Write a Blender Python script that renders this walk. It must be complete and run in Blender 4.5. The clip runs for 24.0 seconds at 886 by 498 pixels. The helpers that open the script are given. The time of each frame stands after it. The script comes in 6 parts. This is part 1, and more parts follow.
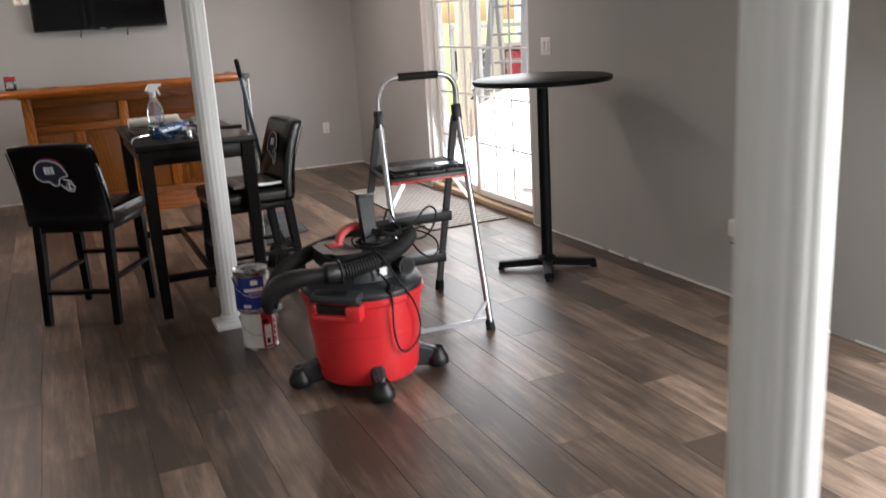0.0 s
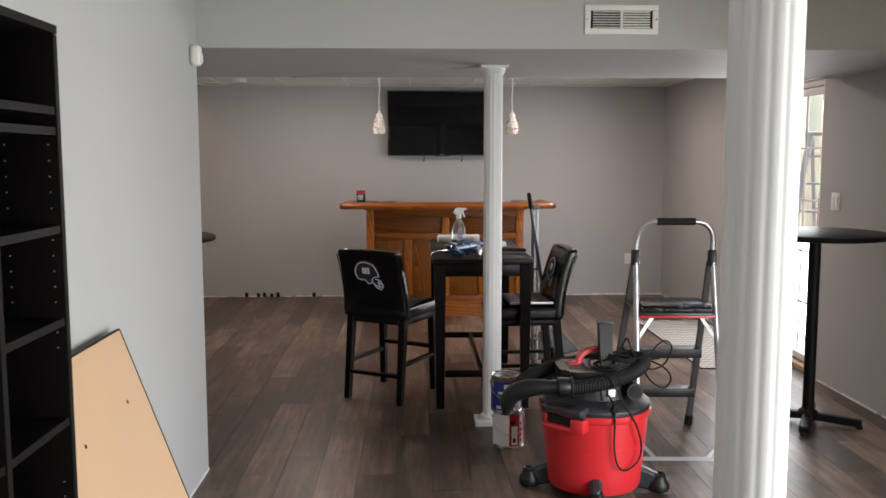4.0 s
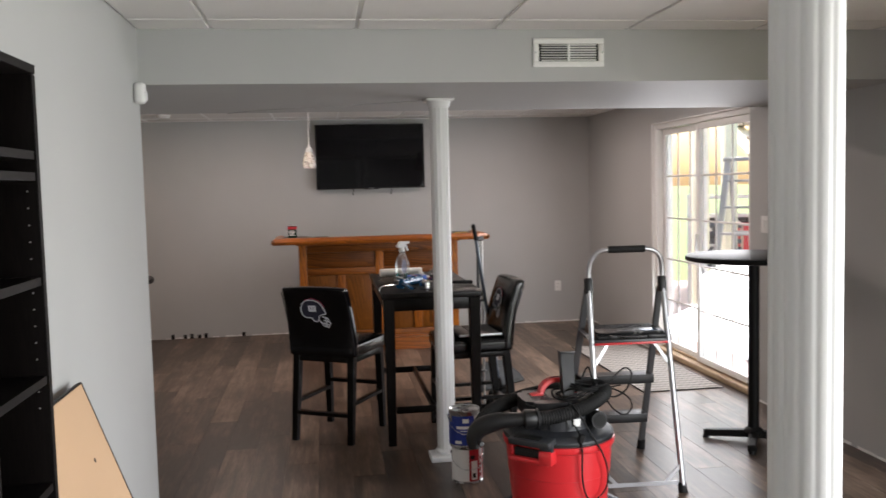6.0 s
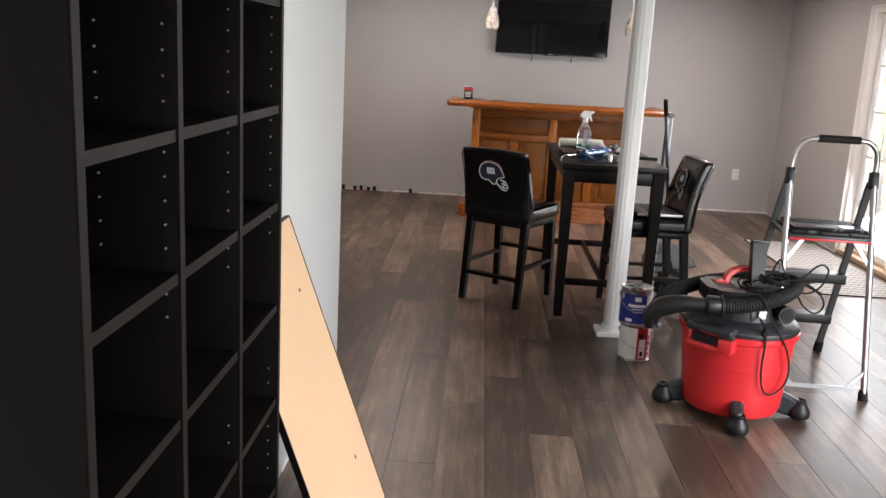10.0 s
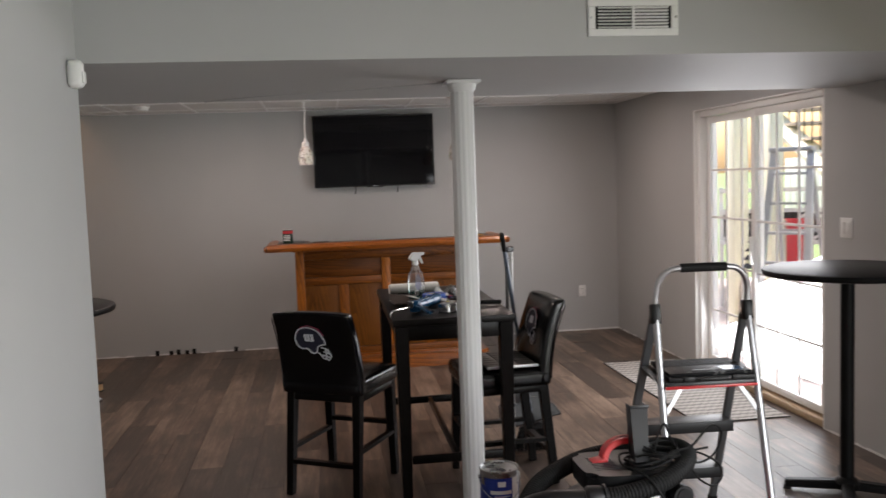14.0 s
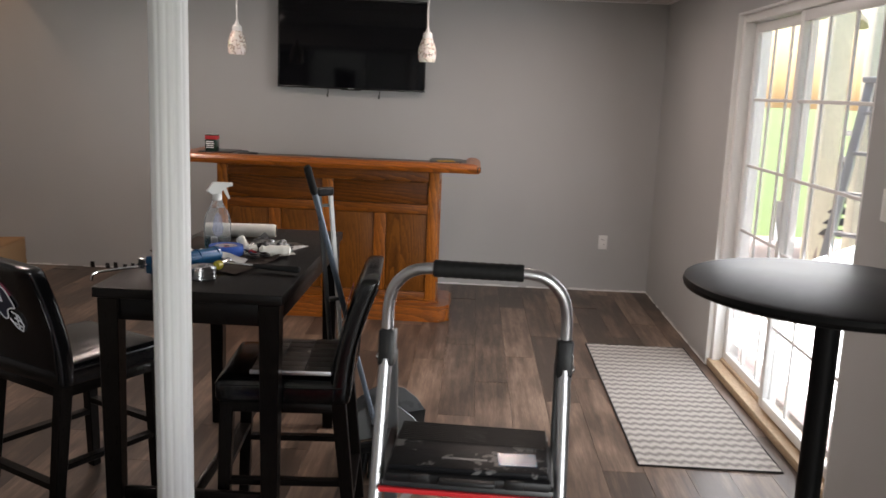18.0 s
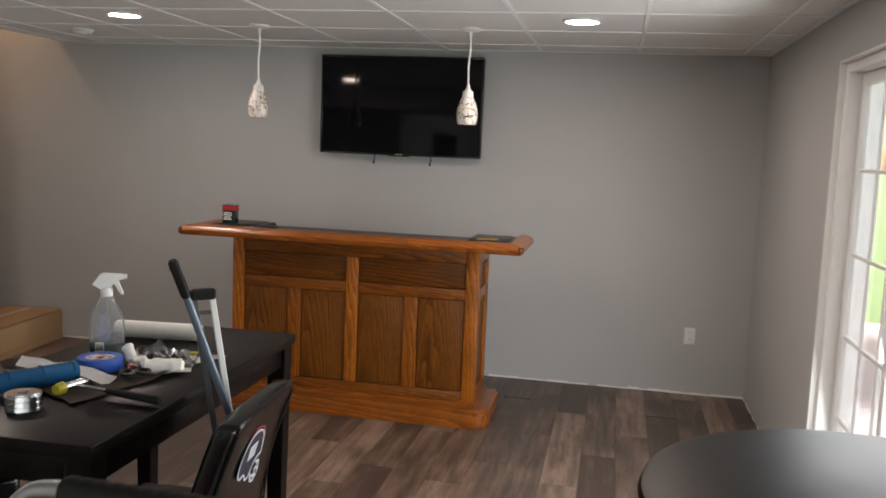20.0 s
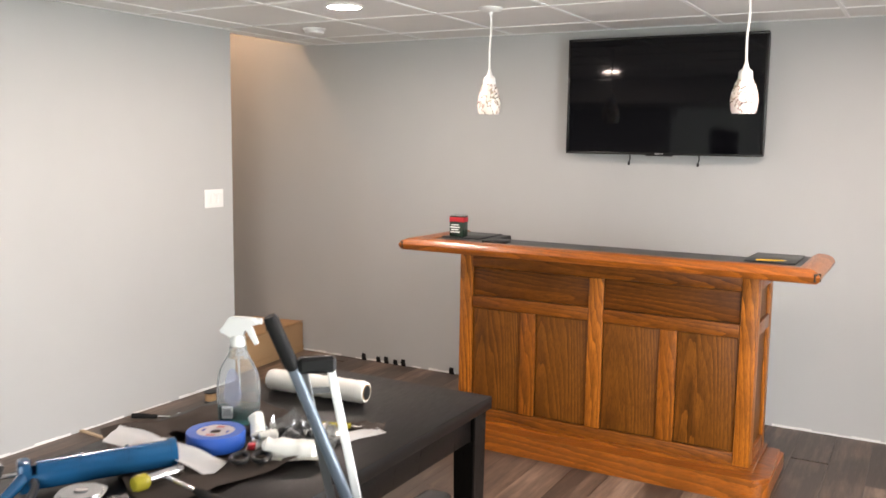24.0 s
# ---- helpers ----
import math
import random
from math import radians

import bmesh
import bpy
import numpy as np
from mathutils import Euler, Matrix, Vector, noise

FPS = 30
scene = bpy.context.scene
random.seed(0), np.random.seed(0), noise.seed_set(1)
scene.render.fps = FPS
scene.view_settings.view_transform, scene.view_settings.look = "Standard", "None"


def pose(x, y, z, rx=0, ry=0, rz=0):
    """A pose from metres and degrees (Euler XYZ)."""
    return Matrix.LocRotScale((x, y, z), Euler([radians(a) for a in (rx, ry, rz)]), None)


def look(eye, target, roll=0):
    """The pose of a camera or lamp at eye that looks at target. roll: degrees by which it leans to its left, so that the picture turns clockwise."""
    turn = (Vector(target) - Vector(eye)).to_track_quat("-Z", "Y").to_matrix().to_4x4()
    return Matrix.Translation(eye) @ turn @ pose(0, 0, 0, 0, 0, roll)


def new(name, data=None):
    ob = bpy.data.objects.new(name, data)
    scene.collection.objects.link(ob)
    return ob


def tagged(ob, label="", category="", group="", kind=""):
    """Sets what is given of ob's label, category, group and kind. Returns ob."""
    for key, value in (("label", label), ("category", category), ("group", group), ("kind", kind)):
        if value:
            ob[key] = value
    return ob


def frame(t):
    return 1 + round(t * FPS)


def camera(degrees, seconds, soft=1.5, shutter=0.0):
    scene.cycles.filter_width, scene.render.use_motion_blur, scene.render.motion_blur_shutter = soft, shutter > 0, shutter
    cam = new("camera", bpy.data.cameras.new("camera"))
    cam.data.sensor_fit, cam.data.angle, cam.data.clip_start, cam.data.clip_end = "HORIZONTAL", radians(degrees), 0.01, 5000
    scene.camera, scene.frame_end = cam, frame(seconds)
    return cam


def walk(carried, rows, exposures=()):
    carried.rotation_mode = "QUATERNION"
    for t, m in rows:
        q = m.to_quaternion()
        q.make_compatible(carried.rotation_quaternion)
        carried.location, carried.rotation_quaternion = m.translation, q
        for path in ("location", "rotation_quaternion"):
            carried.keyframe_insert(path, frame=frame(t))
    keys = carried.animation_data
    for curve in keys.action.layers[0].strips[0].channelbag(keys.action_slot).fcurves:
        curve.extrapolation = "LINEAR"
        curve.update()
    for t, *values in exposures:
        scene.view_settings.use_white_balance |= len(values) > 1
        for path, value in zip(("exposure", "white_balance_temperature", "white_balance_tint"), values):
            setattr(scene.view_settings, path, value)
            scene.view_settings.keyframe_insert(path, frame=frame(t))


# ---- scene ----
cam = camera(54.3, 24.0, shutter=0.5)
EXPOSURES = [(0, 1.62, 6950, 25), (1.5, 1.66, 6950, 25), (2.5, 1.63, 6950, 26), (4.5, 1.65, 6950, 26), (8.5, 1.62, 6950, 26), (9.5, 1.84, 6950, 27), (10, 2.05, 6950, 26), (10.6, 1.9, 6950, 26), (11.5, 1.66, 6950, 26), (14, 1.38, 6950, 26), (17.5, 1.46, 6950, 25), (19.5, 1.46, 6950, 23), (20.4, 1.72, 6950, 22), (21, 2.14, 6950, 22), (21.5, 1.92, 6950, 22), (22, 1.99, 6950, 22), (22.4, 1.88, 6950, 22), (23, 1.94, 6950, 22), (24, 2.71, 6950, 22)]
PATH = [
    (0, (0.1, 0.199, 1.459), (0.871, 1.972, 0.945), -3.5),
    (0.4, (0.02, 0.317, 1.512), (0.808, 2.093, 1.038), -5.3),
    (0.7, (0.089, 0.353, 1.528), (0.778, 2.18, 1.098), -3.7),
    (1, (0.201, 0.244, 1.545), (0.627, 2.168, 1.201), -2.2),
    (1.5, (0.37, 0.137, 1.554), (0.645, 2.097, 1.263), -1.3),
    (2, (0.411, -0.147, 1.535), (0.659, 1.819, 1.261), -1.9),
    (2.5, (0.487, -0.257, 1.532), (0.547, 1.729, 1.305), -0.2),
    (4.5, (0.261, -0.374, 1.54), (0.333, 1.615, 1.341), 0.0),
    (5, (0.222, -0.282, 1.543), (0.288, 1.711, 1.396), 0.2),
    (5.5, (0.19, -0.294, 1.548), (0.313, 1.697, 1.413), -0.2),
    (6, (0.12, -0.305, 1.554), (0.392, 1.671, 1.411), -1.4),
    (6.5, (0.055, -0.324, 1.556), (0.448, 1.63, 1.383), -1.5),
    (7, (0.03, -0.293, 1.545), (0.542, 1.628, 1.33), -0.4),
    (7.5, (0.021, -0.29, 1.538), (0.565, 1.62, 1.303), 0.9),
    (8, (-0.012, -0.303, 1.545), (0.367, 1.644, 1.293), 1.8),
    (8.5, (0.011, -0.289, 1.532), (0.248, 1.676, 1.249), 2.2),
    (9, (-0.01, -0.29, 1.53), (0.146, 1.676, 1.199), 3.2),
    (9.5, (-0.034, -0.262, 1.512), (-0.019, 1.699, 1.119), 2.8),
    (10, (-0.045, -0.241, 1.509), (-0.114, 1.709, 1.069), 3.1),
    (10.5, (-0.035, -0.227, 1.513), (-0.019, 1.724, 1.072), 2.1),
    (11, (-0.003, -0.232, 1.559), (0.342, 1.712, 1.24), -0.6),
    (11.5, (-0.016, -0.252, 1.563), (0.457, 1.673, 1.295), -0.9),
    (13.5, (0.030, 0.452, 1.616), (0.371, 2.417, 1.469), -2.6),
    (14, (0.140, 0.630, 1.610), (0.408, 2.605, 1.447), -2.0),
    (14.5, (0.223, 0.795, 1.607), (0.330, 2.784, 1.424), -2.8),
    (15, (0.245, 1.065, 1.584), (0.352, 3.050, 1.366), -3.6),
    (15.5, (0.295, 1.322, 1.614), (0.514, 3.297, 1.384), -3.5),
    (16, (0.594, 1.573, 1.603), (0.867, 3.536, 1.333), -2.0),
    (16.5, (0.820, 1.761, 1.584), (1.098, 3.711, 1.241), -0.4),
    (17, (1.045, 1.991, 1.585), (1.325, 3.938, 1.226), 0.2),
    (17.5, (1.352, 2.053, 1.583), (1.477, 4.014, 1.213), 1.5),
    (19.5, (2.128, 2.855, 1.629), (1.787, 4.807, 1.356), 2.3),
    (20, (2.163, 3.105, 1.625), (1.781, 5.055, 1.392), 2.4),
    (20.5, (2.182, 3.294, 1.633), (1.615, 5.201, 1.434), 2.6),
    (21, (2.288, 3.468, 1.631), (1.408, 5.250, 1.412), 1.4),
    (21.5, (2.334, 3.512, 1.624), (1.344, 5.232, 1.379), 0.4),
    (22, (2.345, 3.491, 1.628), (1.295, 5.179, 1.408), 0.5),
    (22.5, (2.339, 3.527, 1.629), (1.250, 5.194, 1.438), 0.5),
    (23, (2.349, 3.598, 1.618), (1.292, 5.281, 1.388), 0.4),
    (23.5, (2.187, 3.782, 1.603), (1.178, 5.489, 1.340), 0.2),
    (24, (2.057, 3.970, 1.618), (1.085, 5.700, 1.371), 0.8),
]
walk(cam, [(t, look(eye, target, roll)) for t, eye, target, roll in PATH], EXPOSURES)

# ---- world and light ----
world = bpy.data.worlds.new("sky")
scene.world = world
world.use_nodes = True
wn = world.node_tree
sky = wn.nodes.new("ShaderNodeTexSky")
sky.sky_type = "NISHITA"
sky.sun_disc = False
sky.sun_elevation = radians(48)
sky.sun_rotation = radians(-5)
sky.air_density = 1.6
sky.dust_density = 3.0
wn.links.new(sky.outputs[0], wn.nodes["Background"].inputs[0])
wn.nodes["Background"].inputs[1].default_value = 0.15


def lamp(name, kind, m, energy, color=(1, 1, 1), **size):
    data = bpy.data.lights.new(name, kind)
    data.energy, data.color = energy, color
    if kind == "SUN":
        data.angle = size["angle"]
    elif kind == "AREA":
        data.shape, data.size, data.size_y = size.get("shape", "RECTANGLE"), size["x"], size["y"]
    else:
        data.shadow_soft_size = size.get("soft", 0.05)
    ob = new(name, data)
    ob.matrix_world = m
    return ob


lamp("sun", "SUN", look((3.2, 16, 17), (4.2, 5.5, 0)), 5.0, (0.95, 0.98, 1.0), angle=radians(14))
# daylight in the opening behind the start of the walk
lamp("window_daylight", "AREA", look((3.22, 0.40, 1.0), (2.2, 0.47, -0.1)), 88, (0.82, 0.965, 0.98), x=3.5, y=1.9)
# daylight in the opening of the garden door
lamp("garden_door_daylight", "AREA", look((3.125, 6.37, 1.05), (1.4, 6.25, 0.7)), 16.5, (0.83, 0.96, 0.985), x=1.62, y=1.8)
# warm lamp on the upper landing of the stairwell
lamp("landing_bulb", "POINT", pose(-2.80, 8.75, 3.33), 9.5, (1.0, 0.66, 0.40), soft=0.05)


# ---- materials ----
def tree(name):
    m = bpy.data.materials.new(name)
    m.use_nodes = True
    nt = m.node_tree
    return m, nt, nt.nodes["Principled BSDF"]


def add(nt, kind, **inputs):
    n = nt.nodes.new("ShaderNode" + kind)
    for key, value in inputs.items():
        n.inputs[key.replace("_", " ")].default_value = value
    return n


def mixed(nt, fac, a, b, how="MIX"):
    n = nt.nodes.new("ShaderNodeMix")
    n.data_type, n.blend_type = "RGBA", how
    for slot, v in ((0, fac), (6, a), (7, b)):
        if hasattr(v, "default_value"):
            nt.links.new(v, n.inputs[slot])
        elif slot:
            n.inputs[slot].default_value = (*v[:3], 1)
        else:
            n.inputs[slot].default_value = v
    return n.outputs[2]


def spread(nt, value, lo, hi):
    n = nt.nodes.new("ShaderNodeMapRange")
    nt.links.new(value, n.inputs[0])
    n.inputs[3].default_value, n.inputs[4].default_value = lo, hi
    return n.outputs[0]


WOODS = set()


def coords(nt, scale=(1, 1, 1), offset_random=None):
    c = nt.nodes.new("ShaderNodeTexCoord")
    mp = nt.nodes.new("ShaderNodeMapping")
    mp.inputs["Scale"].default_value = scale
    nt.links.new(c.outputs["Object"], mp.inputs[0])
    if offset_random:
        info = nt.nodes.new("ShaderNodeObjectInfo")
        mul = nt.nodes.new("ShaderNodeVectorMath")
        mul.operation = "SCALE"
        mul.inputs[0].default_value = offset_random
        nt.links.new(info.outputs["Random"], mul.inputs["Scale"])
        nt.links.new(mul.outputs[0], mp.inputs["Location"])
    return mp.outputs[0]


def noisy(nt, vec, scale, detail=4, rough=0.55):
    n = add(nt, "TexNoise", Scale=scale, Detail=detail, Roughness=rough)
    nt.links.new(vec, n.inputs["Vector"])
    return n.outputs["Fac"]


def relief(nt, bsdf, height, strength, distance=0.01):
    b = add(nt, "Bump", Strength=strength, Distance=distance)
    nt.links.new(height, b.inputs["Height"])
    nt.links.new(b.outputs[0], bsdf.inputs["Normal"])


def mat(name, col, rough=0.5, metal=0.0, var=0.12, scale=6, bump=0.1, bscale=120, rvar=0.12, spec=0.5, coat=0.0):
    m, nt, b = tree(name)
    v = coords(nt)
    big, fine = noisy(nt, v, scale), noisy(nt, v, bscale, 3)
    dark, light = [c * (1 - var) for c in col], [min(1, c * (1 + var)) for c in col]
    base = mixed(nt, big, dark, light)
    base = mixed(nt, spread(nt, fine, 0, 0.25), base, dark)
    nt.links.new(base, b.inputs["Base Color"])
    nt.links.new(spread(nt, big, rough - rvar, rough + rvar), b.inputs["Roughness"])
    b.inputs["Metallic"].default_value = metal
    b.inputs["Specular IOR Level"].default_value = spec
    b.inputs["Coat Weight"].default_value = coat
    if bump:
        relief(nt, b, fine, bump, 0.002)
    return m


def wood(name, dark, light, axis=2, rough=0.35, grain=22, coat=0.0, contrast=1.0, spec=0.5):
    """Stained wood: wandering cathedral grain, broken streaks and short dark pores along one axis."""
    m, nt, b = tree(name)
    WOODS.add(name)
    stretch = [1.0, 1.0, 1.0]
    stretch[axis] = 0.11
    v = coords(nt, stretch, [0.045 if k == axis else 0.085 for k in range(3)])
    wander = nt.nodes.new("ShaderNodeTexNoise")
    wander.inputs["Scale"].default_value = 7
    wander.inputs["Detail"].default_value = 3
    nt.links.new(v, wander.inputs["Vector"])
    bend = nt.nodes.new("ShaderNodeVectorMath")
    bend.operation = "MULTIPLY_ADD"
    nt.links.new(wander.outputs["Color"], bend.inputs[0])
    bend.inputs[1].default_value = (0.075, 0.075, 0.075)
    nt.links.new(v, bend.inputs[2])
    w = nt.nodes.new("ShaderNodeTexWave")
    w.wave_type, w.rings_direction = "RINGS", "SPHERICAL"
    w.inputs["Scale"].default_value = grain * 0.8
    w.wave_profile = "SAW"
    w.inputs["Distortion"].default_value = 3.0
    w.inputs["Detail"].default_value = 3
    w.inputs["Detail Scale"].default_value = 1.2
    w.inputs["Detail Roughness"].default_value = 0.6
    nt.links.new(bend.outputs[0], w.inputs["Vector"])
    streak, pores = noisy(nt, v, grain * 3.2, 5, 0.65), noisy(nt, v, grain * 11, 4, 0.7)
    blotch = noisy(nt, coords(nt, (1, 1, 1), (5, 3, 7)), 4.5, 4, 0.6)
    fade = noisy(nt, coords(nt, stretch, (3, 7, 5)), 13, 2, 0.5)
    lean = [0.5 * p + 0.5 * q for p, q in zip(dark, light)]
    rings = mixed(nt, spread(nt, w.outputs["Fac"], 0.5 - 0.5 * contrast, 0.5 + 0.5 * contrast), dark, light)
    base = mixed(nt, spread(nt, fade, -0.55, 1.45), rings, lean)
    base = mixed(nt, spread(nt, streak, -0.95, 1.35), base, [0.62 * p + 0.38 * q for p, q in zip(dark, light)])
    base = mixed(nt, spread(nt, pores, -1.35, 1.5), base, [0.4 * c for c in dark])
    base = mixed(nt, spread(nt, blotch, -0.6, 0.8), base, [0.8 * c for c in dark])
    nt.links.new(base, b.inputs["Base Color"])
    nt.links.new(spread(nt, pores, rough - 0.06, rough + 0.14), b.inputs["Roughness"])
    b.inputs["Specular IOR Level"].default_value = spec
    b.inputs["Coat Weight"].default_value = coat
    b.inputs["Coat Roughness"].default_value = 0.15
    relief(nt, b, pores, 0.12, 0.001)
    return m


def plank_material():
    m, nt, b = tree("floor_plank_vinyl")
    info = nt.nodes.new("ShaderNodeObjectInfo")
    v = coords(nt, (1, 0.075, 1), (31, 17, 7))
    streak, fine = noisy(nt, v, 26, 6, 0.62), noisy(nt, v, 150, 4, 0.7)
    patch = noisy(nt, coords(nt, (1, 0.45, 1), (31, 17, 7)), 5.5, 4)
    ramp = nt.nodes.new("ShaderNodeValToRGB")
    for n, (at, c) in enumerate(((0.0, (0.056, 0.039, 0.030)), (0.42, (0.142, 0.095, 0.069)), (0.72, (0.240, 0.166, 0.122)), (1.0, (0.315, 0.224, 0.168)))):
        e = ramp.color_ramp.elements[n] if n < 2 else ramp.color_ramp.elements.new(at)
        e.position, e.color = at, (*c, 1)
    mx = nt.nodes.new("ShaderNodeMath")
    mx.operation = "MULTIPLY_ADD"
    nt.links.new(info.outputs["Random"], mx.inputs[0])
    mx.inputs[1].default_value = 0.72
    nt.links.new(spread(nt, streak, -0.95, 0.80), mx.inputs[2])
    sm = nt.nodes.new("ShaderNodeMath")
    sm.operation = "ADD"
    nt.links.new(mx.outputs[0], sm.inputs[0])
    nt.links.new(spread(nt, patch, -0.7, 0.62), sm.inputs[1])
    nt.links.new(sm.outputs[0], ramp.inputs[0])
    base = mixed(nt, spread(nt, fine, -0.35, 0.75), ramp.outputs[0], (0.055, 0.041, 0.032))
    nt.links.new(base, b.inputs["Base Color"])
    nt.links.new(spread(nt, fine, 0.27, 0.45), b.inputs["Roughness"])
    b.inputs["Specular IOR Level"].default_value = 0.34
    relief(nt, b, fine, 0.16, 0.001)
    return m


def paint_material(name, col):
    """Rolled wall paint: faint roller stipple and slow patchiness."""
    m, nt, b = tree(name)
    v = coords(nt)
    slow, stipple = noisy(nt, v, 1.3, 3), noisy(nt, v, 260, 2)
    lap = noisy(nt, coords(nt, (1, 1, 0.35)), 5.5, 3)
    base = mixed(nt, slow, [c * 0.94 for c in col], [c * 1.05 for c in col])
    base = mixed(nt, spread(nt, lap, 0, 0.16), base, [c * 0.8 for c in col])
    nt.links.new(base, b.inputs["Base Color"])
    nt.links.new(spread(nt, slow, 0.55, 0.68), b.inputs["Roughness"])
    b.inputs["Specular IOR Level"].default_value = 0.35
    relief(nt, b, stipple, 0.12, 0.001)
    return m


def clear_material(name, tint=(1, 1, 1), rough=0.0, ior=1.45, clear=1.0):
    m, nt, b = tree(name)
    b.inputs["Base Color"].default_value = (*tint, 1)
    b.inputs["Transmission Weight"].default_value = clear
    b.inputs["Roughness"].default_value = rough
    b.inputs["IOR"].default_value = ior
    return m


def thin_material(name, tint, rough, ior, haze=0.0):
    """A thin clear skin: light goes straight through it, less what its gloss throws back."""
    m, nt, b = tree(name)
    nt.nodes.remove(b)
    see, shine, fres, mx = (nt.nodes.new("ShaderNode" + k) for k in ("BsdfTransparent", "BsdfGlossy", "Fresnel", "MixShader"))
    see.inputs["Color"].default_value = (*tint, 1)
    shine.inputs["Roughness"].default_value = rough
    fres.inputs["IOR"].default_value = ior
    nt.links.new(fres.outputs[0], mx.inputs[0])
    nt.links.new(see.outputs[0], mx.inputs[1])
    nt.links.new(shine.outputs[0], mx.inputs[2])
    last = mx
    if haze:
        milk, last = nt.nodes.new("ShaderNodeBsdfDiffuse"), nt.nodes.new("ShaderNodeMixShader")
        milk.inputs["Color"].default_value = (0.8, 0.8, 0.8, 1)
        last.inputs[0].default_value = haze
        nt.links.new(mx.outputs[0], last.inputs[1])
        nt.links.new(milk.outputs[0], last.inputs[2])
    nt.links.new(last.outputs[0], nt.nodes["Material Output"].inputs["Surface"])
    return m


def glow_material(name, col, power):
    m, nt, b = tree(name)
    b.inputs["Emission Color"].default_value = (*col, 1)
    b.inputs["Emission Strength"].default_value = power
    return m


def rug_material():
    m, nt, b = tree("woven_rug")
    v = coords(nt)
    sep = nt.nodes.new("ShaderNodeSeparateXYZ")
    nt.links.new(v, sep.inputs[0])

    def op(kind, a, c, d=None):
        n = nt.nodes.new("ShaderNodeMath")
        n.operation = kind
        for s, q in ((0, a), (1, c), (2, d)):
            if q is None:
                continue
            if hasattr(q, "default_value"):
                nt.links.new(q, n.inputs[s])
            else:
                n.inputs[s].default_value = q
        return n.outputs[0]
    zig = op("PINGPONG", sep.outputs[0], 0.024)
    band = op("MULTIPLY_ADD", zig, 0.75, sep.outputs[1])
    saw = op("PINGPONG", band, 0.036)
    fac = op("GREATER_THAN", saw, 0.02)
    mid = op("LESS_THAN", saw, 0.008)
    thread = noisy(nt, v, 320, 2)
    base = mixed(nt, fac, (0.22, 0.20, 0.182), (0.36, 0.335, 0.305))
    base = mixed(nt, mid, base, (0.125, 0.116, 0.11))
    base = mixed(nt, spread(nt, thread, 0, 0.42), base, (0.22, 0.20, 0.18))
    nt.links.new(base, b.inputs["Base Color"])
    b.inputs["Roughness"].default_value = 0.95
    relief(nt, b, thread, 0.6, 0.004)
    return m


def art_glass():
    """Opal glass with brown and black swirls pulled round it."""
    m, nt, b = tree("swirled_art_glass")
    v = coords(nt, (1, 1, 0.55))
    w = nt.nodes.new("ShaderNodeTexWave")
    w.bands_direction = "DIAGONAL"
    w.inputs["Scale"].default_value = 11
    w.inputs["Distortion"].default_value = 9
    w.inputs["Detail Scale"].default_value = 4
    nt.links.new(v, w.inputs["Vector"])
    ramp = nt.nodes.new("ShaderNodeValToRGB")
    for n, (at, c) in enumerate(((0.0, (0.10, 0.07, 0.055)), (0.05, (0.32, 0.2, 0.13)), (0.11, (0.66, 0.56, 0.48)), (0.3, (0.82, 0.78, 0.73)))):
        e = ramp.color_ramp.elements[n] if n < 2 else ramp.color_ramp.elements.new(at)
        e.position, e.color = at, (*c, 1)
    nt.links.new(w.outputs["Fac"], ramp.inputs[0])
    base = mixed(nt, spread(nt, noisy(nt, v, 45), 0, 0.5), ramp.outputs[0], (0.80, 0.70, 0.64))
    nt.links.new(base, b.inputs["Base Color"])
    b.inputs["Roughness"].default_value = 0.12
    b.inputs["Subsurface Weight"].default_value = 0.15
    b.inputs["Subsurface Scale"].default_value = 0.01
    return m


GREY = paint_material("grey_wall_paint", (0.443, 0.449, 0.444))
WHITE = mat("white_trim_paint", (0.78, 0.78, 0.76), 0.35, var=0.03, bump=0.04, bscale=200, rvar=0.05)
COLWHITE = mat("white_column_paint", (0.695, 0.70, 0.695), 0.5, var=0.03, bump=0.04, bscale=200, rvar=0.05)
POLE = mat("blue_grey_enamel_pole", (0.16, 0.20, 0.25), 0.3, 0.3, var=0.08)
CEIL = mat("ceiling_tile_white", (0.74, 0.73, 0.71), 0.9, var=0.04, scale=3, bump=0.35, bscale=240)
TBAR = mat("ceiling_grid_white", (0.86, 0.86, 0.85), 0.42, var=0.02, bump=0)
PLANK = plank_material()
SUBFLOOR = mat("dark_joint", (0.03, 0.026, 0.023), 0.9, bump=0.2)
OAK_Z = wood("golden_oak_upright", (0.070, 0.018, 0.002), (0.72, 0.215, 0.020), 2, 0.32, grain=26, contrast=1.15, spec=0.35)
# front rails: OAK_X darkened, the shade on the bar's front put into the colour
OAK_RAIL = wood("shaded_oak_rail", (0.055, 0.0145, 0.0018), (0.37, 0.106, 0.010), 0, 0.36, grain=24, contrast=1.05, spec=0.25)
OAK_MULLION = wood("oak_mullion_upright", (0.07, 0.018, 0.002), (0.46, 0.134, 0.012), 2, 0.36, grain=24, contrast=1.05, spec=0.25)
OAK_DARK = wood("dark_oak_carcass", (0.012, 0.005, 0.002), (0.03, 0.011, 0.003), 2, 0.6)
OAK_X = wood("golden_oak_lengthwise", (0.10, 0.025, 0.002), (0.51, 0.137, 0.0125), 0, 0.26, coat=0.4, contrast=1.15)
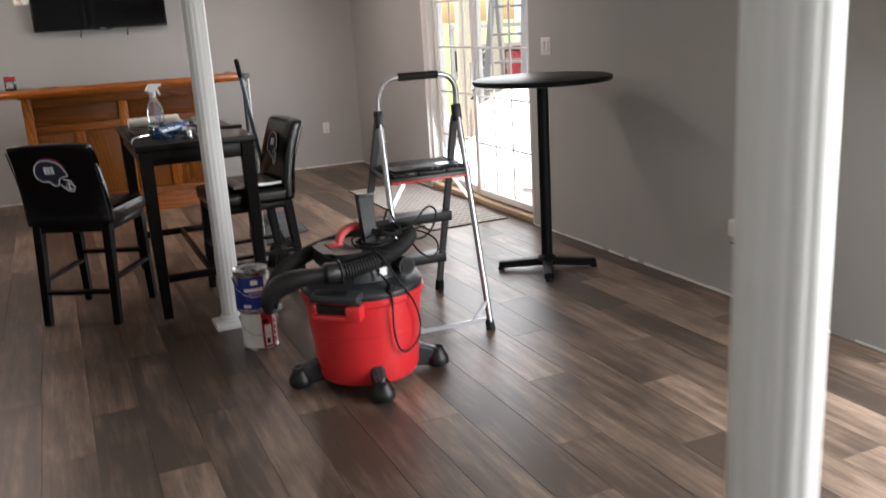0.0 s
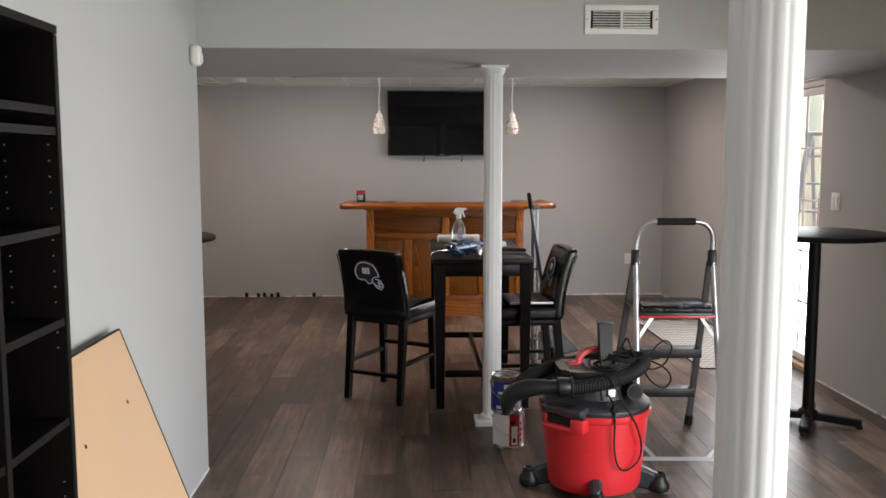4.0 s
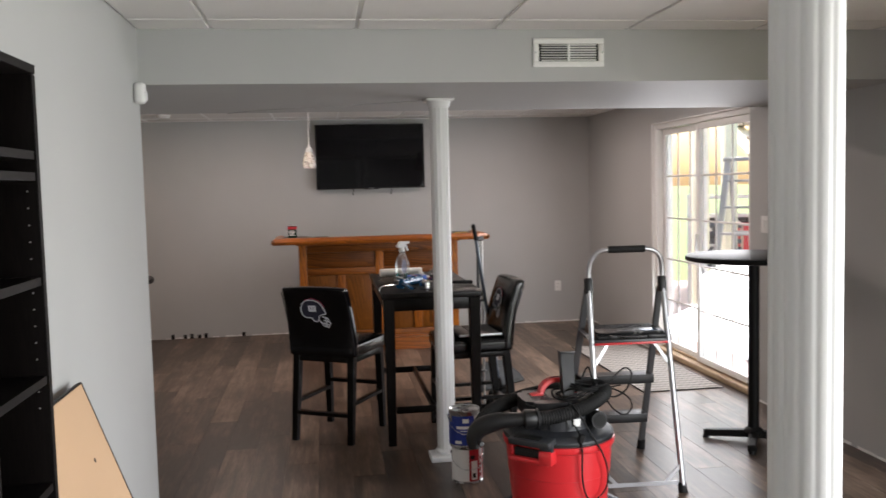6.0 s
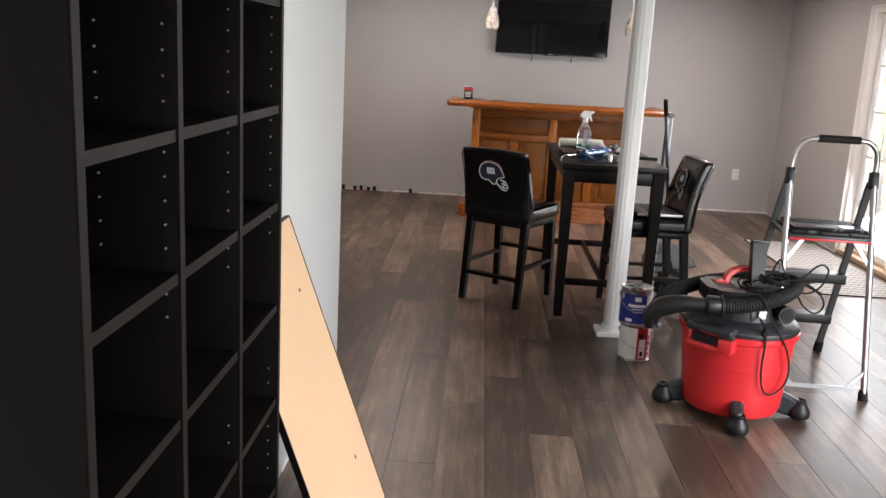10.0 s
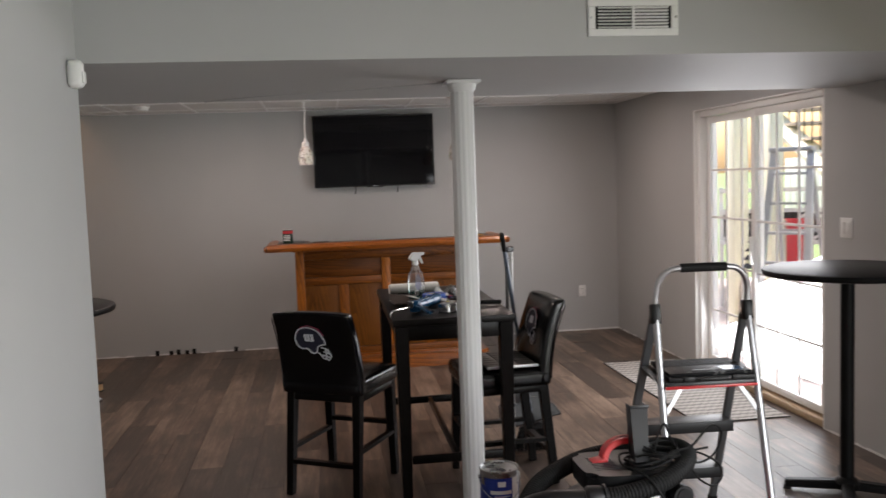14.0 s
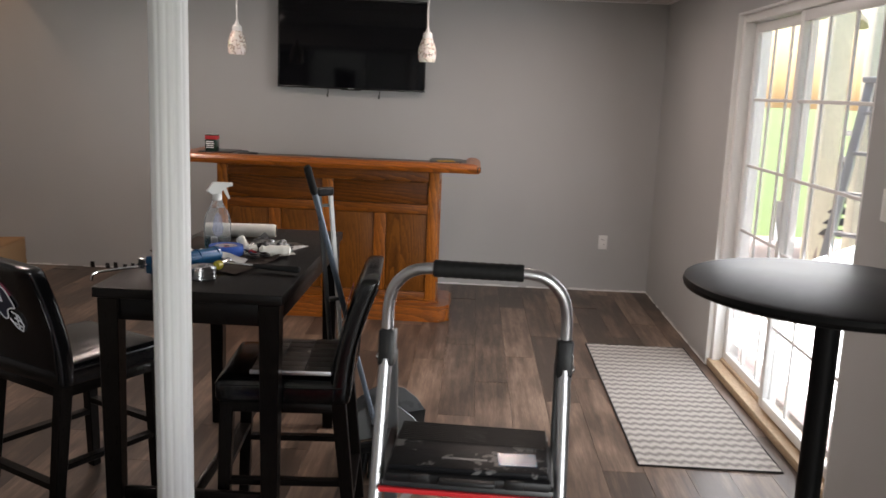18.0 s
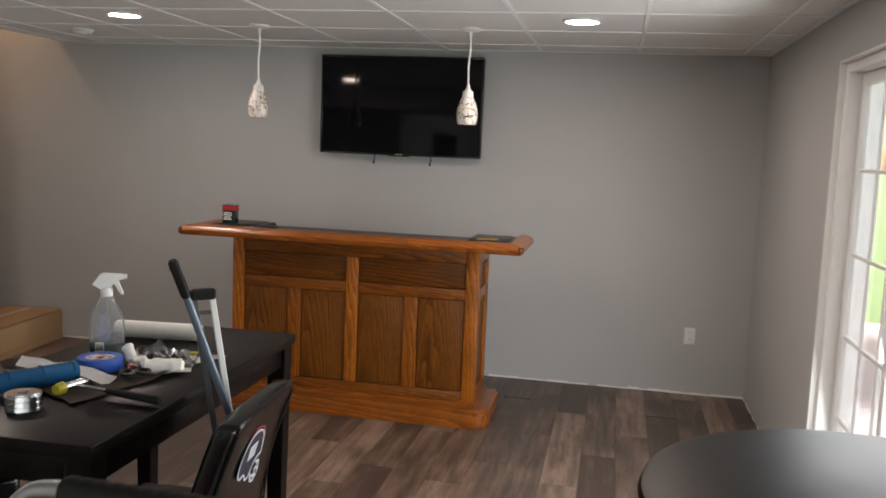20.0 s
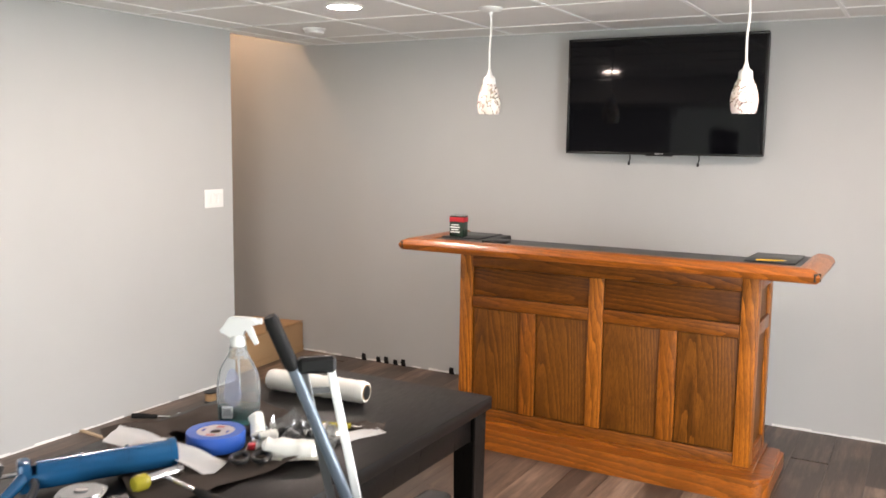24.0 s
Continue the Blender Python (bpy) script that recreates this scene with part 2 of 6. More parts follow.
OAK_PANEL = wood("oak_panel", (0.062, 0.0185, 0.0024), (0.29, 0.096, 0.0118), 2, 0.38, grain=25, contrast=1.0, spec=0.2)
# frieze below the top's overhang: shade put into a darker panel colour
OAK_FRIEZE = wood("shaded_oak_frieze", (0.040, 0.0105, 0.0015), (0.24, 0.070, 0.007), 0, 0.38, grain=22, contrast=1.1, spec=0.2)
ESPRESSO = wood("espresso_stained_wood", (0.003, 0.0022, 0.002), (0.008, 0.006, 0.005), 2, 0.26, contrast=0.7, spec=0.12)
TABLETOP = wood("espresso_tabletop", (0.004, 0.003, 0.003), (0.009, 0.007, 0.006), 1, 0.30, contrast=0.6, spec=0.14)
SHELFWOOD = wood("black_brown_shelf_laminate", (0.004, 0.003, 0.003), (0.010, 0.0075, 0.007), 2, 0.42, contrast=0.6, spec=0.10)
SHELFEDGE = mat("shelf_edge_laminate", (0.0085, 0.0072, 0.0068), 0.5, var=0.2, bump=0.05, spec=0.12)
PINS = mat("dull_pin_metal", (0.34, 0.34, 0.33), 0.35, 0.4, var=0.3, scale=60, bump=0)
LEATHER = mat("black_leatherette", (0.003, 0.003, 0.0034), 0.17, var=0.2, scale=9, bump=0.16, bscale=420, rvar=0.05, spec=0.42)
BLACKPL = mat("black_plastic", (0.007, 0.007, 0.0075), 0.42, var=0.2, bump=0.12, bscale=300, spec=0.35)
GREYPL = mat("dark_grey_plastic", (0.018, 0.019, 0.021), 0.38, var=0.15, bump=0.1, bscale=250)
DUSTYPL = mat("dusty_grey_plastic", (0.026, 0.028, 0.032), 0.46, var=0.45, scale=14, bump=0.12, bscale=260, rvar=0.18)
SLATEPL = mat("slate_grey_plastic", (0.022, 0.026, 0.032), 0.4, var=0.2, scale=18, bump=0.1, bscale=260)
REDPL = mat("red_plastic_tub", (0.62, 0.026, 0.030), 0.30, var=0.08, scale=4, bump=0.06, bscale=300, rvar=0.06)
RUBBER = mat("black_rubber", (0.007, 0.007, 0.007), 0.7, bump=0.1, spec=0.3)
ALU = mat("brushed_aluminium", (0.47, 0.47, 0.485), 0.34, 1.0, var=0.08, scale=20, bump=0.06, bscale=300)
PANGREY = mat("smoky_grey_plastic", (0.20, 0.205, 0.21), 0.3, var=0.2, scale=12, bump=0.05)
STEELGREY = mat("grey_enamelled_steel", (0.16, 0.165, 0.17), 0.38, 0.6, var=0.1)
CHROME = mat("chrome", (0.72, 0.72, 0.73), 0.12, 1.0, var=0.05, bump=0, rvar=0.04)
BLACKMETAL = mat("black_powder_coat", (0.005, 0.005, 0.005), 0.45, 0.0, var=0.2, bump=0.15, bscale=400, spec=0.16)
BLACKTOP = mat("black_laminate_tabletop", (0.006, 0.006, 0.006), 0.4, var=0.15, scale=3, bump=0.08, bscale=500, rvar=0.06, spec=0.10)
SCREEN = mat("tv_screen_glass", (0.003, 0.003, 0.004), 0.05, var=0.05, bump=0, rvar=0.02, spec=0.22)
GLOSSBLACK = mat("gloss_black_bezel", (0.006, 0.006, 0.006), 0.2, bump=0, rvar=0.04)
VINYLWHITE = mat("white_vinyl_frame", (0.84, 0.84, 0.82), 0.3, var=0.03, bump=0.03, rvar=0.05)
SILLTAN = wood("raw_pine_threshold", (0.42, 0.30, 0.19), (0.60, 0.46, 0.31), 1, 0.55, contrast=0.5)
GLASS = clear_material("window_glass", (0.97, 1.0, 0.99))
PLASTIC = clear_material("clear_bottle_plastic", (0.99, 1.0, 1.0), 0.03, 1.07)
MILKY = clear_material("milky_bottle_plastic", (0.93, 0.95, 0.96), 0.06, 1.07, 0.86)
CLEARPET = thin_material("clear_pet_shell", (0.95, 0.97, 0.97), 0.04, 1.22, 0.10)
BAGFILM = thin_material("thin_bag_film", (0.85, 0.85, 0.85), 0.12, 1.7, 0.06)
FILM = thin_material("faded_film_label", (0.74, 0.76, 0.90), 0.3, 1.4, 0.17)
TRIGGER = mat("frosted_white_plastic", (0.72, 0.72, 0.70), 0.4, var=0.05, bump=0.05)
LIQUID = clear_material("teal_cleaner", (0.03, 0.26, 0.27), 0.0, 1.33)
BLUE = mat("blue_painted_metal", (0.008, 0.085, 0.20), 0.2, 0.1, var=0.12, bump=0.05)
TAPEBLUE = mat("blue_masking_tape", (0.006, 0.075, 0.38), 0.55, var=0.1, bump=0.3, bscale=260)
CANBLUE = mat("blue_can_label", (0.007, 0.03, 0.25), 0.35, var=0.12, bump=0.02)
CANRED = mat("red_can_label", (0.42, 0.012, 0.02), 0.4, var=0.1, bump=0.02)
LABELWHITE = mat("white_label", (0.78, 0.78, 0.76), 0.5, var=0.05, bump=0.02)
TIN = mat("tinned_steel", (0.55, 0.56, 0.57), 0.28, 1.0, var=0.12, scale=15, bump=0.05)
PALE = mat("off_white_nap", (0.82, 0.80, 0.74), 0.95, var=0.1, scale=30, bump=0.7, bscale=380)
FIBRE = mat("tan_fibreboard", (0.55, 0.355, 0.215), 0.75, var=0.07, scale=3, bump=0.15, bscale=500)
CARD = mat("brown_cardboard", (0.36, 0.22, 0.11), 0.8, var=0.08, scale=4, bump=0.15)
CLOTH = mat("charcoal_cloth", (0.105, 0.080, 0.066), 0.9, var=0.25, scale=10, bump=0.6, bscale=500)
PAPER = mat("white_paper_towel", (0.84, 0.83, 0.82), 0.9, var=0.05, scale=10, bump=0.4, bscale=260)
YELLOW = mat("yellow_clear_handle", (0.34, 0.29, 0.03), 0.2, var=0.1, bump=0)
SHADE = art_glass()
RUG = rug_material()
RUGEDGE = mat("rug_binding", (0.02, 0.02, 0.02), 0.9, bump=0.4)
LOGOWHITE = mat("white_stitching", (0.58, 0.58, 0.62), 0.8, var=0.1, bump=0.3, bscale=500)
LOGOPINK = mat("red_stitching", (0.30, 0.035, 0.08), 0.8, bump=0.3)
LOGONAVY = mat("navy_stitching", (0.010, 0.010, 0.026), 0.7, bump=0.3)
SLATE = mat("black_bar_mat", (0.02, 0.022, 0.024), 0.4, bump=0.1)
YELLOWWOOD = wood("treated_lumber", (0.90, 0.86, 0.62), (0.96, 0.94, 0.76), 2, 0.7, contrast=0.6)
DECKWOOD = wood("weathered_deck_wood", (0.45, 0.36, 0.28), (0.64, 0.54, 0.44), 0, 0.8, contrast=0.6)
PATIO = mat("patio_concrete", (0.46, 0.39, 0.365), 0.85, var=0.15, scale=2, bump=0.4, bscale=60)
REDBOX = mat("red_garden_cushion", (0.55, 0.02, 0.03), 0.7, var=0.1)
GRASS = mat("lawn", (0.12, 0.20, 0.05), 0.9, var=0.35, scale=9, bump=0.8, bscale=60)
LIT = glow_material("lit_lamp_lens", (1.0, 0.93, 0.84), 30)


# ---- mesh helpers ----
def box(bm, size, at=(0, 0, 0), rot=(0, 0, 0), bevel=0.0, seg=2):
    m = pose(*at, *rot) @ Matrix.Diagonal((*size, 1))
    made = bmesh.ops.create_cube(bm, size=1, matrix=m)["verts"]
    if bevel:
        edges = list({e for v in made for e in v.link_edges})
        bmesh.ops.bevel(bm, geom=edges, offset=bevel, segments=seg, affect="EDGES", profile=0.5)
    return bm


def rod(bm, a, b, r, r2=None, seg=12):
    a, b = Vector(a), Vector(b)
    turn = (b - a).to_track_quat("Z", "Y").to_matrix().to_4x4()
    bmesh.ops.create_cone(bm, cap_ends=True, segments=seg, radius1=r, radius2=r if r2 is None else r2, depth=(b - a).length,
                          matrix=Matrix.Translation((a + b) / 2) @ turn)
    return bm


def beam(bm, a, b, w, d, bevel=0.002, side=(0, 1, 0), taper=1.0):
    """A squared bar from a to b."""
    a, b = Vector(a), Vector(b)
    z = (b - a).normalized()
    x = Vector(side).cross(z).normalized()
    y = z.cross(x)
    rings = []
    for p, k in ((a, 1.0), (b, taper)):
        rings.append([bm.verts.new(p + x * (sx * w / 2 * k) + y * (sy * d / 2 * k)) for sx, sy in ((-1, -1), (1, -1), (1, 1), (-1, 1))])
    faces = [bm.faces.new(rings[0][::-1]), bm.faces.new(rings[1])]
    faces += [bm.faces.new((rings[0][i], rings[0][(i + 1) % 4], rings[1][(i + 1) % 4], rings[1][i])) for i in range(4)]
    if bevel:
        bmesh.ops.bevel(bm, geom=list({e for f in faces for e in f.edges}), offset=bevel, segments=1, affect="EDGES")
    return bm


def smoothed(points, steps=6, closed=False):
    """Catmull-Rom through the points."""
    p = [Vector(q) for q in points]
    n, out = len(p), []
    for i in range(n if closed else n - 1):
        a, b = p[i], p[(i + 1) % n]
        o = p[i - 1] if (i or closed) else a
        c = p[(i + 2) % n] if (i + 2 < n or closed) else b
        for k in range(steps):
            t = k / steps
            out.append(0.5 * (2 * a + (b - o) * t + (2 * o - 5 * a + 4 * b - c) * t * t + (3 * a - o - 3 * b + c) * t ** 3))
    return out if closed else out + [p[-1]]


def tube(bm, points, r, seg=8, closed=False, radii=None):
    p = [Vector(q) for q in points]
    n = len(p)
    normal, rings = None, []
    for i in range(n):
        d = (p[(i + 1) % n] - p[i - 1]) if (closed or 0 < i < n - 1) else (p[1] - p[0] if i == 0 else p[-1] - p[-2])
        d.normalize()
        if normal is None:
            normal = d.orthogonal().normalized()
        normal = (normal - d * normal.dot(d)).normalized()
        side = d.cross(normal)
        k = radii[i] if radii else r
        rings.append([bm.verts.new(p[i] + (normal * math.cos(a) + side * math.sin(a)) * k) for a in (2 * math.pi * j / seg for j in range(seg))])
    for i in range(n if closed else n - 1):
        u, v = rings[i], rings[(i + 1) % n]
        for j in range(seg):
            bm.faces.new((u[j], u[(j + 1) % seg], v[(j + 1) % seg], v[j]))
    if not closed:
        bm.faces.new(rings[0][::-1])
        bm.faces.new(rings[-1])
    return bm


def lathe(bm, profile, seg=32, at=(0, 0, 0), wobble=None):
    """Rows of (radius, height) turned round the z axis; a radius of 0 closes the end."""
    rings = []
    for r, z in profile:
        if r < 1e-6:
            rings.append([bm.verts.new((at[0], at[1], at[2] + z))])
        else:
            rings.append([bm.verts.new((at[0] + (k := r * (wobble(j / seg) if wobble else 1)) * math.cos(2 * math.pi * j / seg), at[1] + k * math.sin(2 * math.pi * j / seg), at[2] + z)) for j in range(seg)])
    for u, v in zip(rings, rings[1:]):
        for j in range(seg):
            k = (j + 1) % seg
            if len(u) == 1 and len(v) > 1:
                bm.faces.new((u[0], v[k], v[j]))
            elif len(v) == 1 and len(u) > 1:
                bm.faces.new((u[j], u[k], v[0]))
            elif len(u) > 1:
                bm.faces.new((u[j], u[k], v[k], v[j]))
    return bm


def slab(bm, outline, z0, z1, bevel=0.0):
    """An outline in x and y raised from z0 to z1."""
    low = [bm.verts.new((x, y, z0)) for x, y in outline]
    top = [bm.verts.new((x, y, z1)) for x, y in outline]
    n = len(low)
    faces = [bm.faces.new(low[::-1]), bm.faces.new(top)]
    faces += [bm.faces.new((low[i], low[(i + 1) % n], top[(i + 1) % n], top[i])) for i in range(n)]
    if bevel:
        bmesh.ops.bevel(bm, geom=list({e for f in faces[:2] for e in f.edges}), offset=bevel, segments=2, affect="EDGES")
    return bm


SHIFTS = {}


def B():
    return bmesh.new()


def finish(name, bm, material, smooth=35):
    bmesh.ops.recalc_face_normals(bm, faces=bm.faces)
    me = bpy.data.meshes.new(name)
    bm.to_mesh(me)
    bm.free()
    me.materials.append(material)
    if smooth:
        me.shade_smooth()
        me.set_sharp_from_angle(angle=radians(smooth))
    return me


def part(name, bm, material, parent, label="", smooth=35):
    """One mesh under a thing or a part. Wooden pieces get their origin in their own middle, so that the grain sits in each of them."""
    shift = Vector((0, 0, 0))
    if material.name in WOODS and bm.verts:
        lo = Vector([min(v.co[k] for v in bm.verts) for k in range(3)])
        hi = Vector([max(v.co[k] for v in bm.verts) for k in range(3)])
        shift = (lo + hi) / 2
        bm.transform(Matrix.Translation(-shift))
    ob = new(name, finish(name, bm, material, smooth))
    ob.parent = parent
    ob.location = shift
    if parent.name in SHIFTS:
        ob.matrix_parent_inverse = Matrix.Translation(-SHIFTS[parent.name])
    if shift.length:
        SHIFTS[ob.name] = shift
    return tagged(ob, label)


def piece(name, me, parent, m):
    ob = new(name, me)
    ob.parent = parent
    ob.matrix_local = m
    return ob


def thing(name, label, category, m=None, group="", kind=""):
    ob = new(name)
    ob.empty_display_size = 0.1
    if m is not None:
        ob.matrix_world = m
    return tagged(ob, label, category, group, kind)


def solid(name, bm, material, label, category="", kind="", m=None, smooth=35):
    ob = new(name, finish(name, bm, material, smooth))
    if m is not None:
        ob.matrix_world = m
    return tagged(ob, label, category, "", kind)


# ---- the room ----
XR, XL, XN = 3.11, -1.93, -0.688     # garden wall, far left wall, near left wall
YB, YS, YE = 9.165, 3.81, -2.6       # bar wall, soffit face, wall behind the start
ZC, ZS = 2.31, 2.05                  # ceiling, soffit underside
Y0, Y1, ZD = 5.45, 7.29, 2.08        # garden door opening
W0, W1 = -1.45, 2.25                # second garden opening

bm = B()
T = 0.2
for y0, y1, z0, z1 in ((YE - T, W0, 0, ZC), (W0, W1, ZD, ZC), (W1, Y0, 0, ZC), (Y0, Y1, ZD, ZC), (Y1, YB + T, 0, ZC)):
    box(bm, (T, y1 - y0, z1 - z0), (XR + T / 2, (y0 + y1) / 2, (z0 + z1) / 2))
solid("wall_east", bm, GREY, "grey painted wall with the garden door in it", "wall", "structure")
bm = box(B(), (XR + 3.9, T, ZC), ((XR - 3.9) / 2, YB + T / 2, ZC / 2))
solid("wall_north", bm, GREY, "grey painted wall behind the bar and the television", "wall", "structure")
bm = B()
slab(bm, [(XN, YE), (XN, YS), (XL - T, YS), (XL - T, YS - 0.12), (XN - 0.12, YS - 0.12), (XN - 0.12, YE)], 0, ZC)
solid("wall_west_near", bm, GREY, "pale grey wall that ends at an outside corner", "wall", "structure", smooth=0)
D0, D1, DH = 5.61, 6.44, 2.15
bm = B()
for y0, y1, z0, z1 in ((YS, D0, 0, ZC), (D0, D1, DH, ZC), (D1, 8.235, 0, ZC)):
    box(bm, (0.12, y1 - y0, z1 - z0), (XL - 0.06, (y0 + y1) / 2, (z0 + z1) / 2))
solid("wall_west_far", bm, GREY, "grey wall with a white door and a switch", "wall", "structure", smooth=0)
bm = B()
for x0, x1, z0, z1 in ((XN - 0.12, XR, 0, ZC),):
    box(bm, (x1 - x0, T, z1 - z0), ((x0 + x1) / 2, YE - T / 2, (z0 + z1) / 2))
solid("wall_south", bm, GREY, "plain grey wall behind the start of the walk", "wall", "structure")
bm = B()
box(bm, (0.12, 1.25, 4.2), (-3.85, 8.64, 2.1))
box(bm, (1.74, 0.12, 4.2), (-2.92, 8.175, 2.1))
box(bm, (1.9, T, 4.2 - ZC), (-2.95, YB + T / 2, (4.2 + ZC) / 2))
box(bm, (0.1, 1.1, 4.2 - ZC - 0.08), (-2.10, 8.70, (4.2 + ZC + 0.08) / 2))
solid("wall_hall", bm, GREY, "grey walls of the side hall and its stairwell", "wall", "structure")
bm = box(B(), (2.0, 1.4, 0.06), (-2.95, 8.70, 4.23))
solid("ceiling_hall", bm, CEIL, "white ceiling high over the side hall", "ceiling", "structure")
bm = box(B(), (0.1, 2.4, ZC), (XL - 0.9, 5.9, ZC / 2))
solid("wall_closet", bm, GREY, "plain wall behind the white door", "wall", "structure")

# soffit over the passage
bm = box(B(), (XR - XL, 5.31 - YS, ZC - ZS - 0.004), ((XR + XL) / 2, (YS + 5.31) / 2, (ZC + ZS) / 2 - 0.002))
solid("soffit", bm, GREY, "grey boxed-in beam across the ceiling", "soffit", "structure", smooth=0)


bm = tube(B(), smoothed([(0.74, 4.60, ZS - 0.001), (0.3, 4.86, ZS - 0.001), (-0.2, 5.1, ZS - 0.001), (-0.45, 5.30, ZS - 0.001)], 4), 0.004, 6)
solid("soffit_seam", bm, GREY, "raised drywall seam under the soffit", "trim", "structure")


def grid_ceiling(name, x0, x1, y0, y1, label, drop=0.0):
    """A suspended ceiling: tiles that sit a little above the bars, or hang below them by drop."""
    bm, s = B(), 0.655
    gx = [0.955 + s * k for k in range(-9, 6)]
    gy = [8.15 + s * k for k in range(-18, 4)]
    xs = [x0] + [g for g in gx if x0 + 0.02 < g < x1 - 0.02] + [x1]
    ys = [y0] + [g for g in gy if y0 + 0.02 < g < y1 - 0.02] + [y1]
    for a, b in zip(xs, xs[1:]):
        for c, d in zip(ys, ys[1:]):
            gap = 0.0208
            box(bm, (b - a - gap, d - c - gap, 0.024), ((a + b) / 2, (c + d) / 2, ZC + 0.012 - drop + random.uniform(-0.0003, 0.0003)), bevel=0.0015, seg=1)
    solid(name, bm, CEIL, label, "ceiling", "structure", smooth=0)
    bm = B()
    for x in xs:
        box(bm, (0.0202, y1 - y0, 0.012), (x, (y0 + y1) / 2, ZC + (0.0025 if drop else 0.001)))
    for y in ys:
        box(bm, (x1 - x0, 0.0202, 0.011), ((x0 + x1) / 2, y, ZC + (0.002 if drop else 0.0006)))
    box(bm, (x1 - x0 + 0.3, y1 - y0 + 0.3, 0.03), ((x0 + x1) / 2, (y0 + y1) / 2, ZC + 0.06))
    for s in (-1, 1):
        box(bm, (0.13, y1 - y0 + 0.3, 0.05), ((x0 + x1) / 2 + s * ((x1 - x0) / 2 + 0.07), (y0 + y1) / 2, ZC + 0.026))
        box(bm, (x1 - x0 + 0.3, 0.13, 0.05), ((x0 + x1) / 2, (y0 + y1) / 2 + s * ((y1 - y0) / 2 + 0.07), ZC + 0.027))
        box(bm, (0.03, y1 - y0, 0.004), ((x0 + x1) / 2 + s * ((x1 - x0) / 2 - 0.015), (y0 + y1) / 2, ZC - 0.003))
        box(bm, (x1 - x0 - 0.06, 0.03, 0.004), ((x0 + x1) / 2, (y0 + y1) / 2 + s * ((y1 - y0) / 2 - 0.015), ZC - 0.0031))
    solid(name + "_grid", bm, TBAR, "white metal bars of the suspended ceiling", "ceiling", "structure", smooth=0)


grid_ceiling("ceiling_near", XN, XR, YE, YS, "white suspended ceiling tiles in a grid", 0.013)
grid_ceiling("ceiling_far", XL, XR, 5.31, YB, "white suspended ceiling tiles over the bar")

# floor: one base, with planks laid lengthwise on it
bm = box(B(), (XR + 4.1, YB - YE + 0.3, 0.1), ((XR - 3.9) / 2, (YB + YE) / 2, -0.058))
floor = solid("floor", bm, SUBFLOOR, "dark grey-brown wood-look vinyl plank floor", "floor", "structure", smooth=0)

# caulked gap and ragged paint line along the foot of the walls
bm = B()
rnd = random.Random(5)
for a, b, nx, ny in (((XR, YE), (XR, Y0), -1, 0), ((XR, Y1), (XR, YB), -1, 0), ((-3.7, YB), (XR, YB), 0, -1), ((XL, D1 + 0.005), (XL, 8.23), 1, 0), ((XL, YS), (XL, D0 - 0.005), 1, 0), ((XN, YE), (XN, YS), 1, 0)):
    a, b = Vector((*a, 0)), Vector((*b, 0))
    n = max(2, int((b - a).length / 0.07))
    for i in range(n):
        if rnd.random() < 0.82:
            p = a.lerp(b, (i + 0.5) / n)
            h = rnd.uniform(0.006, 0.017)
            d = (b - a).normalized() * ((b - a).length / n * 0.98)
            box(bm, (abs(d.x) + 0.006, abs(d.y) + 0.006, h), (p.x + nx * 0.001, p.y + ny * 0.001, h / 2 + 0.001))
solid("baseboard_gap", bm, LABELWHITE, "ragged white edge of bare drywall at the floor", "trim", "structure", smooth=0)


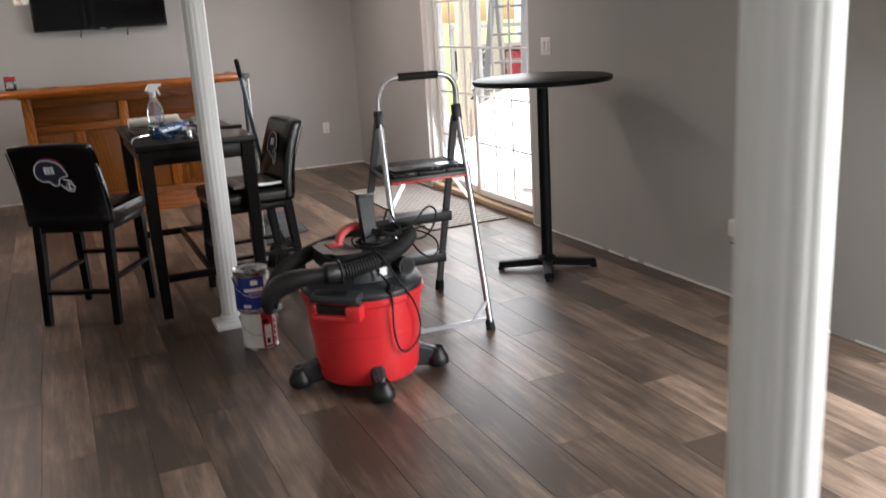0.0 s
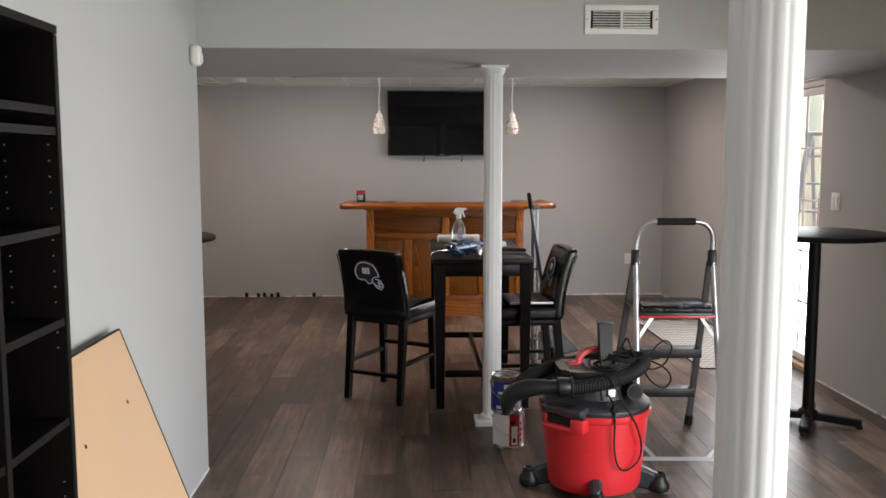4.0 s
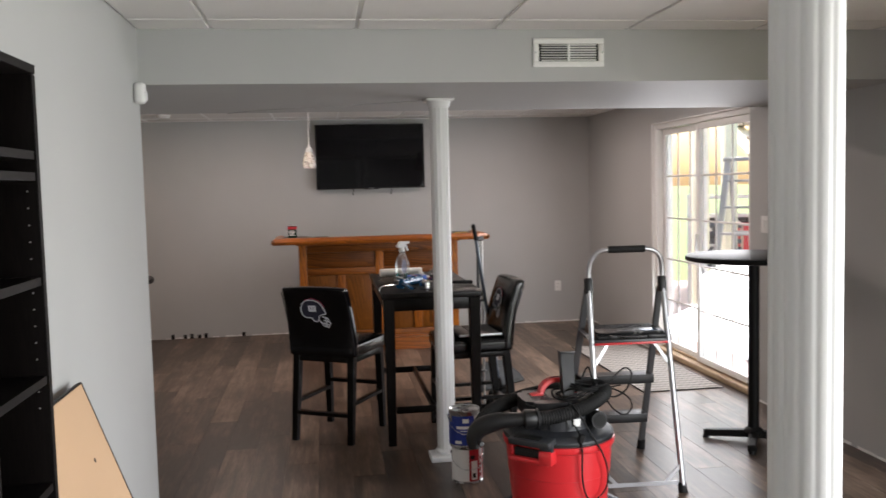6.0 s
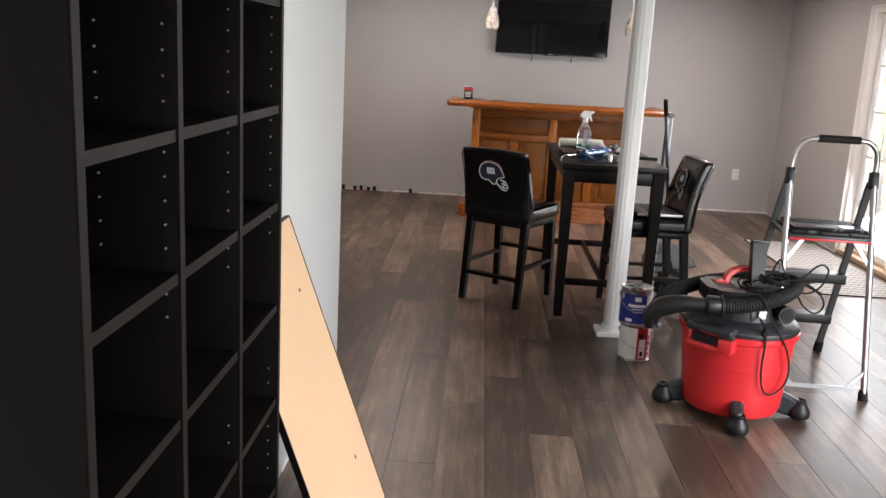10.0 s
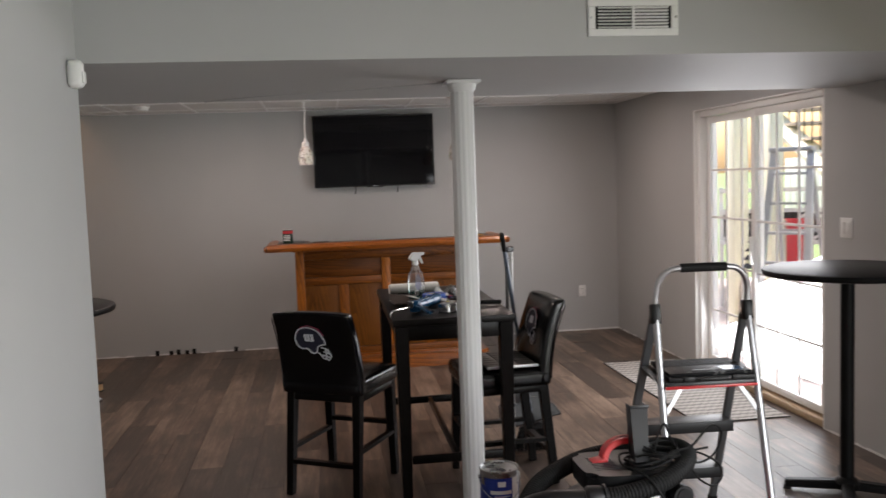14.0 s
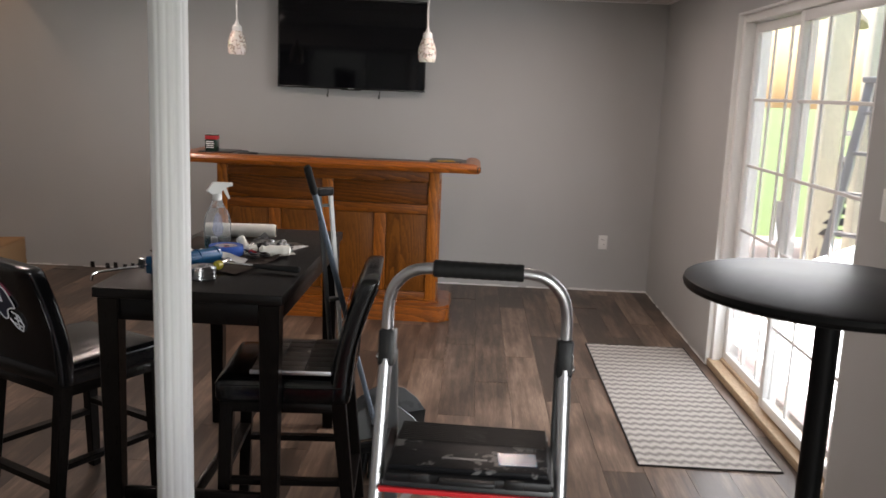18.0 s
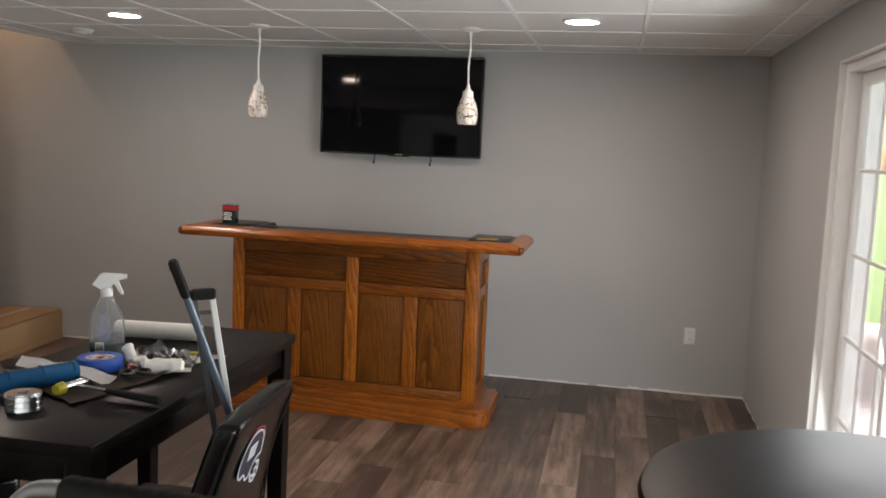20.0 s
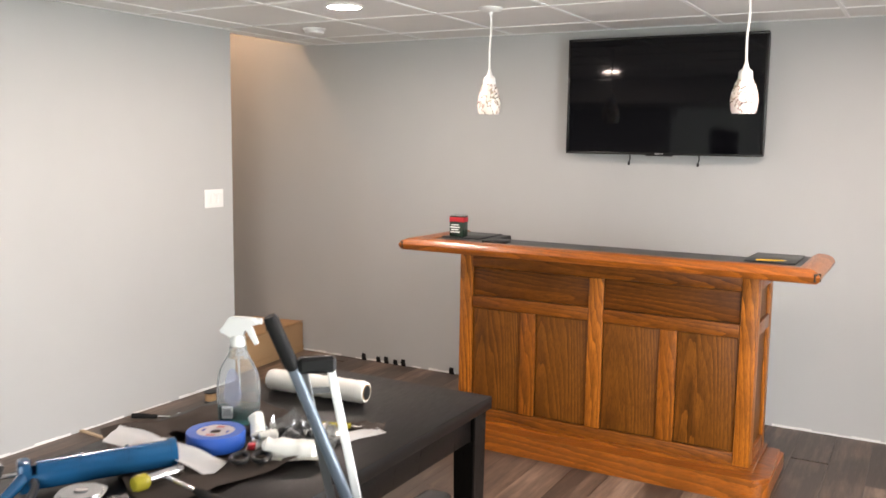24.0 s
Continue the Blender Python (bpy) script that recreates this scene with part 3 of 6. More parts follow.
# ---- garden door ----
def garden_door(name, y0, y1, label):
    door = thing(name, label, "sliding door", kind="structure")
    x, w = XR + 0.08, 0.042
    bm = B()
    for yy in (y0, y1):
        s = 1 if yy == y0 else -1
        box(bm, (T, 0.012, ZD), (XR + T / 2 - 0.002, yy + s * 0.006, ZD / 2), bevel=0.002)
        box(bm, (0.11, w, ZD), (x, yy + s * (w / 2 + 0.012), ZD / 2), bevel=0.004)
    box(bm, (T, y1 - y0 - 0.024, 0.012), (XR + T / 2 - 0.002, (y0 + y1) / 2, ZD - 0.006), bevel=0.002)
    box(bm, (0.11, y1 - y0 - 0.13, w), (x, (y0 + y1) / 2, ZD - 0.012 - w / 2), bevel=0.004)
    part("door_frame", bm, VINYLWHITE, door, "white vinyl frame")
    bm = box(B(), (0.16, y1 - y0 - 0.03, 0.045), (XR + 0.085, (y0 + y1) / 2, 0.0225), bevel=0.006)
    box(bm, (0.02, y1 - y0 - 0.13, 0.02), (XR + 0.08, (y0 + y1) / 2, 0.054), bevel=0.003)
    part("threshold", bm, SILLTAN, door, "bare tan wooden threshold")
    mid = (y0 + y1) / 2 + 0.04
    for k, (a, b, px) in enumerate(((y0 + 0.057, mid + 0.028, x - 0.018), (mid - 0.028, y1 - 0.057, x + 0.022))):
        z0, z1, st = 0.062, ZD - 0.058, 0.05
        bm = B()
        for yy in (a + st / 2, b - st / 2):
            box(bm, (0.034, st, z1 - z0), (px, yy, (z0 + z1) / 2), bevel=0.004)
        for zz in (z0 + st / 2, z1 - st / 2):
            box(bm, (0.034, b - a - 2 * st, st), (px, (a + b) / 2, zz), bevel=0.004)
        sash = part("sash", bm, VINYLWHITE, door)
        ga, gb, gz0, gz1 = a + st, b - st, z0 + st, z1 - st
        for n in range(1, 3):
            part("glazing_bar", box(B(), (0.012, 0.016, gz1 - gz0), (px, ga + (gb - ga) * n / 3, (gz0 + gz1) / 2), bevel=0.003), VINYLWHITE, sash)
        for n in range(1, 5):
            part("glazing_bar", box(B(), (0.0125, gb - ga, 0.016), (px, (ga + gb) / 2, gz0 + (gz1 - gz0) * n / 5), bevel=0.003), VINYLWHITE, sash)
        pane = part("pane", box(B(), (0.004, gb - ga, gz1 - gz0), (px + 0.009, (ga + gb) / 2, (gz0 + gz1) / 2)), GLASS, sash, smooth=0)
        pane.visible_shadow = False
        if k == 0:
            bm = box(B(), (0.03, 0.022, 0.2), (px - 0.03, b - 0.03, 1.02), bevel=0.006)
            part("pull_handle", bm, VINYLWHITE, sash)
    return door


garden_door("door_1", Y0, Y1, "white sliding garden door with a grid of glazing bars")

# ---- white panel door in the far left wall ----
door2 = thing("door_2", "closed white six-panel door without casing, steel knob", "door", kind="structure")
bm = B()
box(bm, (0.11, 0.012, DH), (XL - 0.062, D0 + 0.006, DH / 2))
box(bm, (0.11, D1 - D0 - 0.025, 0.012), (XL - 0.062, (D0 + D1) / 2, DH - 0.006))
part("jamb", bm, SHELFEDGE, door2, "dark bare jamb round the leaf", smooth=0)
part("latch_jamb", box(B(), (0.106, 0.014, DH), (XL - 0.053, D1 - 0.007, DH / 2), bevel=0.002), WHITE, door2, "white painted latch jamb")
bm = box(B(), (0.036, D1 - D0 - 0.034, DH - 0.03), (XL - 0.022, (D0 + D1) / 2 - 0.001, DH / 2 - 0.003), bevel=0.002)
leaf = part("leaf", bm, WHITE, door2)
for yc in (D0 + 0.235, D1 - 0.235):
    for z0, z1 in ((0.215, 0.855), (1.065, 1.68), (1.815, 2.01)):
        bm = B()
        for dy, w, h in ((-0.136, 0.016, z1 - z0), (0.136, 0.016, z1 - z0)):
            box(bm, (0.007, w, h), (XL - 0.0035, yc + dy, (z0 + z1) / 2), bevel=0.003)
        for zz in (z0 + 0.008, z1 - 0.008):
            box(bm, (0.0072, 0.256, 0.016), (XL - 0.0035, yc, zz), bevel=0.003)
        part("panel_moulding", bm, WHITE, leaf)
        part("raised_panel", box(B(), (0.009, 0.20, z1 - z0 - 0.085), (XL - 0.0015, yc, (z0 + z1) / 2), bevel=0.004), WHITE, leaf)
bm = lathe(B(), [(0, 0), (0.028, 0), (0.028, 0.006), (0.011, 0.01), (0.011, 0.035), (0.026, 0.045), (0.029, 0.058), (0.02, 0.07), (0, 0.072)], 20)
bm.transform(pose(XL - 0.004, D1 - 0.06, 0.955, 0, 90, 0))
part("knob", bm, CHROME, leaf, "brushed steel door knob")
part("top_latch", box(B(), (0.02, 0.05, 0.022), (XL + 0.004, D1 - 0.05, DH - 0.014), bevel=0.003), STEELGREY, leaf)


# ---- columns ----
def column(x, y, top, label, r=0.056):
    c = thing("support_column", label, "column", pose(x, y, 0), "white support columns")
    flutes = lambda a: 1.0 - 0.035 * (0.5 + 0.5 * math.cos(a * 2 * math.pi * 14)) ** 3
    part("shaft", lathe(B(), [(r, 0.03), (r, top - 0.02)], 112, wobble=flutes), COLWHITE, c, smooth=50)
    bm = box(B(), (0.15, 0.16, 0.028), (-0.028, -0.04, 0.014), bevel=0.004)
    lathe(bm, [(r + 0.012, 0.026), (r + 0.012, 0.04), (r + 0.002, 0.052)], 32)
    part("base_trim", bm, COLWHITE, c)
    bm = box(B(), (0.155, 0.155, 0.014), (0, 0, top - 0.007), bevel=0.003)
    lathe(bm, [(r + 0.001, top - 0.05), (r + 0.01, top - 0.038), (r + 0.014, top - 0.014)], 32)
    part("cap_trim", bm, COLWHITE, c)
    return c


column(0.784, 4.562, ZS - 0.002, "white fluted round column under the soffit", 0.0535)
column(0.856, 0.937, ZC - 0.002, "white fluted round column near the shelves", 0.0548)


# ---- fittings on walls and ceiling ----
def plate(name, label, m, gangs=1, kind="switch"):
    p = thing(name, label, name.replace("_", " "), m)
    w = 0.072 + 0.046 * (gangs - 1)
    part("cover_plate", box(B(), (w, 0.006, 0.116), (0, -0.003, 0), bevel=0.003), LABELWHITE, p)
    for g in range(gangs):
        cx = (g - (gangs - 1) / 2) * 0.046
        if kind == "switch":
            part("rocker", box(B(), (0.033, 0.006, 0.067), (cx, -0.008, 0), (4, 0, 0), bevel=0.002), LABELWHITE, p)
        else:
            for dz in (-0.02, 0.02):
                soc = part("socket", box(B(), (0.032, 0.004, 0.028), (cx, -0.007, dz), bevel=0.004), LABELWHITE, p)
                for dx in (-0.007, 0.007):
                    part("slot", box(B(), (0.0025, 0.001, 0.009), (cx + dx, -0.0095, dz + 0.003)), BLACKPL, soc)
    return p


plate("wall_outlet", "white double power outlet low on the bar wall", pose(2.727, YB, 0.41), kind="outlet")
plate("light_switch", "white double light switch beside the garden door", pose(XR, 5.225, 1.246, 0, 0, -90), 2)
plate("light_switch", "white triple light switch near the hall corner", pose(XL, 8.062, 1.236, 0, 0, 90), 3)
plate("wall_outlet", "white power outlet low on the garden wall", pose(XR, 2.99, 0.435, 0, 0, -90), kind="outlet")
plug_plate = plate("wall_outlet", "white power outlet behind a plug-in device", pose(XR, 3.40, 0.44, 0, 0, -90), kind="outlet")
freshener = thing("plug_in_freshener", "white plug-in air freshener in the wall outlet", "air freshener", pose(XR - 0.01, 3.415, 0.375, 0, 0, -90))
part("body", box(B(), (0.062, 0.045, 0.085), (0, -0.0225, 0.0), bevel=0.012, seg=3), LABELWHITE, freshener)
part("refill", lathe(B(), [(0, -0.075), (0.02, -0.075), (0.022, -0.06), (0.016, -0.042), (0.016, -0.03)], 20, (0, -0.024, 0)), PLASTIC, freshener)

sensor = thing("wall_sensor", "rounded white sensor high on the wall corner", "sensor", pose(XN, 3.70, 2.0, 0, 0, 90))
part("housing", box(B(), (0.06, 0.05, 0.095), (0, -0.025, 0), bevel=0.02, seg=4), LABELWHITE, sensor)
part("lens", box(B(), (0.036, 0.006, 0.04), (0, -0.051, -0.012), bevel=0.003), WHITE, sensor)

vent = thing("ceiling_vent", "white louvred air vent in the soffit face", "air vent", pose(1.323, YS, 2.188))
part("backing", box(B(), (0.30, 0.002, 0.085), (0, -0.001, 0)), BLACKPL, vent)
bm = B()
for z in (-0.055, 0.055):
    box(bm, (0.352, 0.01, 0.027), (0, -0.005, z), bevel=0.003)
for x in (-0.162, 0.162):
    box(bm, (0.028, 0.01, 0.083), (x, -0.005, 0), bevel=0.003)
box(bm, (0.012, 0.009, 0.083), (0, -0.0055, 0), bevel=0.002)
part("frame", bm, LABELWHITE, vent)
for x in (-0.072, 0.072):
    for k in range(7):
        part("slat", box(B(), (0.13, 0.009, 0.0022), (x, -0.006, -0.036 + k * 0.012), (35 if x < 0 else -35, 0, 0)), LABELWHITE, vent)
for s in (-1, 1):
    part("screw", rod(B(), (s * 0.166, -0.010, 0), (s * 0.166, -0.012, 0), 0.005), TIN, vent)

# the light at (1.94, 6.12) is unseen, added by symmetry to brighten the table
LAMPS = ((1.94, 7.75), (-0.66, 7.72), (-0.66, 6.12), (1.94, 6.12))
for x, y in LAMPS:
    d = thing("recessed_light", "lit round recessed ceiling light with white trim", "ceiling light", pose(x, y, ZC), "recessed lights")
    part("trim_ring", lathe(B(), [(0.082, 0.004), (0.084, -0.010), (0.096, -0.011), (0.102, -0.006), (0.102, 0.004)], 36), LABELWHITE, d)
    part("lens", lathe(B(), [(0.083, -0.009), (0.05, -0.0105), (0, -0.011)], 32), LIT, d)
for x, y in LAMPS:
    lamp("recessed_light_beam", "AREA", look((x, y, ZC - 0.016), (x, y, 0)), 2.0, (1.0, 0.87, 0.74), x=0.13, y=0.13, shape="DISK")

det = thing("smoke_detector", "round white smoke detector on the ceiling", "smoke detector", pose(-1.38, 8.4, ZC))
part("base", lathe(B(), [(0.07, 0.0), (0.072, -0.012), (0.066, -0.014)], 32), LABELWHITE, det)
part("cover", lathe(B(), [(0.062, -0.012), (0.06, -0.03), (0.045, -0.038), (0, -0.039)], 32), LABELWHITE, det)
hall = thing("hall_light", "warm globe lamp high in the side hall", "ceiling light", pose(-2.80, 8.75, 4.2))
part("stem", rod(B(), (0, 0, -0.75), (0, 0, 0), 0.008), LABELWHITE, hall)
part("canopy", lathe(B(), [(0.05, 0), (0.05, -0.012), (0.012, -0.03)], 20), LABELWHITE, hall)


def pendant(x, y, m=None):
    p = thing("pendant_lamp", "white pendant lamp with a swirled art-glass shade", "pendant lamp", pose(x, y, 0), "pendant lamps over the bar")
    part("canopy", lathe(B(), [(0.062, ZC), (0.063, ZC - 0.008), (0.05, ZC - 0.018), (0.012, ZC - 0.024), (0.008, ZC - 0.04)], 32), LABELWHITE, p)
    part("cord", tube(B(), smoothed([(0, 0, ZC - 0.03), (0.004, 0, 2.2), (-0.003, 0, 2.1), (0, 0, 1.985)]), 0.0055, 8), LABELWHITE, p)
    part("socket_cap", lathe(B(), [(0.006, 1.995), (0.010, 1.98), (0.014, 1.965), (0.03, 1.95), (0.033, 1.915), (0.031, 1.91)], 28), LABELWHITE, p)
    shade = part("shade", lathe(B(), [(0.032, 1.92), (0.045, 1.895), (0.058, 1.855), (0.0625, 1.815), (0.058, 1.78), (0.052, 1.763), (0.048, 1.765), (0.054, 1.782), (0.058, 1.815), (0.053, 1.855), (0.03, 1.9)], 32), SHADE, p)
    rr = random.Random(int(x * 100))
    for n in range(13):
        a, z = rr.uniform(0, 6.28), rr.uniform(1.79, 1.89)
        bits = []
        for k in range(6):
            zz, aa = z + 0.004 * k * (1 - 0.06 * k), a + 0.11 * k
            rad = 0.0618 - 0.0175 * max(0, (zz - 1.82) / 0.075) ** 1.6 - 0.005 * max(0, (1.80 - zz) / 0.025)
            bits.append((rad * math.cos(aa), rad * math.sin(aa), zz))
        part("swirl", tube(B(), bits, 0.0022, 6, radii=[0.0008, 0.002, 0.0026, 0.0024, 0.0015, 0.0006]), GLOSSBLACK if n % 3 else SILLTAN, shade)
    return p


pendant(0.007, 8.09)
pendant(1.295, 8.09)

# cable stubs at the foot of the bar wall
for x, h in ((-1.512, 0.05), (-1.383, 0.042), (-1.315, 0.05), (-1.235, 0.038), (-1.168, 0.05), (-0.77, 0.045)):
    bm = B()
    for k in range(3):
        tube(bm, smoothed([(x + k * 0.012 - 0.012, YB - 0.012, 0.0), (x + k * 0.011 - 0.012, YB - 0.02, h * 0.6), (x + k * 0.013 - 0.012, YB - 0.012 - 0.008 * k, h)], 3), 0.0065, 6)
    solid("cable_stub", bm, RUBBER, "black cable ends sticking out at the wall foot", "cable")


# ---- television ----
tv = thing("television", "black flat-screen television hung on the wall, switched off", "television", pose(0.645, 9.075, 1.9015))
part("housing", box(B(), (1.168, 0.05, 0.69), (0, 0.03, 0), bevel=0.006), BLACKPL, tv)
bm = B()
for z in (-0.339, 0.339):
    box(bm, (1.17, 0.012, 0.014), (0, 0, z), bevel=0.003)
for x in (-0.578, 0.578):
    box(bm, (0.014, 0.012, 0.664), (x, 0, 0), bevel=0.003)
part("bezel", bm, GLOSSBLACK, tv)
part("screen", box(B(), (1.142, 0.004, 0.664), (0, 0.003, 0)), SCREEN, tv, smooth=0)
part("badge", box(B(), (0.05, 0.002, 0.006), (0, -0.0065, -0.339)), TIN, tv)
part("sensor_bar", box(B(), (0.16, 0.012, 0.008), (0, 0.0, -0.349), bevel=0.002), BLACKPL, tv)
part("wall_bracket", box(B(), (0.5, 0.035, 0.42), (0, 0.0725, 0)), STEELGREY, tv)
for x in (-0.193, 0.22):
    strap = part("release_strap", tube(B(), smoothed([(x, 0.05, -0.34), (x + 0.004, 0.048, -0.37), (x - 0.002, 0.048, -0.39)]), 0.004, 6), BLACKPL, tv)
    part("strap_tab", box(B(), (0.014, 0.008, 0.022), (x - 0.002, 0.048, -0.40), bevel=0.002), BLACKPL, strap)

# ---- oak bar ----
bar = thing("home_bar", "golden oak home bar with panelled front and black inlaid top", "bar")
FX0, FX1, FY, BY = -0.125, 1.415, 8.05, 8.46
bm = box(B(), (FX1 - FX0 - 0.06, BY - FY - 0.03, 0.90), ((FX0 + FX1) / 2, (FY + BY) / 2 + 0.012, 0.57))
part("carcass", bm, OAK_DARK, bar)


def rail(name, x0, x1, z0, z1, material, y=FY, d=0.022, bev=0.004):
    return part(name, box(B(), (x1 - x0, d, z1 - z0), ((x0 + x1) / 2, y + d / 2 - 0.004, (z0 + z1) / 2), bevel=bev), material, bar)


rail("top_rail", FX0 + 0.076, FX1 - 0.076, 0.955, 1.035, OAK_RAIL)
for x0, x1 in ((FX0, FX0 + 0.075), (FX1 - 0.075, FX1)):
    rail("stile", x0, x1, 0.11, 1.035, OAK_Z)
rail("stile", 0.607, 0.683, 0.186, 0.954, OAK_Z, FY - 0.002)
rail("bottom_rail", FX0 + 0.076, FX1 - 0.076, 0.11, 0.185, OAK_RAIL, FY + 0.001)
for x0, x1 in ((FX0 + 0.075, 0.607), (0.683, FX1 - 0.075)):
    m = (x0 + x1) / 2
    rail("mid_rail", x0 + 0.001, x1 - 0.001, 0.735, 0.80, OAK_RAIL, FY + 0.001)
    rail("mullion", m - 0.042, m + 0.042, 0.186, 0.734, OAK_MULLION, FY + 0.001)
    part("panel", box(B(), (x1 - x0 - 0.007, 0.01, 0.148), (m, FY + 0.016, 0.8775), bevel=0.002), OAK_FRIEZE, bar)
    for a, b in ((x0, m - 0.042), (m + 0.042, x1)):
        part("panel", box(B(), (b - a - 0.007, 0.01, 0.543), ((a + b) / 2, FY + 0.016, 0.46), bevel=0.002), OAK_PANEL, bar)
for sx in (FX0, FX1):
    s = 1 if sx == FX1 else -1
    for y0, y1, z0, z1, mt in ((FY + 0.02, FY + 0.075, 0.11, 1.035, OAK_Z), (BY - 0.06, BY, 0.11, 1.035, OAK_Z)):
        part("stile", box(B(), (0.022, y1 - y0, z1 - z0), (sx - s * 0.011, (y0 + y1) / 2, (z0 + z1) / 2), bevel=0.004), mt, bar)
    for z0, z1 in ((0.955, 1.035), (0.735, 0.80), (0.11, 0.185)):
        part("side_rail", box(B(), (0.022, BY - FY - 0.135, z1 - z0), (sx - s * 0.012, (FY + 0.075 + BY - 0.06) / 2, (z0 + z1) / 2), bevel=0.004), OAK_X, bar)
    for z0, z1 in ((0.80, 0.955), (0.185, 0.735)):
        part("panel", box(B(), (0.01, BY - FY - 0.135, z1 - z0), (sx - s * 0.022, (FY + 0.075 + BY - 0.06) / 2, (z0 + z1) / 2)), OAK_PANEL, bar)


def rounded(x0, x1, y0, y1, r, n=6):
    """An outline whose two front corners are rounded."""
    pts = [(x1, y1), (x0, y1)]
    pts += [(x0 + r - r * math.cos(a), y0 + r - r * math.sin(a)) for a in (math.pi / 2 * k / n for k in range(n + 1))]
    pts += [(x1 - r + r * math.sin(a), y0 + r - r * math.cos(a)) for a in (math.pi / 2 * k / n for k in range(n + 1))]
    return pts


bm = slab(B(), rounded(FX0 - 0.10, FX1 + 0.10, FY - 0.115, BY, 0.07), 0.0, 0.112, 0.018)
part("foot_plinth", bm, OAK_X, bar, "rounded oak plinth that serves as a footrest")
bm = slab(B(), rounded(FX0 - 0.02, FX1 + 0.02, FY - 0.025, BY, 0.01), 0.112, 0.128, 0.006)
part("plinth_moulding", bm, OAK_X, bar)
# bar top: a front run and two wings that step back, with a thick rounded nosing
TX0, TX1, TY = -0.365, 1.69, 7.80
top_shape = [(TX0 + 0.03, TY + 0.03), (TX1 - 0.03, TY + 0.03), (TX1 - 0.03, 8.42), (1.33, 8.42), (1.33, 8.22), (0.0, 8.22), (0.0, 8.42), (TX0 + 0.03, 8.42)]
part("bar_top", slab(B(), top_shape, 1.048, 1.094, 0.004), SLATE, bar, "black laminate inlay of the bar top")


def nosing(a, b, inward):
    """A rounded moulding whose lip slopes down to the inlay."""
    a, b, n = Vector((*a, 0)), Vector((*b, 0)), Vector((*inward, 0))
    prof = [(0.10, 1.098), (0.075, 1.112), (0.035, 1.108), (0.012, 1.097), (0.0, 1.08), (0.004, 1.062), (0.016, 1.05), (0.10, 1.046)]
    bm = B()
    rings = []
    for p, d in ((a, (b - a).normalized()), (b, (a - b).normalized())):
        rings.append([bm.verts.new(p + n * u + d * u * 0.98 + Vector((0, 0, z))) for u, z in prof])
    k = len(prof)
    for i in range(k):
        bm.faces.new((rings[0][i], rings[0][(i + 1) % k], rings[1][(i + 1) % k], rings[1][i]))
    bm.faces.new(rings[0])
    bm.faces.new(rings[1][::-1])
    return bm


def nosing_end(x, s):
    """The moulding along a wing, mitred only at the front."""
    prof = [(0.10, 1.098), (0.075, 1.112), (0.035, 1.108), (0.012, 1.097), (0.0, 1.08), (0.004, 1.062), (0.016, 1.05), (0.10, 1.046)]
    bm = B()
    r0 = [bm.verts.new((x + s * u, TY + u, z)) for u, z in prof]
    r1 = [bm.verts.new((x + s * u, 8.43, z)) for u, z in prof]
    k = len(prof)
    for i in range(k):
        bm.faces.new((r0[i], r0[(i + 1) % k], r1[(i + 1) % k], r1[i]))
    bm.faces.new(r0)
    bm.faces.new(r1[::-1])
    return bm


part("front_nosing", nosing((TX0, TY), (TX1, TY), (0, 1)), OAK_X, bar, "rounded oak edge moulding")
OAK_Y = wood("golden_oak_crosswise", (0.13, 0.033, 0.005), (0.46, 0.145, 0.023), 1, 0.3, coat=0.3)
part("wing_nosing", nosing_end(TX0, 1), OAK_Y, bar)
part("wing_nosing", nosing_end(TX1, -1), OAK_Y, bar)
for x, s in ((TX0, 1), (TX1, -1)):
    part("mitre_tip", box(B(), (0.034, 0.008, 0.036), (x + s * 0.0125, TY + 0.0125, 1.078), (0, 0, -45 * s), bevel=0.003), OAK_DARK, bar, "dark worn mitre tip")
part("under_moulding", box(B(), (FX1 - FX0 + 0.05, BY - FY + 0.04, 0.02), ((FX0 + FX1) / 2, (FY + BY) / 2, 1.036), bevel=0.008), OAK_X, bar)

tin_can = thing("paint_sample_tin", "small tin with a red and green printed label on the bar", "tin", pose(-0.178, 8.12, 1.102))
part("tin_body", box(B(), (0.085, 0.06, 0.115), (0, 0, 0.0575), bevel=0.006), mat("dark_green_label", (0.012, 0.03, 0.02), 0.16, bump=0, rvar=0.04, spec=0.7), tin_can)
part("label_band", box(B(), (0.0865, 0.0615, 0.03), (0, 0, 0.095), bevel=0.004), CANRED, tin_can)
for k, w in enumerate((0.05, 0.06, 0.045, 0.055)):
    part("print_bar", box(B(), (w, 0.001, 0.006), (-0.006, -0.0307, 0.066 - k * 0.013)), LABELWHITE, tin_can)
part("lid", box(B(), (0.08, 0.055, 0.008), (0, 0, 0.117), bevel=0.003), TIN, tin_can)
bk = thing("dark_case", "flat black case lying on the bar top", "case", pose(0.10, 8.02, 1.094, 0, 0, 6))
part("case_body", box(B(), (0.13, 0.10, 0.016), (0, 0, 0.009), bevel=0.006), BLACKPL, bk)
bk2 = thing("raised_mat", "black rectangular mat on the bar wing", "mat", pose(-0.17, 8.24, 1.095))
part("mat_body", box(B(), (0.26, 0.30, 0.006), (0, 0, 0.003), bevel=0.002), SLATE, bk2)
bk3 = thing("raised_mat", "black rectangular mat on the bar wing", "mat", pose(1.45, 8.22, 1.095))
part("mat_body", box(B(), (0.22, 0.34, 0.006), (0, 0, 0.003), bevel=0.002), SLATE, bk3)
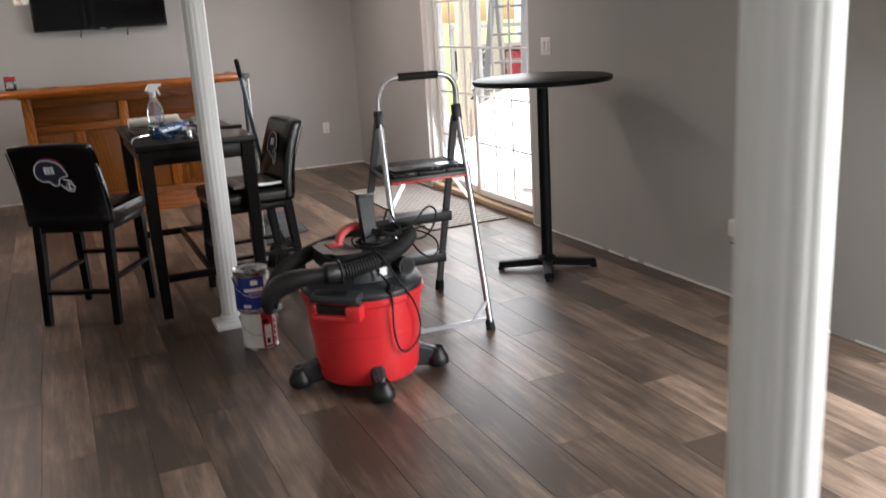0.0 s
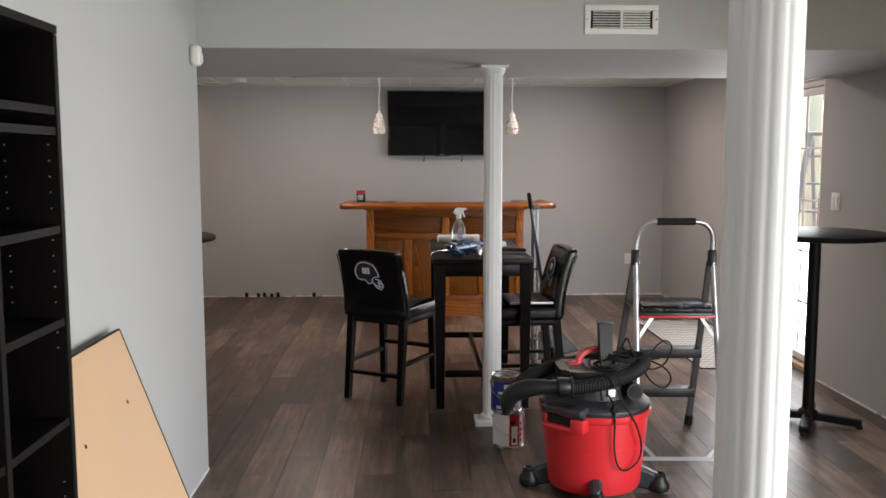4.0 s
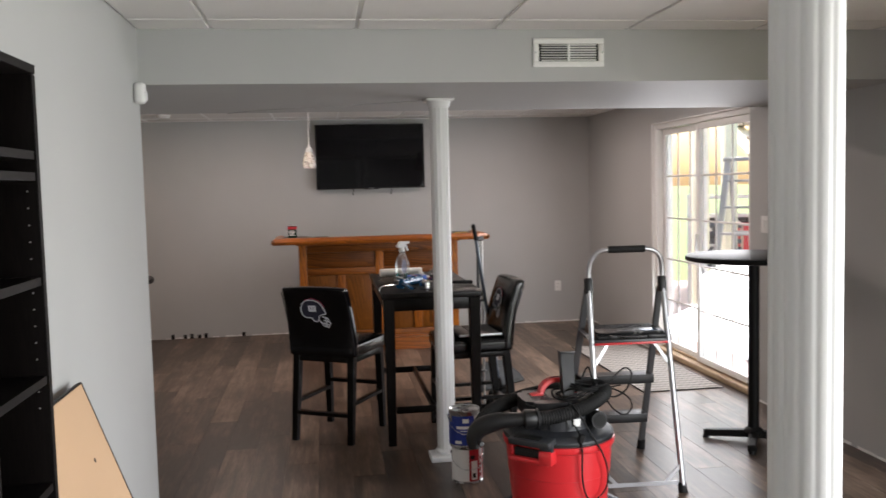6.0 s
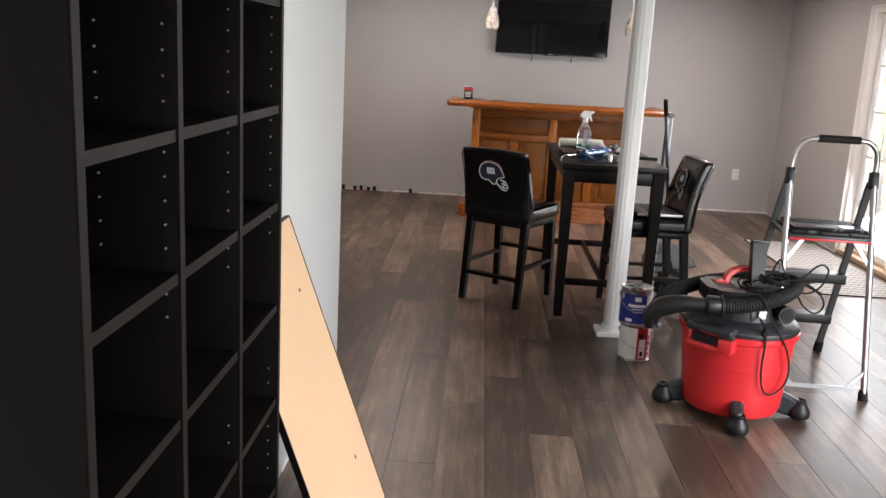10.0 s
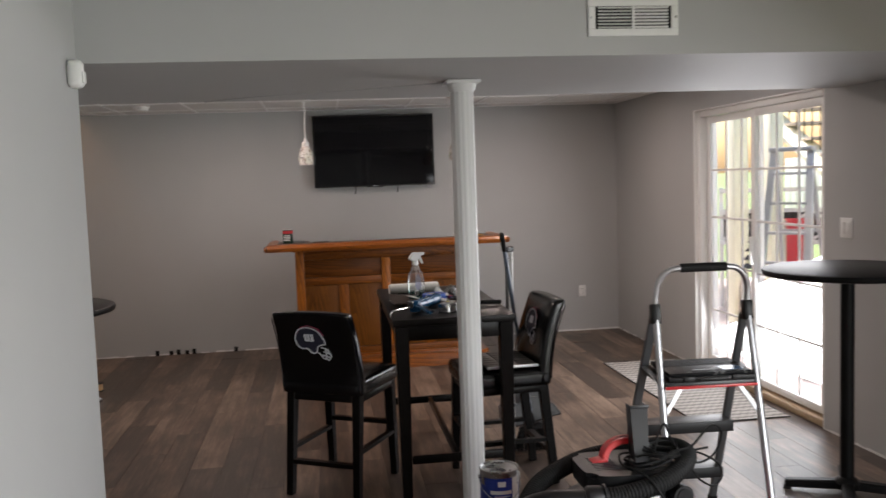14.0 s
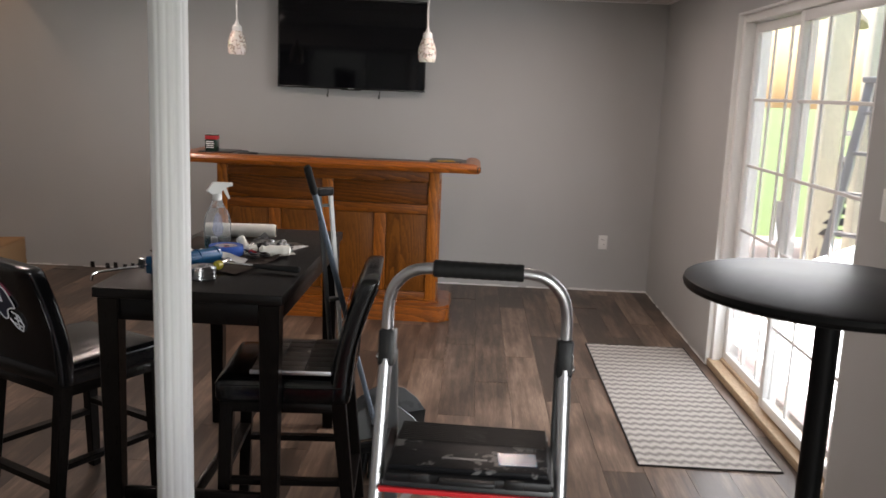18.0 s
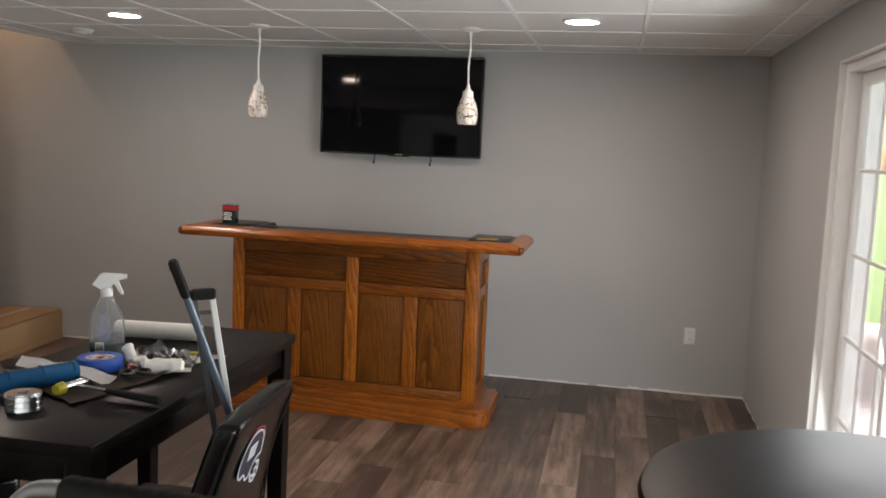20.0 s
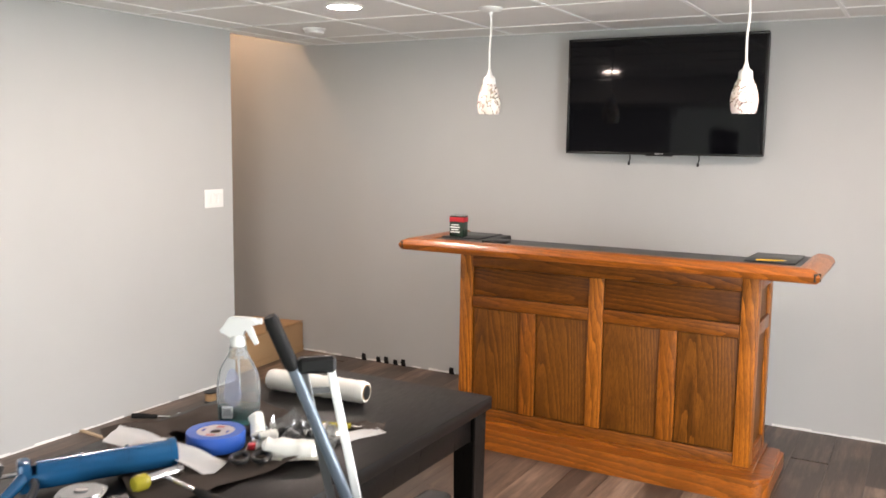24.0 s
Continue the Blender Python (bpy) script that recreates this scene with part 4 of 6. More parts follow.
pen = thing("pencil", "yellow pencil lying on the bar top", "pencil", pose(1.45, 8.06, 1.103, 0, 0, 20))
part("shaft", rod(B(), (-0.06, 0, 0.004), (0.06, 0, 0.004), 0.0038, seg=6), mat("yellow_pencil", (0.6, 0.35, 0.03), 0.4), pen)
part("tip", rod(B(), (0.06, 0, 0.004), (0.075, 0, 0.004), 0.0038, 0.0006, 6), SILLTAN, pen)

# ---- counter-height table ----
table = thing("counter_table", "espresso-stained rectangular counter-height table", "table")
AX0, AX1, AY0, AY1, AZ = 0.445, 1.055, 4.782, 6.04, 0.929
part("tabletop", box(B(), (AX1 - AX0, AY1 - AY0, 0.035), ((AX0 + AX1) / 2, (AY0 + AY1) / 2, AZ - 0.0175), bevel=0.004), TABLETOP, table)
for y in (AY0 + 0.035, AY1 - 0.035):
    part("apron", box(B(), (AX1 - AX0 - 0.15, 0.022, 0.075), ((AX0 + AX1) / 2, y, AZ - 0.0725), bevel=0.002), ESPRESSO, table)
for x in (AX0 + 0.035, AX1 - 0.035):
    part("apron", box(B(), (0.022, AY1 - AY0 - 0.15, 0.075), (x, (AY0 + AY1) / 2, AZ - 0.0725), bevel=0.002), ESPRESSO, table)
for x in (AX0 + 0.045, AX1 - 0.045):
    for y in (AY0 + 0.045, AY1 - 0.045):
        part("leg", beam(B(), (x, y, AZ - 0.036), (x, y, 0.0), 0.068, 0.068, 0.003, taper=0.72), ESPRESSO, table)
for y in (AY0 + 0.045, AY1 - 0.045):
    part("stretcher", box(B(), (AX1 - AX0 - 0.15, 0.022, 0.042), ((AX0 + AX1) / 2, y, 0.215), bevel=0.003), ESPRESSO, table)
part("stretcher", box(B(), (0.022, AY1 - AY0 - 0.11, 0.04), ((AX0 + AX1) / 2, (AY0 + AY1) / 2, 0.215), bevel=0.003), ESPRESSO, table)


def strip(points, w, y, t=0.002):
    """A flat raised line in the x-z plane, as embroidery."""
    bm = B()
    p = [Vector((q[0], 0, q[1])) for q in points]
    rows = []
    for i, q in enumerate(p):
        d = (p[min(i + 1, len(p) - 1)] - p[max(i - 1, 0)]).normalized()
        n = Vector((-d.z, 0, d.x)) * w / 2
        rows.append([bm.verts.new(q + n + Vector((0, y, 0))), bm.verts.new(q - n + Vector((0, y, 0))), bm.verts.new(q - n + Vector((0, y - t, 0))), bm.verts.new(q + n + Vector((0, y - t, 0)))])
    for u, v in zip(rows, rows[1:]):
        for j in range(4):
            bm.faces.new((u[j], u[(j + 1) % 4], v[(j + 1) % 4], v[j]))
    bm.faces.new(rows[0])
    bm.faces.new(rows[-1][::-1])
    return bm


def crest(parent, m):
    """Stitched sports helmet in outline, drawn with plain shapes, on a surface that faces -y."""
    sh = [(-0.085, -0.01), (-0.09, 0.035), (-0.062, 0.082), (-0.01, 0.095), (0.045, 0.075), (0.07, 0.03), (0.078, 0.0), (0.055, -0.005), (0.03, -0.02), (0.02, -0.05), (-0.005, -0.055), (-0.03, -0.03), (-0.06, -0.03)]
    out = [(q.x, q.y) for q in smoothed([(*s, 0) for s in sh], 4, True)]
    bm = B()
    slab(bm, [(a * 0.97, b * 0.97) for a, b in out], 0, 0.002)
    bm.transform(pose(0, 0, 0, 90, 0, 0))
    c = part("crest", bm, LOGONAVY, parent, "embroidered helmet crest", smooth=0)
    c.matrix_local = m
    yy = -0.0022
    part("crest_outline", strip(out + out[:2], 0.0055, yy), LOGOWHITE, c, smooth=0)
    part("crest_outline", strip([(-0.076, 0.062), (-0.05, 0.094), (-0.005, 0.107), (0.045, 0.09), (0.076, 0.05)], 0.004, yy + 0.001), LOGOPINK, c, smooth=0)
    for pts in ([(0.05, -0.02), (0.085, -0.03), (0.10, -0.07), (0.085, -0.095), (0.055, -0.085), (0.03, -0.05)], [(0.058, -0.045), (0.092, -0.055)], [(0.05, -0.065), (0.09, -0.078)], [(0.075, -0.03), (0.07, -0.09)]):
        part("face_guard", strip(pts, 0.0065, yy), LOGOWHITE, c, smooth=0)
    for dx, dz, w, h in ((-0.03, 0.035, 0.014, 0.034), (-0.012, 0.035, 0.014, 0.034), (0.008, 0.035, 0.014, 0.034), (-0.01, 0.053, 0.052, 0.006), (-0.01, 0.017, 0.052, 0.005)):
        part("crest_mark", box(B(), (w, 0.002, h), (dx, yy - 0.001, dz)), LOGOWHITE, c, smooth=0)


def counter_chair(m, label):
    """Upholstered counter chair that faces +y."""
    c = thing("counter_chair", label, "chair", m, "chairs at the counter table")
    bm = box(B(), (0.425, 0.42, 0.085), (0, 0.02, 0.568), bevel=0.022, seg=3)
    for k in (-0.14, -0.07, 0, 0.07, 0.14):
        bmesh.ops.bisect_plane(bm, geom=bm.verts[:] + bm.edges[:] + bm.faces[:], plane_co=(k, 0, 0), plane_no=(1, 0, 0))
        bmesh.ops.bisect_plane(bm, geom=bm.verts[:] + bm.edges[:] + bm.faces[:], plane_co=(0, k + 0.02, 0), plane_no=(0, 1, 0))
    for v in bm.verts:
        if v.co.z > 0.593:
            v.co.z += 0.014 * (1 - (v.co.x / 0.2125) ** 2) * (1 - ((v.co.y - 0.02) / 0.21) ** 2)
    seat = part("seat", bm, LEATHER, c)
    part("piping", tube(B(), [(sx * 0.2115, 0.02 + sy * 0.209, 0.588) for sx, sy in ((-1, -0.9), (-0.9, -1), (0.9, -1), (1, -0.9), (1, 0.9), (0.9, 1), (-0.9, 1), (-1, 0.9))], 0.004, 6, True), LEATHER, seat)
    bm = box(B(), (0.43, 0.062, 0.43), (0, 0, 0.215), bevel=0.018, seg=3)
    for k in range(1, 9):
        bmesh.ops.bisect_plane(bm, geom=bm.verts[:] + bm.edges[:] + bm.faces[:], plane_co=(0, 0, 0.43 * k / 9), plane_no=(0, 0, 1))
    for k in (-0.12, -0.05, 0.05, 0.12):
        bmesh.ops.bisect_plane(bm, geom=bm.verts[:] + bm.edges[:] + bm.faces[:], plane_co=(k, 0, 0), plane_no=(1, 0, 0))
    for v in bm.verts:
        k = v.co.z / 0.43
        v.co.y -= 0.09 * k ** 1.6 - 0.008 * math.sin(math.pi * k)
        v.co.x *= 0.97 + 0.03 * math.cos(k * 3)
        if k > 0.85:
            v.co.z += 0.008 * (1 - (v.co.x / 0.2) ** 2)
    bm.transform(Matrix.Translation((0, -0.158, 0.528)))
    back = part("backrest", bm, LEATHER, c)
    for s in (-1, 1):
        part("back_seam", tube(B(), smoothed([(s * 0.204, -0.189, 0.56), (s * 0.203, -0.208, 0.74), (s * 0.202, -0.267, 0.93)]), 0.003, 6), LEATHER, back)
    for m in (pose(-0.012, -0.2285, 0.80, 15, 0, 0), pose(0, -0.159, 0.80, -14, 0, 180)):
        crest(back, m @ Matrix.Scale(0.92, 4))
    part("seat_frame", box(B(), (0.395, 0.385, 0.035), (0, 0.02, 0.510), bevel=0.003), ESPRESSO, c)
    for sx in (-1, 1):
        part("leg", beam(B(), (sx * 0.176, 0.195, 0.53), (sx * 0.180, 0.212, 0), 0.044, 0.044, 0.003, taper=0.8), ESPRESSO, c)
        part("leg", beam(B(), (sx * 0.176, -0.15, 0.55), (sx * 0.180, -0.205, 0), 0.044, 0.046, 0.003, taper=0.8), ESPRESSO, c)
        part("stretcher", beam(B(), (sx * 0.178, -0.18, 0.24), (sx * 0.178, 0.2, 0.24), 0.02, 0.034, 0.002, (1, 0, 0)), ESPRESSO, c)
    part("stretcher", beam(B(), (-0.165, 0.203, 0.29), (0.165, 0.203, 0.29), 0.022, 0.036, 0.002), ESPRESSO, c)
    part("stretcher", beam(B(), (-0.165, -0.188, 0.175), (0.165, -0.188, 0.175), 0.022, 0.036, 0.002), ESPRESSO, c)
    return c


BROAD = Matrix.Diagonal((1.075, 1.075, 1.008, 1))
counter_chair(pose(0.181, 5.175, 0, 0, 0, -29.5) @ BROAD, "black leatherette counter chair with a stitched helmet crest")
counter_chair(pose(1.042, 5.105, 0, 0, 0, 94) @ BROAD, "black leatherette counter chair holding a flat grey tray")
tray = thing("flooring_sample", "flat grey wood-look flooring sample on the chair seat", "sample board", pose(1.046, 5.09, 0.6305, 0, 0, 94))
part("board", box(B(), (0.38, 0.27, 0.009), (0, 0, 0.0045), bevel=0.002), BLACKPL, tray)
plaid = mat("grey_brown_board", (0.06, 0.05, 0.043), 0.55, var=0.5, scale=30, bump=0.1)
for k in range(7):
    for n in range(3):
        part("inlay_strip", box(B(), (0.049, 0.084, 0.004), (-0.162 + k * 0.054, -0.089 + n * 0.089, 0.0105), bevel=0.001), plaid, tray)
part("edge_strip", box(B(), (0.006, 0.27, 0.014), (-0.193, 0, 0.007), bevel=0.001), ALU, tray)


# ---- round pub tables ----
def pub_table(x, y, turn, label, up=0.0):
    t = thing("pub_table", label, "table", pose(x, y, 0, 0, 0, turn), "round pub tables")
    part("tabletop", lathe(B(), [(0, 1.052 + up), (0.375, 1.052 + up), (0.388, 1.056 + up), (0.392, 1.068 + up), (0.388, 1.08 + up), (0.375, 1.085 + up), (0, 1.085 + up)], 72), BLACKTOP, t)
    part("top_plate", box(B(), (0.26, 0.26, 0.006), (0, 0, 1.049 + up)), BLACKMETAL, t)
    part("column", lathe(B(), [(0.0325, 0.05), (0.0325, 1.046 + up)], 28), BLACKMETAL, t)
    part("collar", lathe(B(), [(0.06, 0.03), (0.062, 0.055), (0.05, 0.075), (0.034, 0.085)], 28), BLACKMETAL, t)
    for k in range(4):
        a = k * 90
        bm = beam(B(), (0.03, 0, 0.045), (0.285, 0, 0.030), 0.044, 0.056, 0.008, taper=0.92)
        rod(bm, (0.272, 0, 0.0), (0.272, 0, 0.02), 0.02, 0.017, 14)
        bm.transform(pose(0, 0, 0, 0, 0, a))
        part("foot", bm, BLACKMETAL, t)
    return t


pub_table(2.62, 4.46, 61, "black round pub table on a cross-foot pedestal by the garden wall", 0.03)
pub_table(-1.265, 4.885, 20, "black round pub table near the white door", -0.018)

# ---- runner rug ----
rug = thing("runner_rug", "grey zigzag runner rug in front of the garden door", "rug", pose(2.735, 6.66, 0))
bm = B()
nx, ny = 12, 34
grid = [[bm.verts.new((-0.31 + 0.62 * i / nx, -0.92 + 1.84 * j / ny, 0.008 + 0.0015 * math.sin(i * 1.7 + j * 0.9))) for j in range(ny + 1)] for i in range(nx + 1)]
for i in range(nx):
    for j in range(ny):
        bm.faces.new((grid[i][j], grid[i + 1][j], grid[i + 1][j + 1], grid[i][j + 1]))
part("weave", bm, RUG, rug)
part("binding", tube(B(), [(-0.313, -0.923, 0.005), (0.313, -0.923, 0.005), (0.313, 0.923, 0.005), (-0.313, 0.923, 0.005)], 0.005, 6, True), RUGEDGE, rug)
part("backing", box(B(), (0.615, 1.835, 0.004), (0, 0, 0.0025)), RUGEDGE, rug)


# ---- step ladder ----
LADDER = pose(1.655, 3.88, 0, 0, 0, -3)
ladder = thing("step_ladder", "folding aluminium three-step ladder with a black grip", "step ladder", LADDER @ Matrix.Diagonal((1.025, 1, 0.99, 1)) @ Matrix.Translation((0, -3.836, 0)))
for s in (-1, 1):
    leg = part("front_leg", tube(B(), [(s * 0.191, 3.93, 1.03), (s * 0.205, 3.688, 0.03)], 0.0145, 12), ALU, ladder)
    part("rubber_foot", rod(B(), (s * 0.2042, 3.70, 0.05), (s * 0.2055, 3.686, 0.0), 0.020, 0.023, 14), RUBBER, leg)
    leg = part("rear_leg", beam(B(), (s * 0.188, 3.965, 1.02), (s * 0.226, 4.425, 0.03), 0.022, 0.034, 0.004, (1, 0, 0)), STEELGREY, ladder)
    part("rubber_foot", rod(B(), (s * 0.2245, 4.41, 0.06), (s * 0.2265, 4.43, 0.0), 0.022, 0.024, 14), RUBBER, leg)
    part("hinge_socket", box(B(), (0.036, 0.05, 0.085), (s * 0.190, 3.94, 1.035), (-8, 0, 0), bevel=0.008, seg=2), BLACKPL, ladder)
    part("rivet", rod(B(), (s * 0.206, 3.94, 1.01), (s * 0.213, 3.94, 1.01), 0.008), TIN, ladder)
    part("platform_brace", beam(B(), (s * 0.198, 3.835, 0.62), (s * 0.12, 3.85, 0.74), 0.018, 0.006, 0.001), ALU, ladder)
    part("foot_gusset", beam(B(), (s * 0.203, 3.705, 0.14), (s * 0.125, 3.70, 0.055), 0.018, 0.006, 0.001), ALU, ladder)
    part("folding_link", beam(B(), (s * 0.2, 3.87, 0.76), (s * 0.205, 4.07, 0.79), 0.004, 0.02, 0.001, (1, 0, 0)), STEELGREY, ladder)
hoop = [(-0.190, 3.94, 1.04), (-0.190, 3.935, 1.12), (-0.178, 3.925, 1.175), (-0.145, 3.918, 1.212), (-0.10, 3.914, 1.224), (0, 3.913, 1.225), (0.10, 3.914, 1.224), (0.145, 3.918, 1.212), (0.178, 3.925, 1.175), (0.190, 3.935, 1.12), (0.190, 3.94, 1.04)]
part("handle_hoop", tube(B(), smoothed(hoop, 4), 0.0125, 12), ALU, ladder)
grip = tube(B(), [(-0.094 + 0.0047 * k, 3.9135, 1.2248) for k in range(41)], 0.02, 14, radii=[0.0192 if k % 4 else 0.0178 for k in range(41)])
part("grip", grip, RUBBER, ladder, "ribbed black foam grip")
part("platform", box(B(), (0.365, 0.25, 0.028), (0, 3.965, 0.752), bevel=0.008), GREYPL, ladder)
part("platform_edge", box(B(), (0.375, 0.012, 0.012), (0, 3.836, 0.745), bevel=0.003), REDPL, ladder, "red front edge strip")
for z, y in ((0.5, 4.185), (0.25, 4.30)):
    bm = box(B(), (0.40, 0.11, 0.03), (0, y - 0.02, z), bevel=0.006)
    box(bm, (0.40, 0.012, 0.05), (0, y - 0.078, z - 0.008), bevel=0.004)
    part("step", bm, BLACKPL, ladder)
part("foot_bar", beam(B(), (-0.203, 3.698, 0.05), (0.203, 3.698, 0.05), 0.02, 0.006, 0.001), ALU, ladder)

case = thing("tool_case", "flat black paint-splattered tool case on the ladder platform", "tool case", LADDER @ pose(0, 0.124, 0.7592))
part("case_base", box(B(), (0.355, 0.27, 0.022), (0, 0, 0.011), bevel=0.006), BLACKPL, case)
worn, nt, b = tree("worn_silver_paint")
v = coords(nt)
edge = noisy(nt, v, 16, 6, 0.65)
cut = nt.nodes.new("ShaderNodeMath")
cut.operation = "GREATER_THAN"
cut.inputs[1].default_value = 0.585
nt.links.new(edge, cut.inputs[0])
nt.links.new(mixed(nt, cut.outputs[0], (0.008, 0.008, 0.009), (0.12, 0.118, 0.115)), b.inputs["Base Color"])
nt.links.new(spread(nt, cut.outputs[0], 0.42, 0.34), b.inputs["Roughness"])
b.inputs["Specular IOR Level"].default_value = 0.08
relief(nt, b, edge, 0.5, 0.004)
part("case_lid", box(B(), (0.345, 0.25, 0.014), (0, 0.005, 0.028), bevel=0.005), worn, case, "scuffed lid with flaked silver paint")
for k in range(10):
    part("lid_rib", box(B(), (0.34, 0.004, 0.004), (0, 0.02 + k * 0.011, 0.0355)), BLACKMETAL, case)
part("blue_sticker", box(B(), (0.085, 0.065, 0.001), (0.105, -0.055, 0.0357), (0, 0, 4)), BLUE, case)
for s in (-1, 1):
    part("latch", box(B(), (0.04, 0.012, 0.02), (s * 0.1, -0.136, 0.014), bevel=0.003), BLACKPL, case)
part("case_handle", box(B(), (0.12, 0.02, 0.012), (0, -0.143, 0.014), bevel=0.004), BLACKPL, case)
part("print_bar", box(B(), (0.1, 0.008, 0.001), (-0.01, -0.07, 0.0357)), STEELGREY, case)

# ---- shop vacuum ----
vac = thing("shop_vacuum", "red wet-dry shop vacuum with a coiled black hose and cord", "vacuum cleaner", pose(1.165, 3.52, 0))
part("tub", lathe(B(), [(0, 0.03), (0.19, 0.03), (0.208, 0.036), (0.216, 0.055), (0.222, 0.13), (0.231, 0.24), (0.2315, 0.247), (0.234, 0.249), (0.243, 0.372), (0.253, 0.378), (0.257, 0.39), (0.256, 0.405), (0.244, 0.408)], 72), REDPL, vac)
lid = part("lid", lathe(B(), [(0.247, 0.403), (0.253, 0.412), (0.251, 0.428), (0.238, 0.44), (0.205, 0.447), (0.165, 0.452), (0.12, 0.455)], 72), DUSTYPL, vac, "dusty dark grey lid")
part("lid_rim_line", lathe(B(), [(0.2535, 0.414), (0.2545, 0.418), (0.2525, 0.422)], 72), BLACKPL, lid)
part("motor_base", lathe(B(), [(0.152, 0.448), (0.146, 0.50), (0.138, 0.525)], 56), DUSTYPL, vac, "grey motor base")
cap = part("motor_cap", slab(B(), [(0.17 * math.copysign(abs(math.cos(a)) ** 0.55, math.cos(a)) - 0.005, 0.145 * math.copysign(abs(math.sin(a)) ** 0.55, math.sin(a)) + 0.02) for a in (math.pi / 24 * k for k in range(48))], 0.515, 0.578, 0.014), BLACKPL, vac, "black rounded motor cover")
for k in range(9):
    part("cooling_slot", box(B(), (0.085, 0.006, 0.004), (-0.085, -0.05 + k * 0.016, 0.5785)), GREYPL, cap)
for k in range(12):
    a = math.radians(k * 30)
    part("vent_rib", box(B(), (0.010, 0.012, 0.05), (0.147 * math.cos(a), 0.147 * math.sin(a), 0.482), (0, 0, math.degrees(a)), bevel=0.003), GREYPL, vac)
grip = smoothed([(-0.072, 0.045, 0.572), (-0.066, 0.05, 0.60), (-0.045, 0.055, 0.628), (0.0, 0.062, 0.643), (0.05, 0.066, 0.638), (0.085, 0.068, 0.61), (0.095, 0.068, 0.575)], 6)
bm, rows = B(), []
for n, q in enumerate(grip):
    d = (grip[min(n + 1, len(grip) - 1)] - grip[max(n - 1, 0)]).normalized()
    up = Vector((0, 1, 0)).cross(d).normalized()
    rows.append([bm.verts.new(q + Vector((0, sy * 0.023, 0)) + up * su * 0.0115) for sy, su in ((-1, -0.6), (-0.85, -1), (0.85, -1), (1, -0.6), (1, 0.6), (0.85, 1), (-0.85, 1), (-1, 0.6))])
for u, w in zip(rows, rows[1:]):
    for j in range(8):
        bm.faces.new((u[j], u[(j + 1) % 8], w[(j + 1) % 8], w[j]))
bm.faces.new(rows[0][::-1])
bm.faces.new(rows[-1])
handle = part("carry_handle", bm, REDPL, vac, "red arched carry handle")
for k in (-0.008, 0, 0.008):
    part("grip_groove", tube(B(), [q + Vector((0, k, 0.0118)) for q in grip[9:22]], 0.0012, 5), BLACKPL, handle)
part("handle_foot", box(B(), (0.06, 0.055, 0.012), (-0.09, 0.044, 0.582), (0, -10, 0), bevel=0.005), REDPL, handle)
# upright cord bracket: a trough whose front plate bows outward at the foot
bm, rows = B(), []
for k in range(13):
    u = k / 12
    z, w = 0.585 + 0.20 * u, 0.026 + 0.006 * u
    front = -0.012 - 0.014 * (1 - u) ** 2
    rows.append([bm.verts.new((0.05 - 0.006 * u + x, y, z)) for x, y in ((-w, 0.035), (-w, front), (w, front), (w, 0.035), (w - 0.004, 0.035), (w - 0.004, front + 0.005), (-w + 0.004, front + 0.005), (-w + 0.004, 0.035))])
for a, b in zip(rows, rows[1:]):
    for j in range(8):
        bm.faces.new((a[j], a[(j + 1) % 8], b[(j + 1) % 8], b[j]))
bm.faces.new(rows[0][::-1])
bm.faces.new(rows[-1])
part("cord_bracket", bm, GREYPL, vac, "tall slate-grey cord bracket")
part("bracket_lip", box(B(), (0.07, 0.012, 0.012), (0.044, -0.014, 0.782), bevel=0.003), GREYPL, vac)
# latch and the red ledge below it, with a dark hollow between them
part("latch_ledge", box(B(), (0.20, 0.05, 0.022), (-0.178, -0.196, 0.352), (0, 0, -42), bevel=0.006), REDPL, vac)
part("latch_cheek", box(B(), (0.062, 0.066, 0.062), (-0.116, -0.242, 0.372), (0, 0, -36), bevel=0.007), REDPL, vac, "red latch")
part("latch_cheek", box(B(), (0.025, 0.05, 0.05), (-0.232, -0.118, 0.375), (0, 0, -62), bevel=0.006), REDPL, vac)
part("latch_hollow", box(B(), (0.15, 0.02, 0.04), (-0.178, -0.188, 0.378), (0, 0, -42)), BLACKPL, vac)
latch = part("latch_housing", box(B(), (0.205, 0.075, 0.030), (-0.172, -0.192, 0.434), (8, 0, -42), bevel=0.008), DUSTYPL, vac)
part("latch_tongue", box(B(), (0.058, 0.03, 0.048), (-0.12, -0.246, 0.418), (0, 0, -36), bevel=0.006), DUSTYPL, latch)
part("latch_panel", box(B(), (0.125, 0.04, 0.004), (-0.186, -0.186, 0.452), (8, 0, -42), bevel=0.0015), BLACKPL, latch)
for n in range(2):
    bm = rod(B(), (0.135 + 0.0 * n, -0.06, 0.493), (0.152, -0.145, 0.494), 0.036 - 0.008 * n, 0.038 - 0.009 * n, 28)
    if n:
        bm.transform(Matrix.Translation((0.0008, -0.004, 0)))
    part("exhaust_bore" if n else "exhaust_port", bm, RUBBER if n else BLACKPL, vac)
# white plate that paints a reflection onto the grey motor base
part("rating_sticker", box(B(), (0.034, 0.003, 0.034), (0.045, -0.150, 0.490), (8, 0, 12)), LABELWHITE, vac, "white patch painted as a reflection on the motor base")
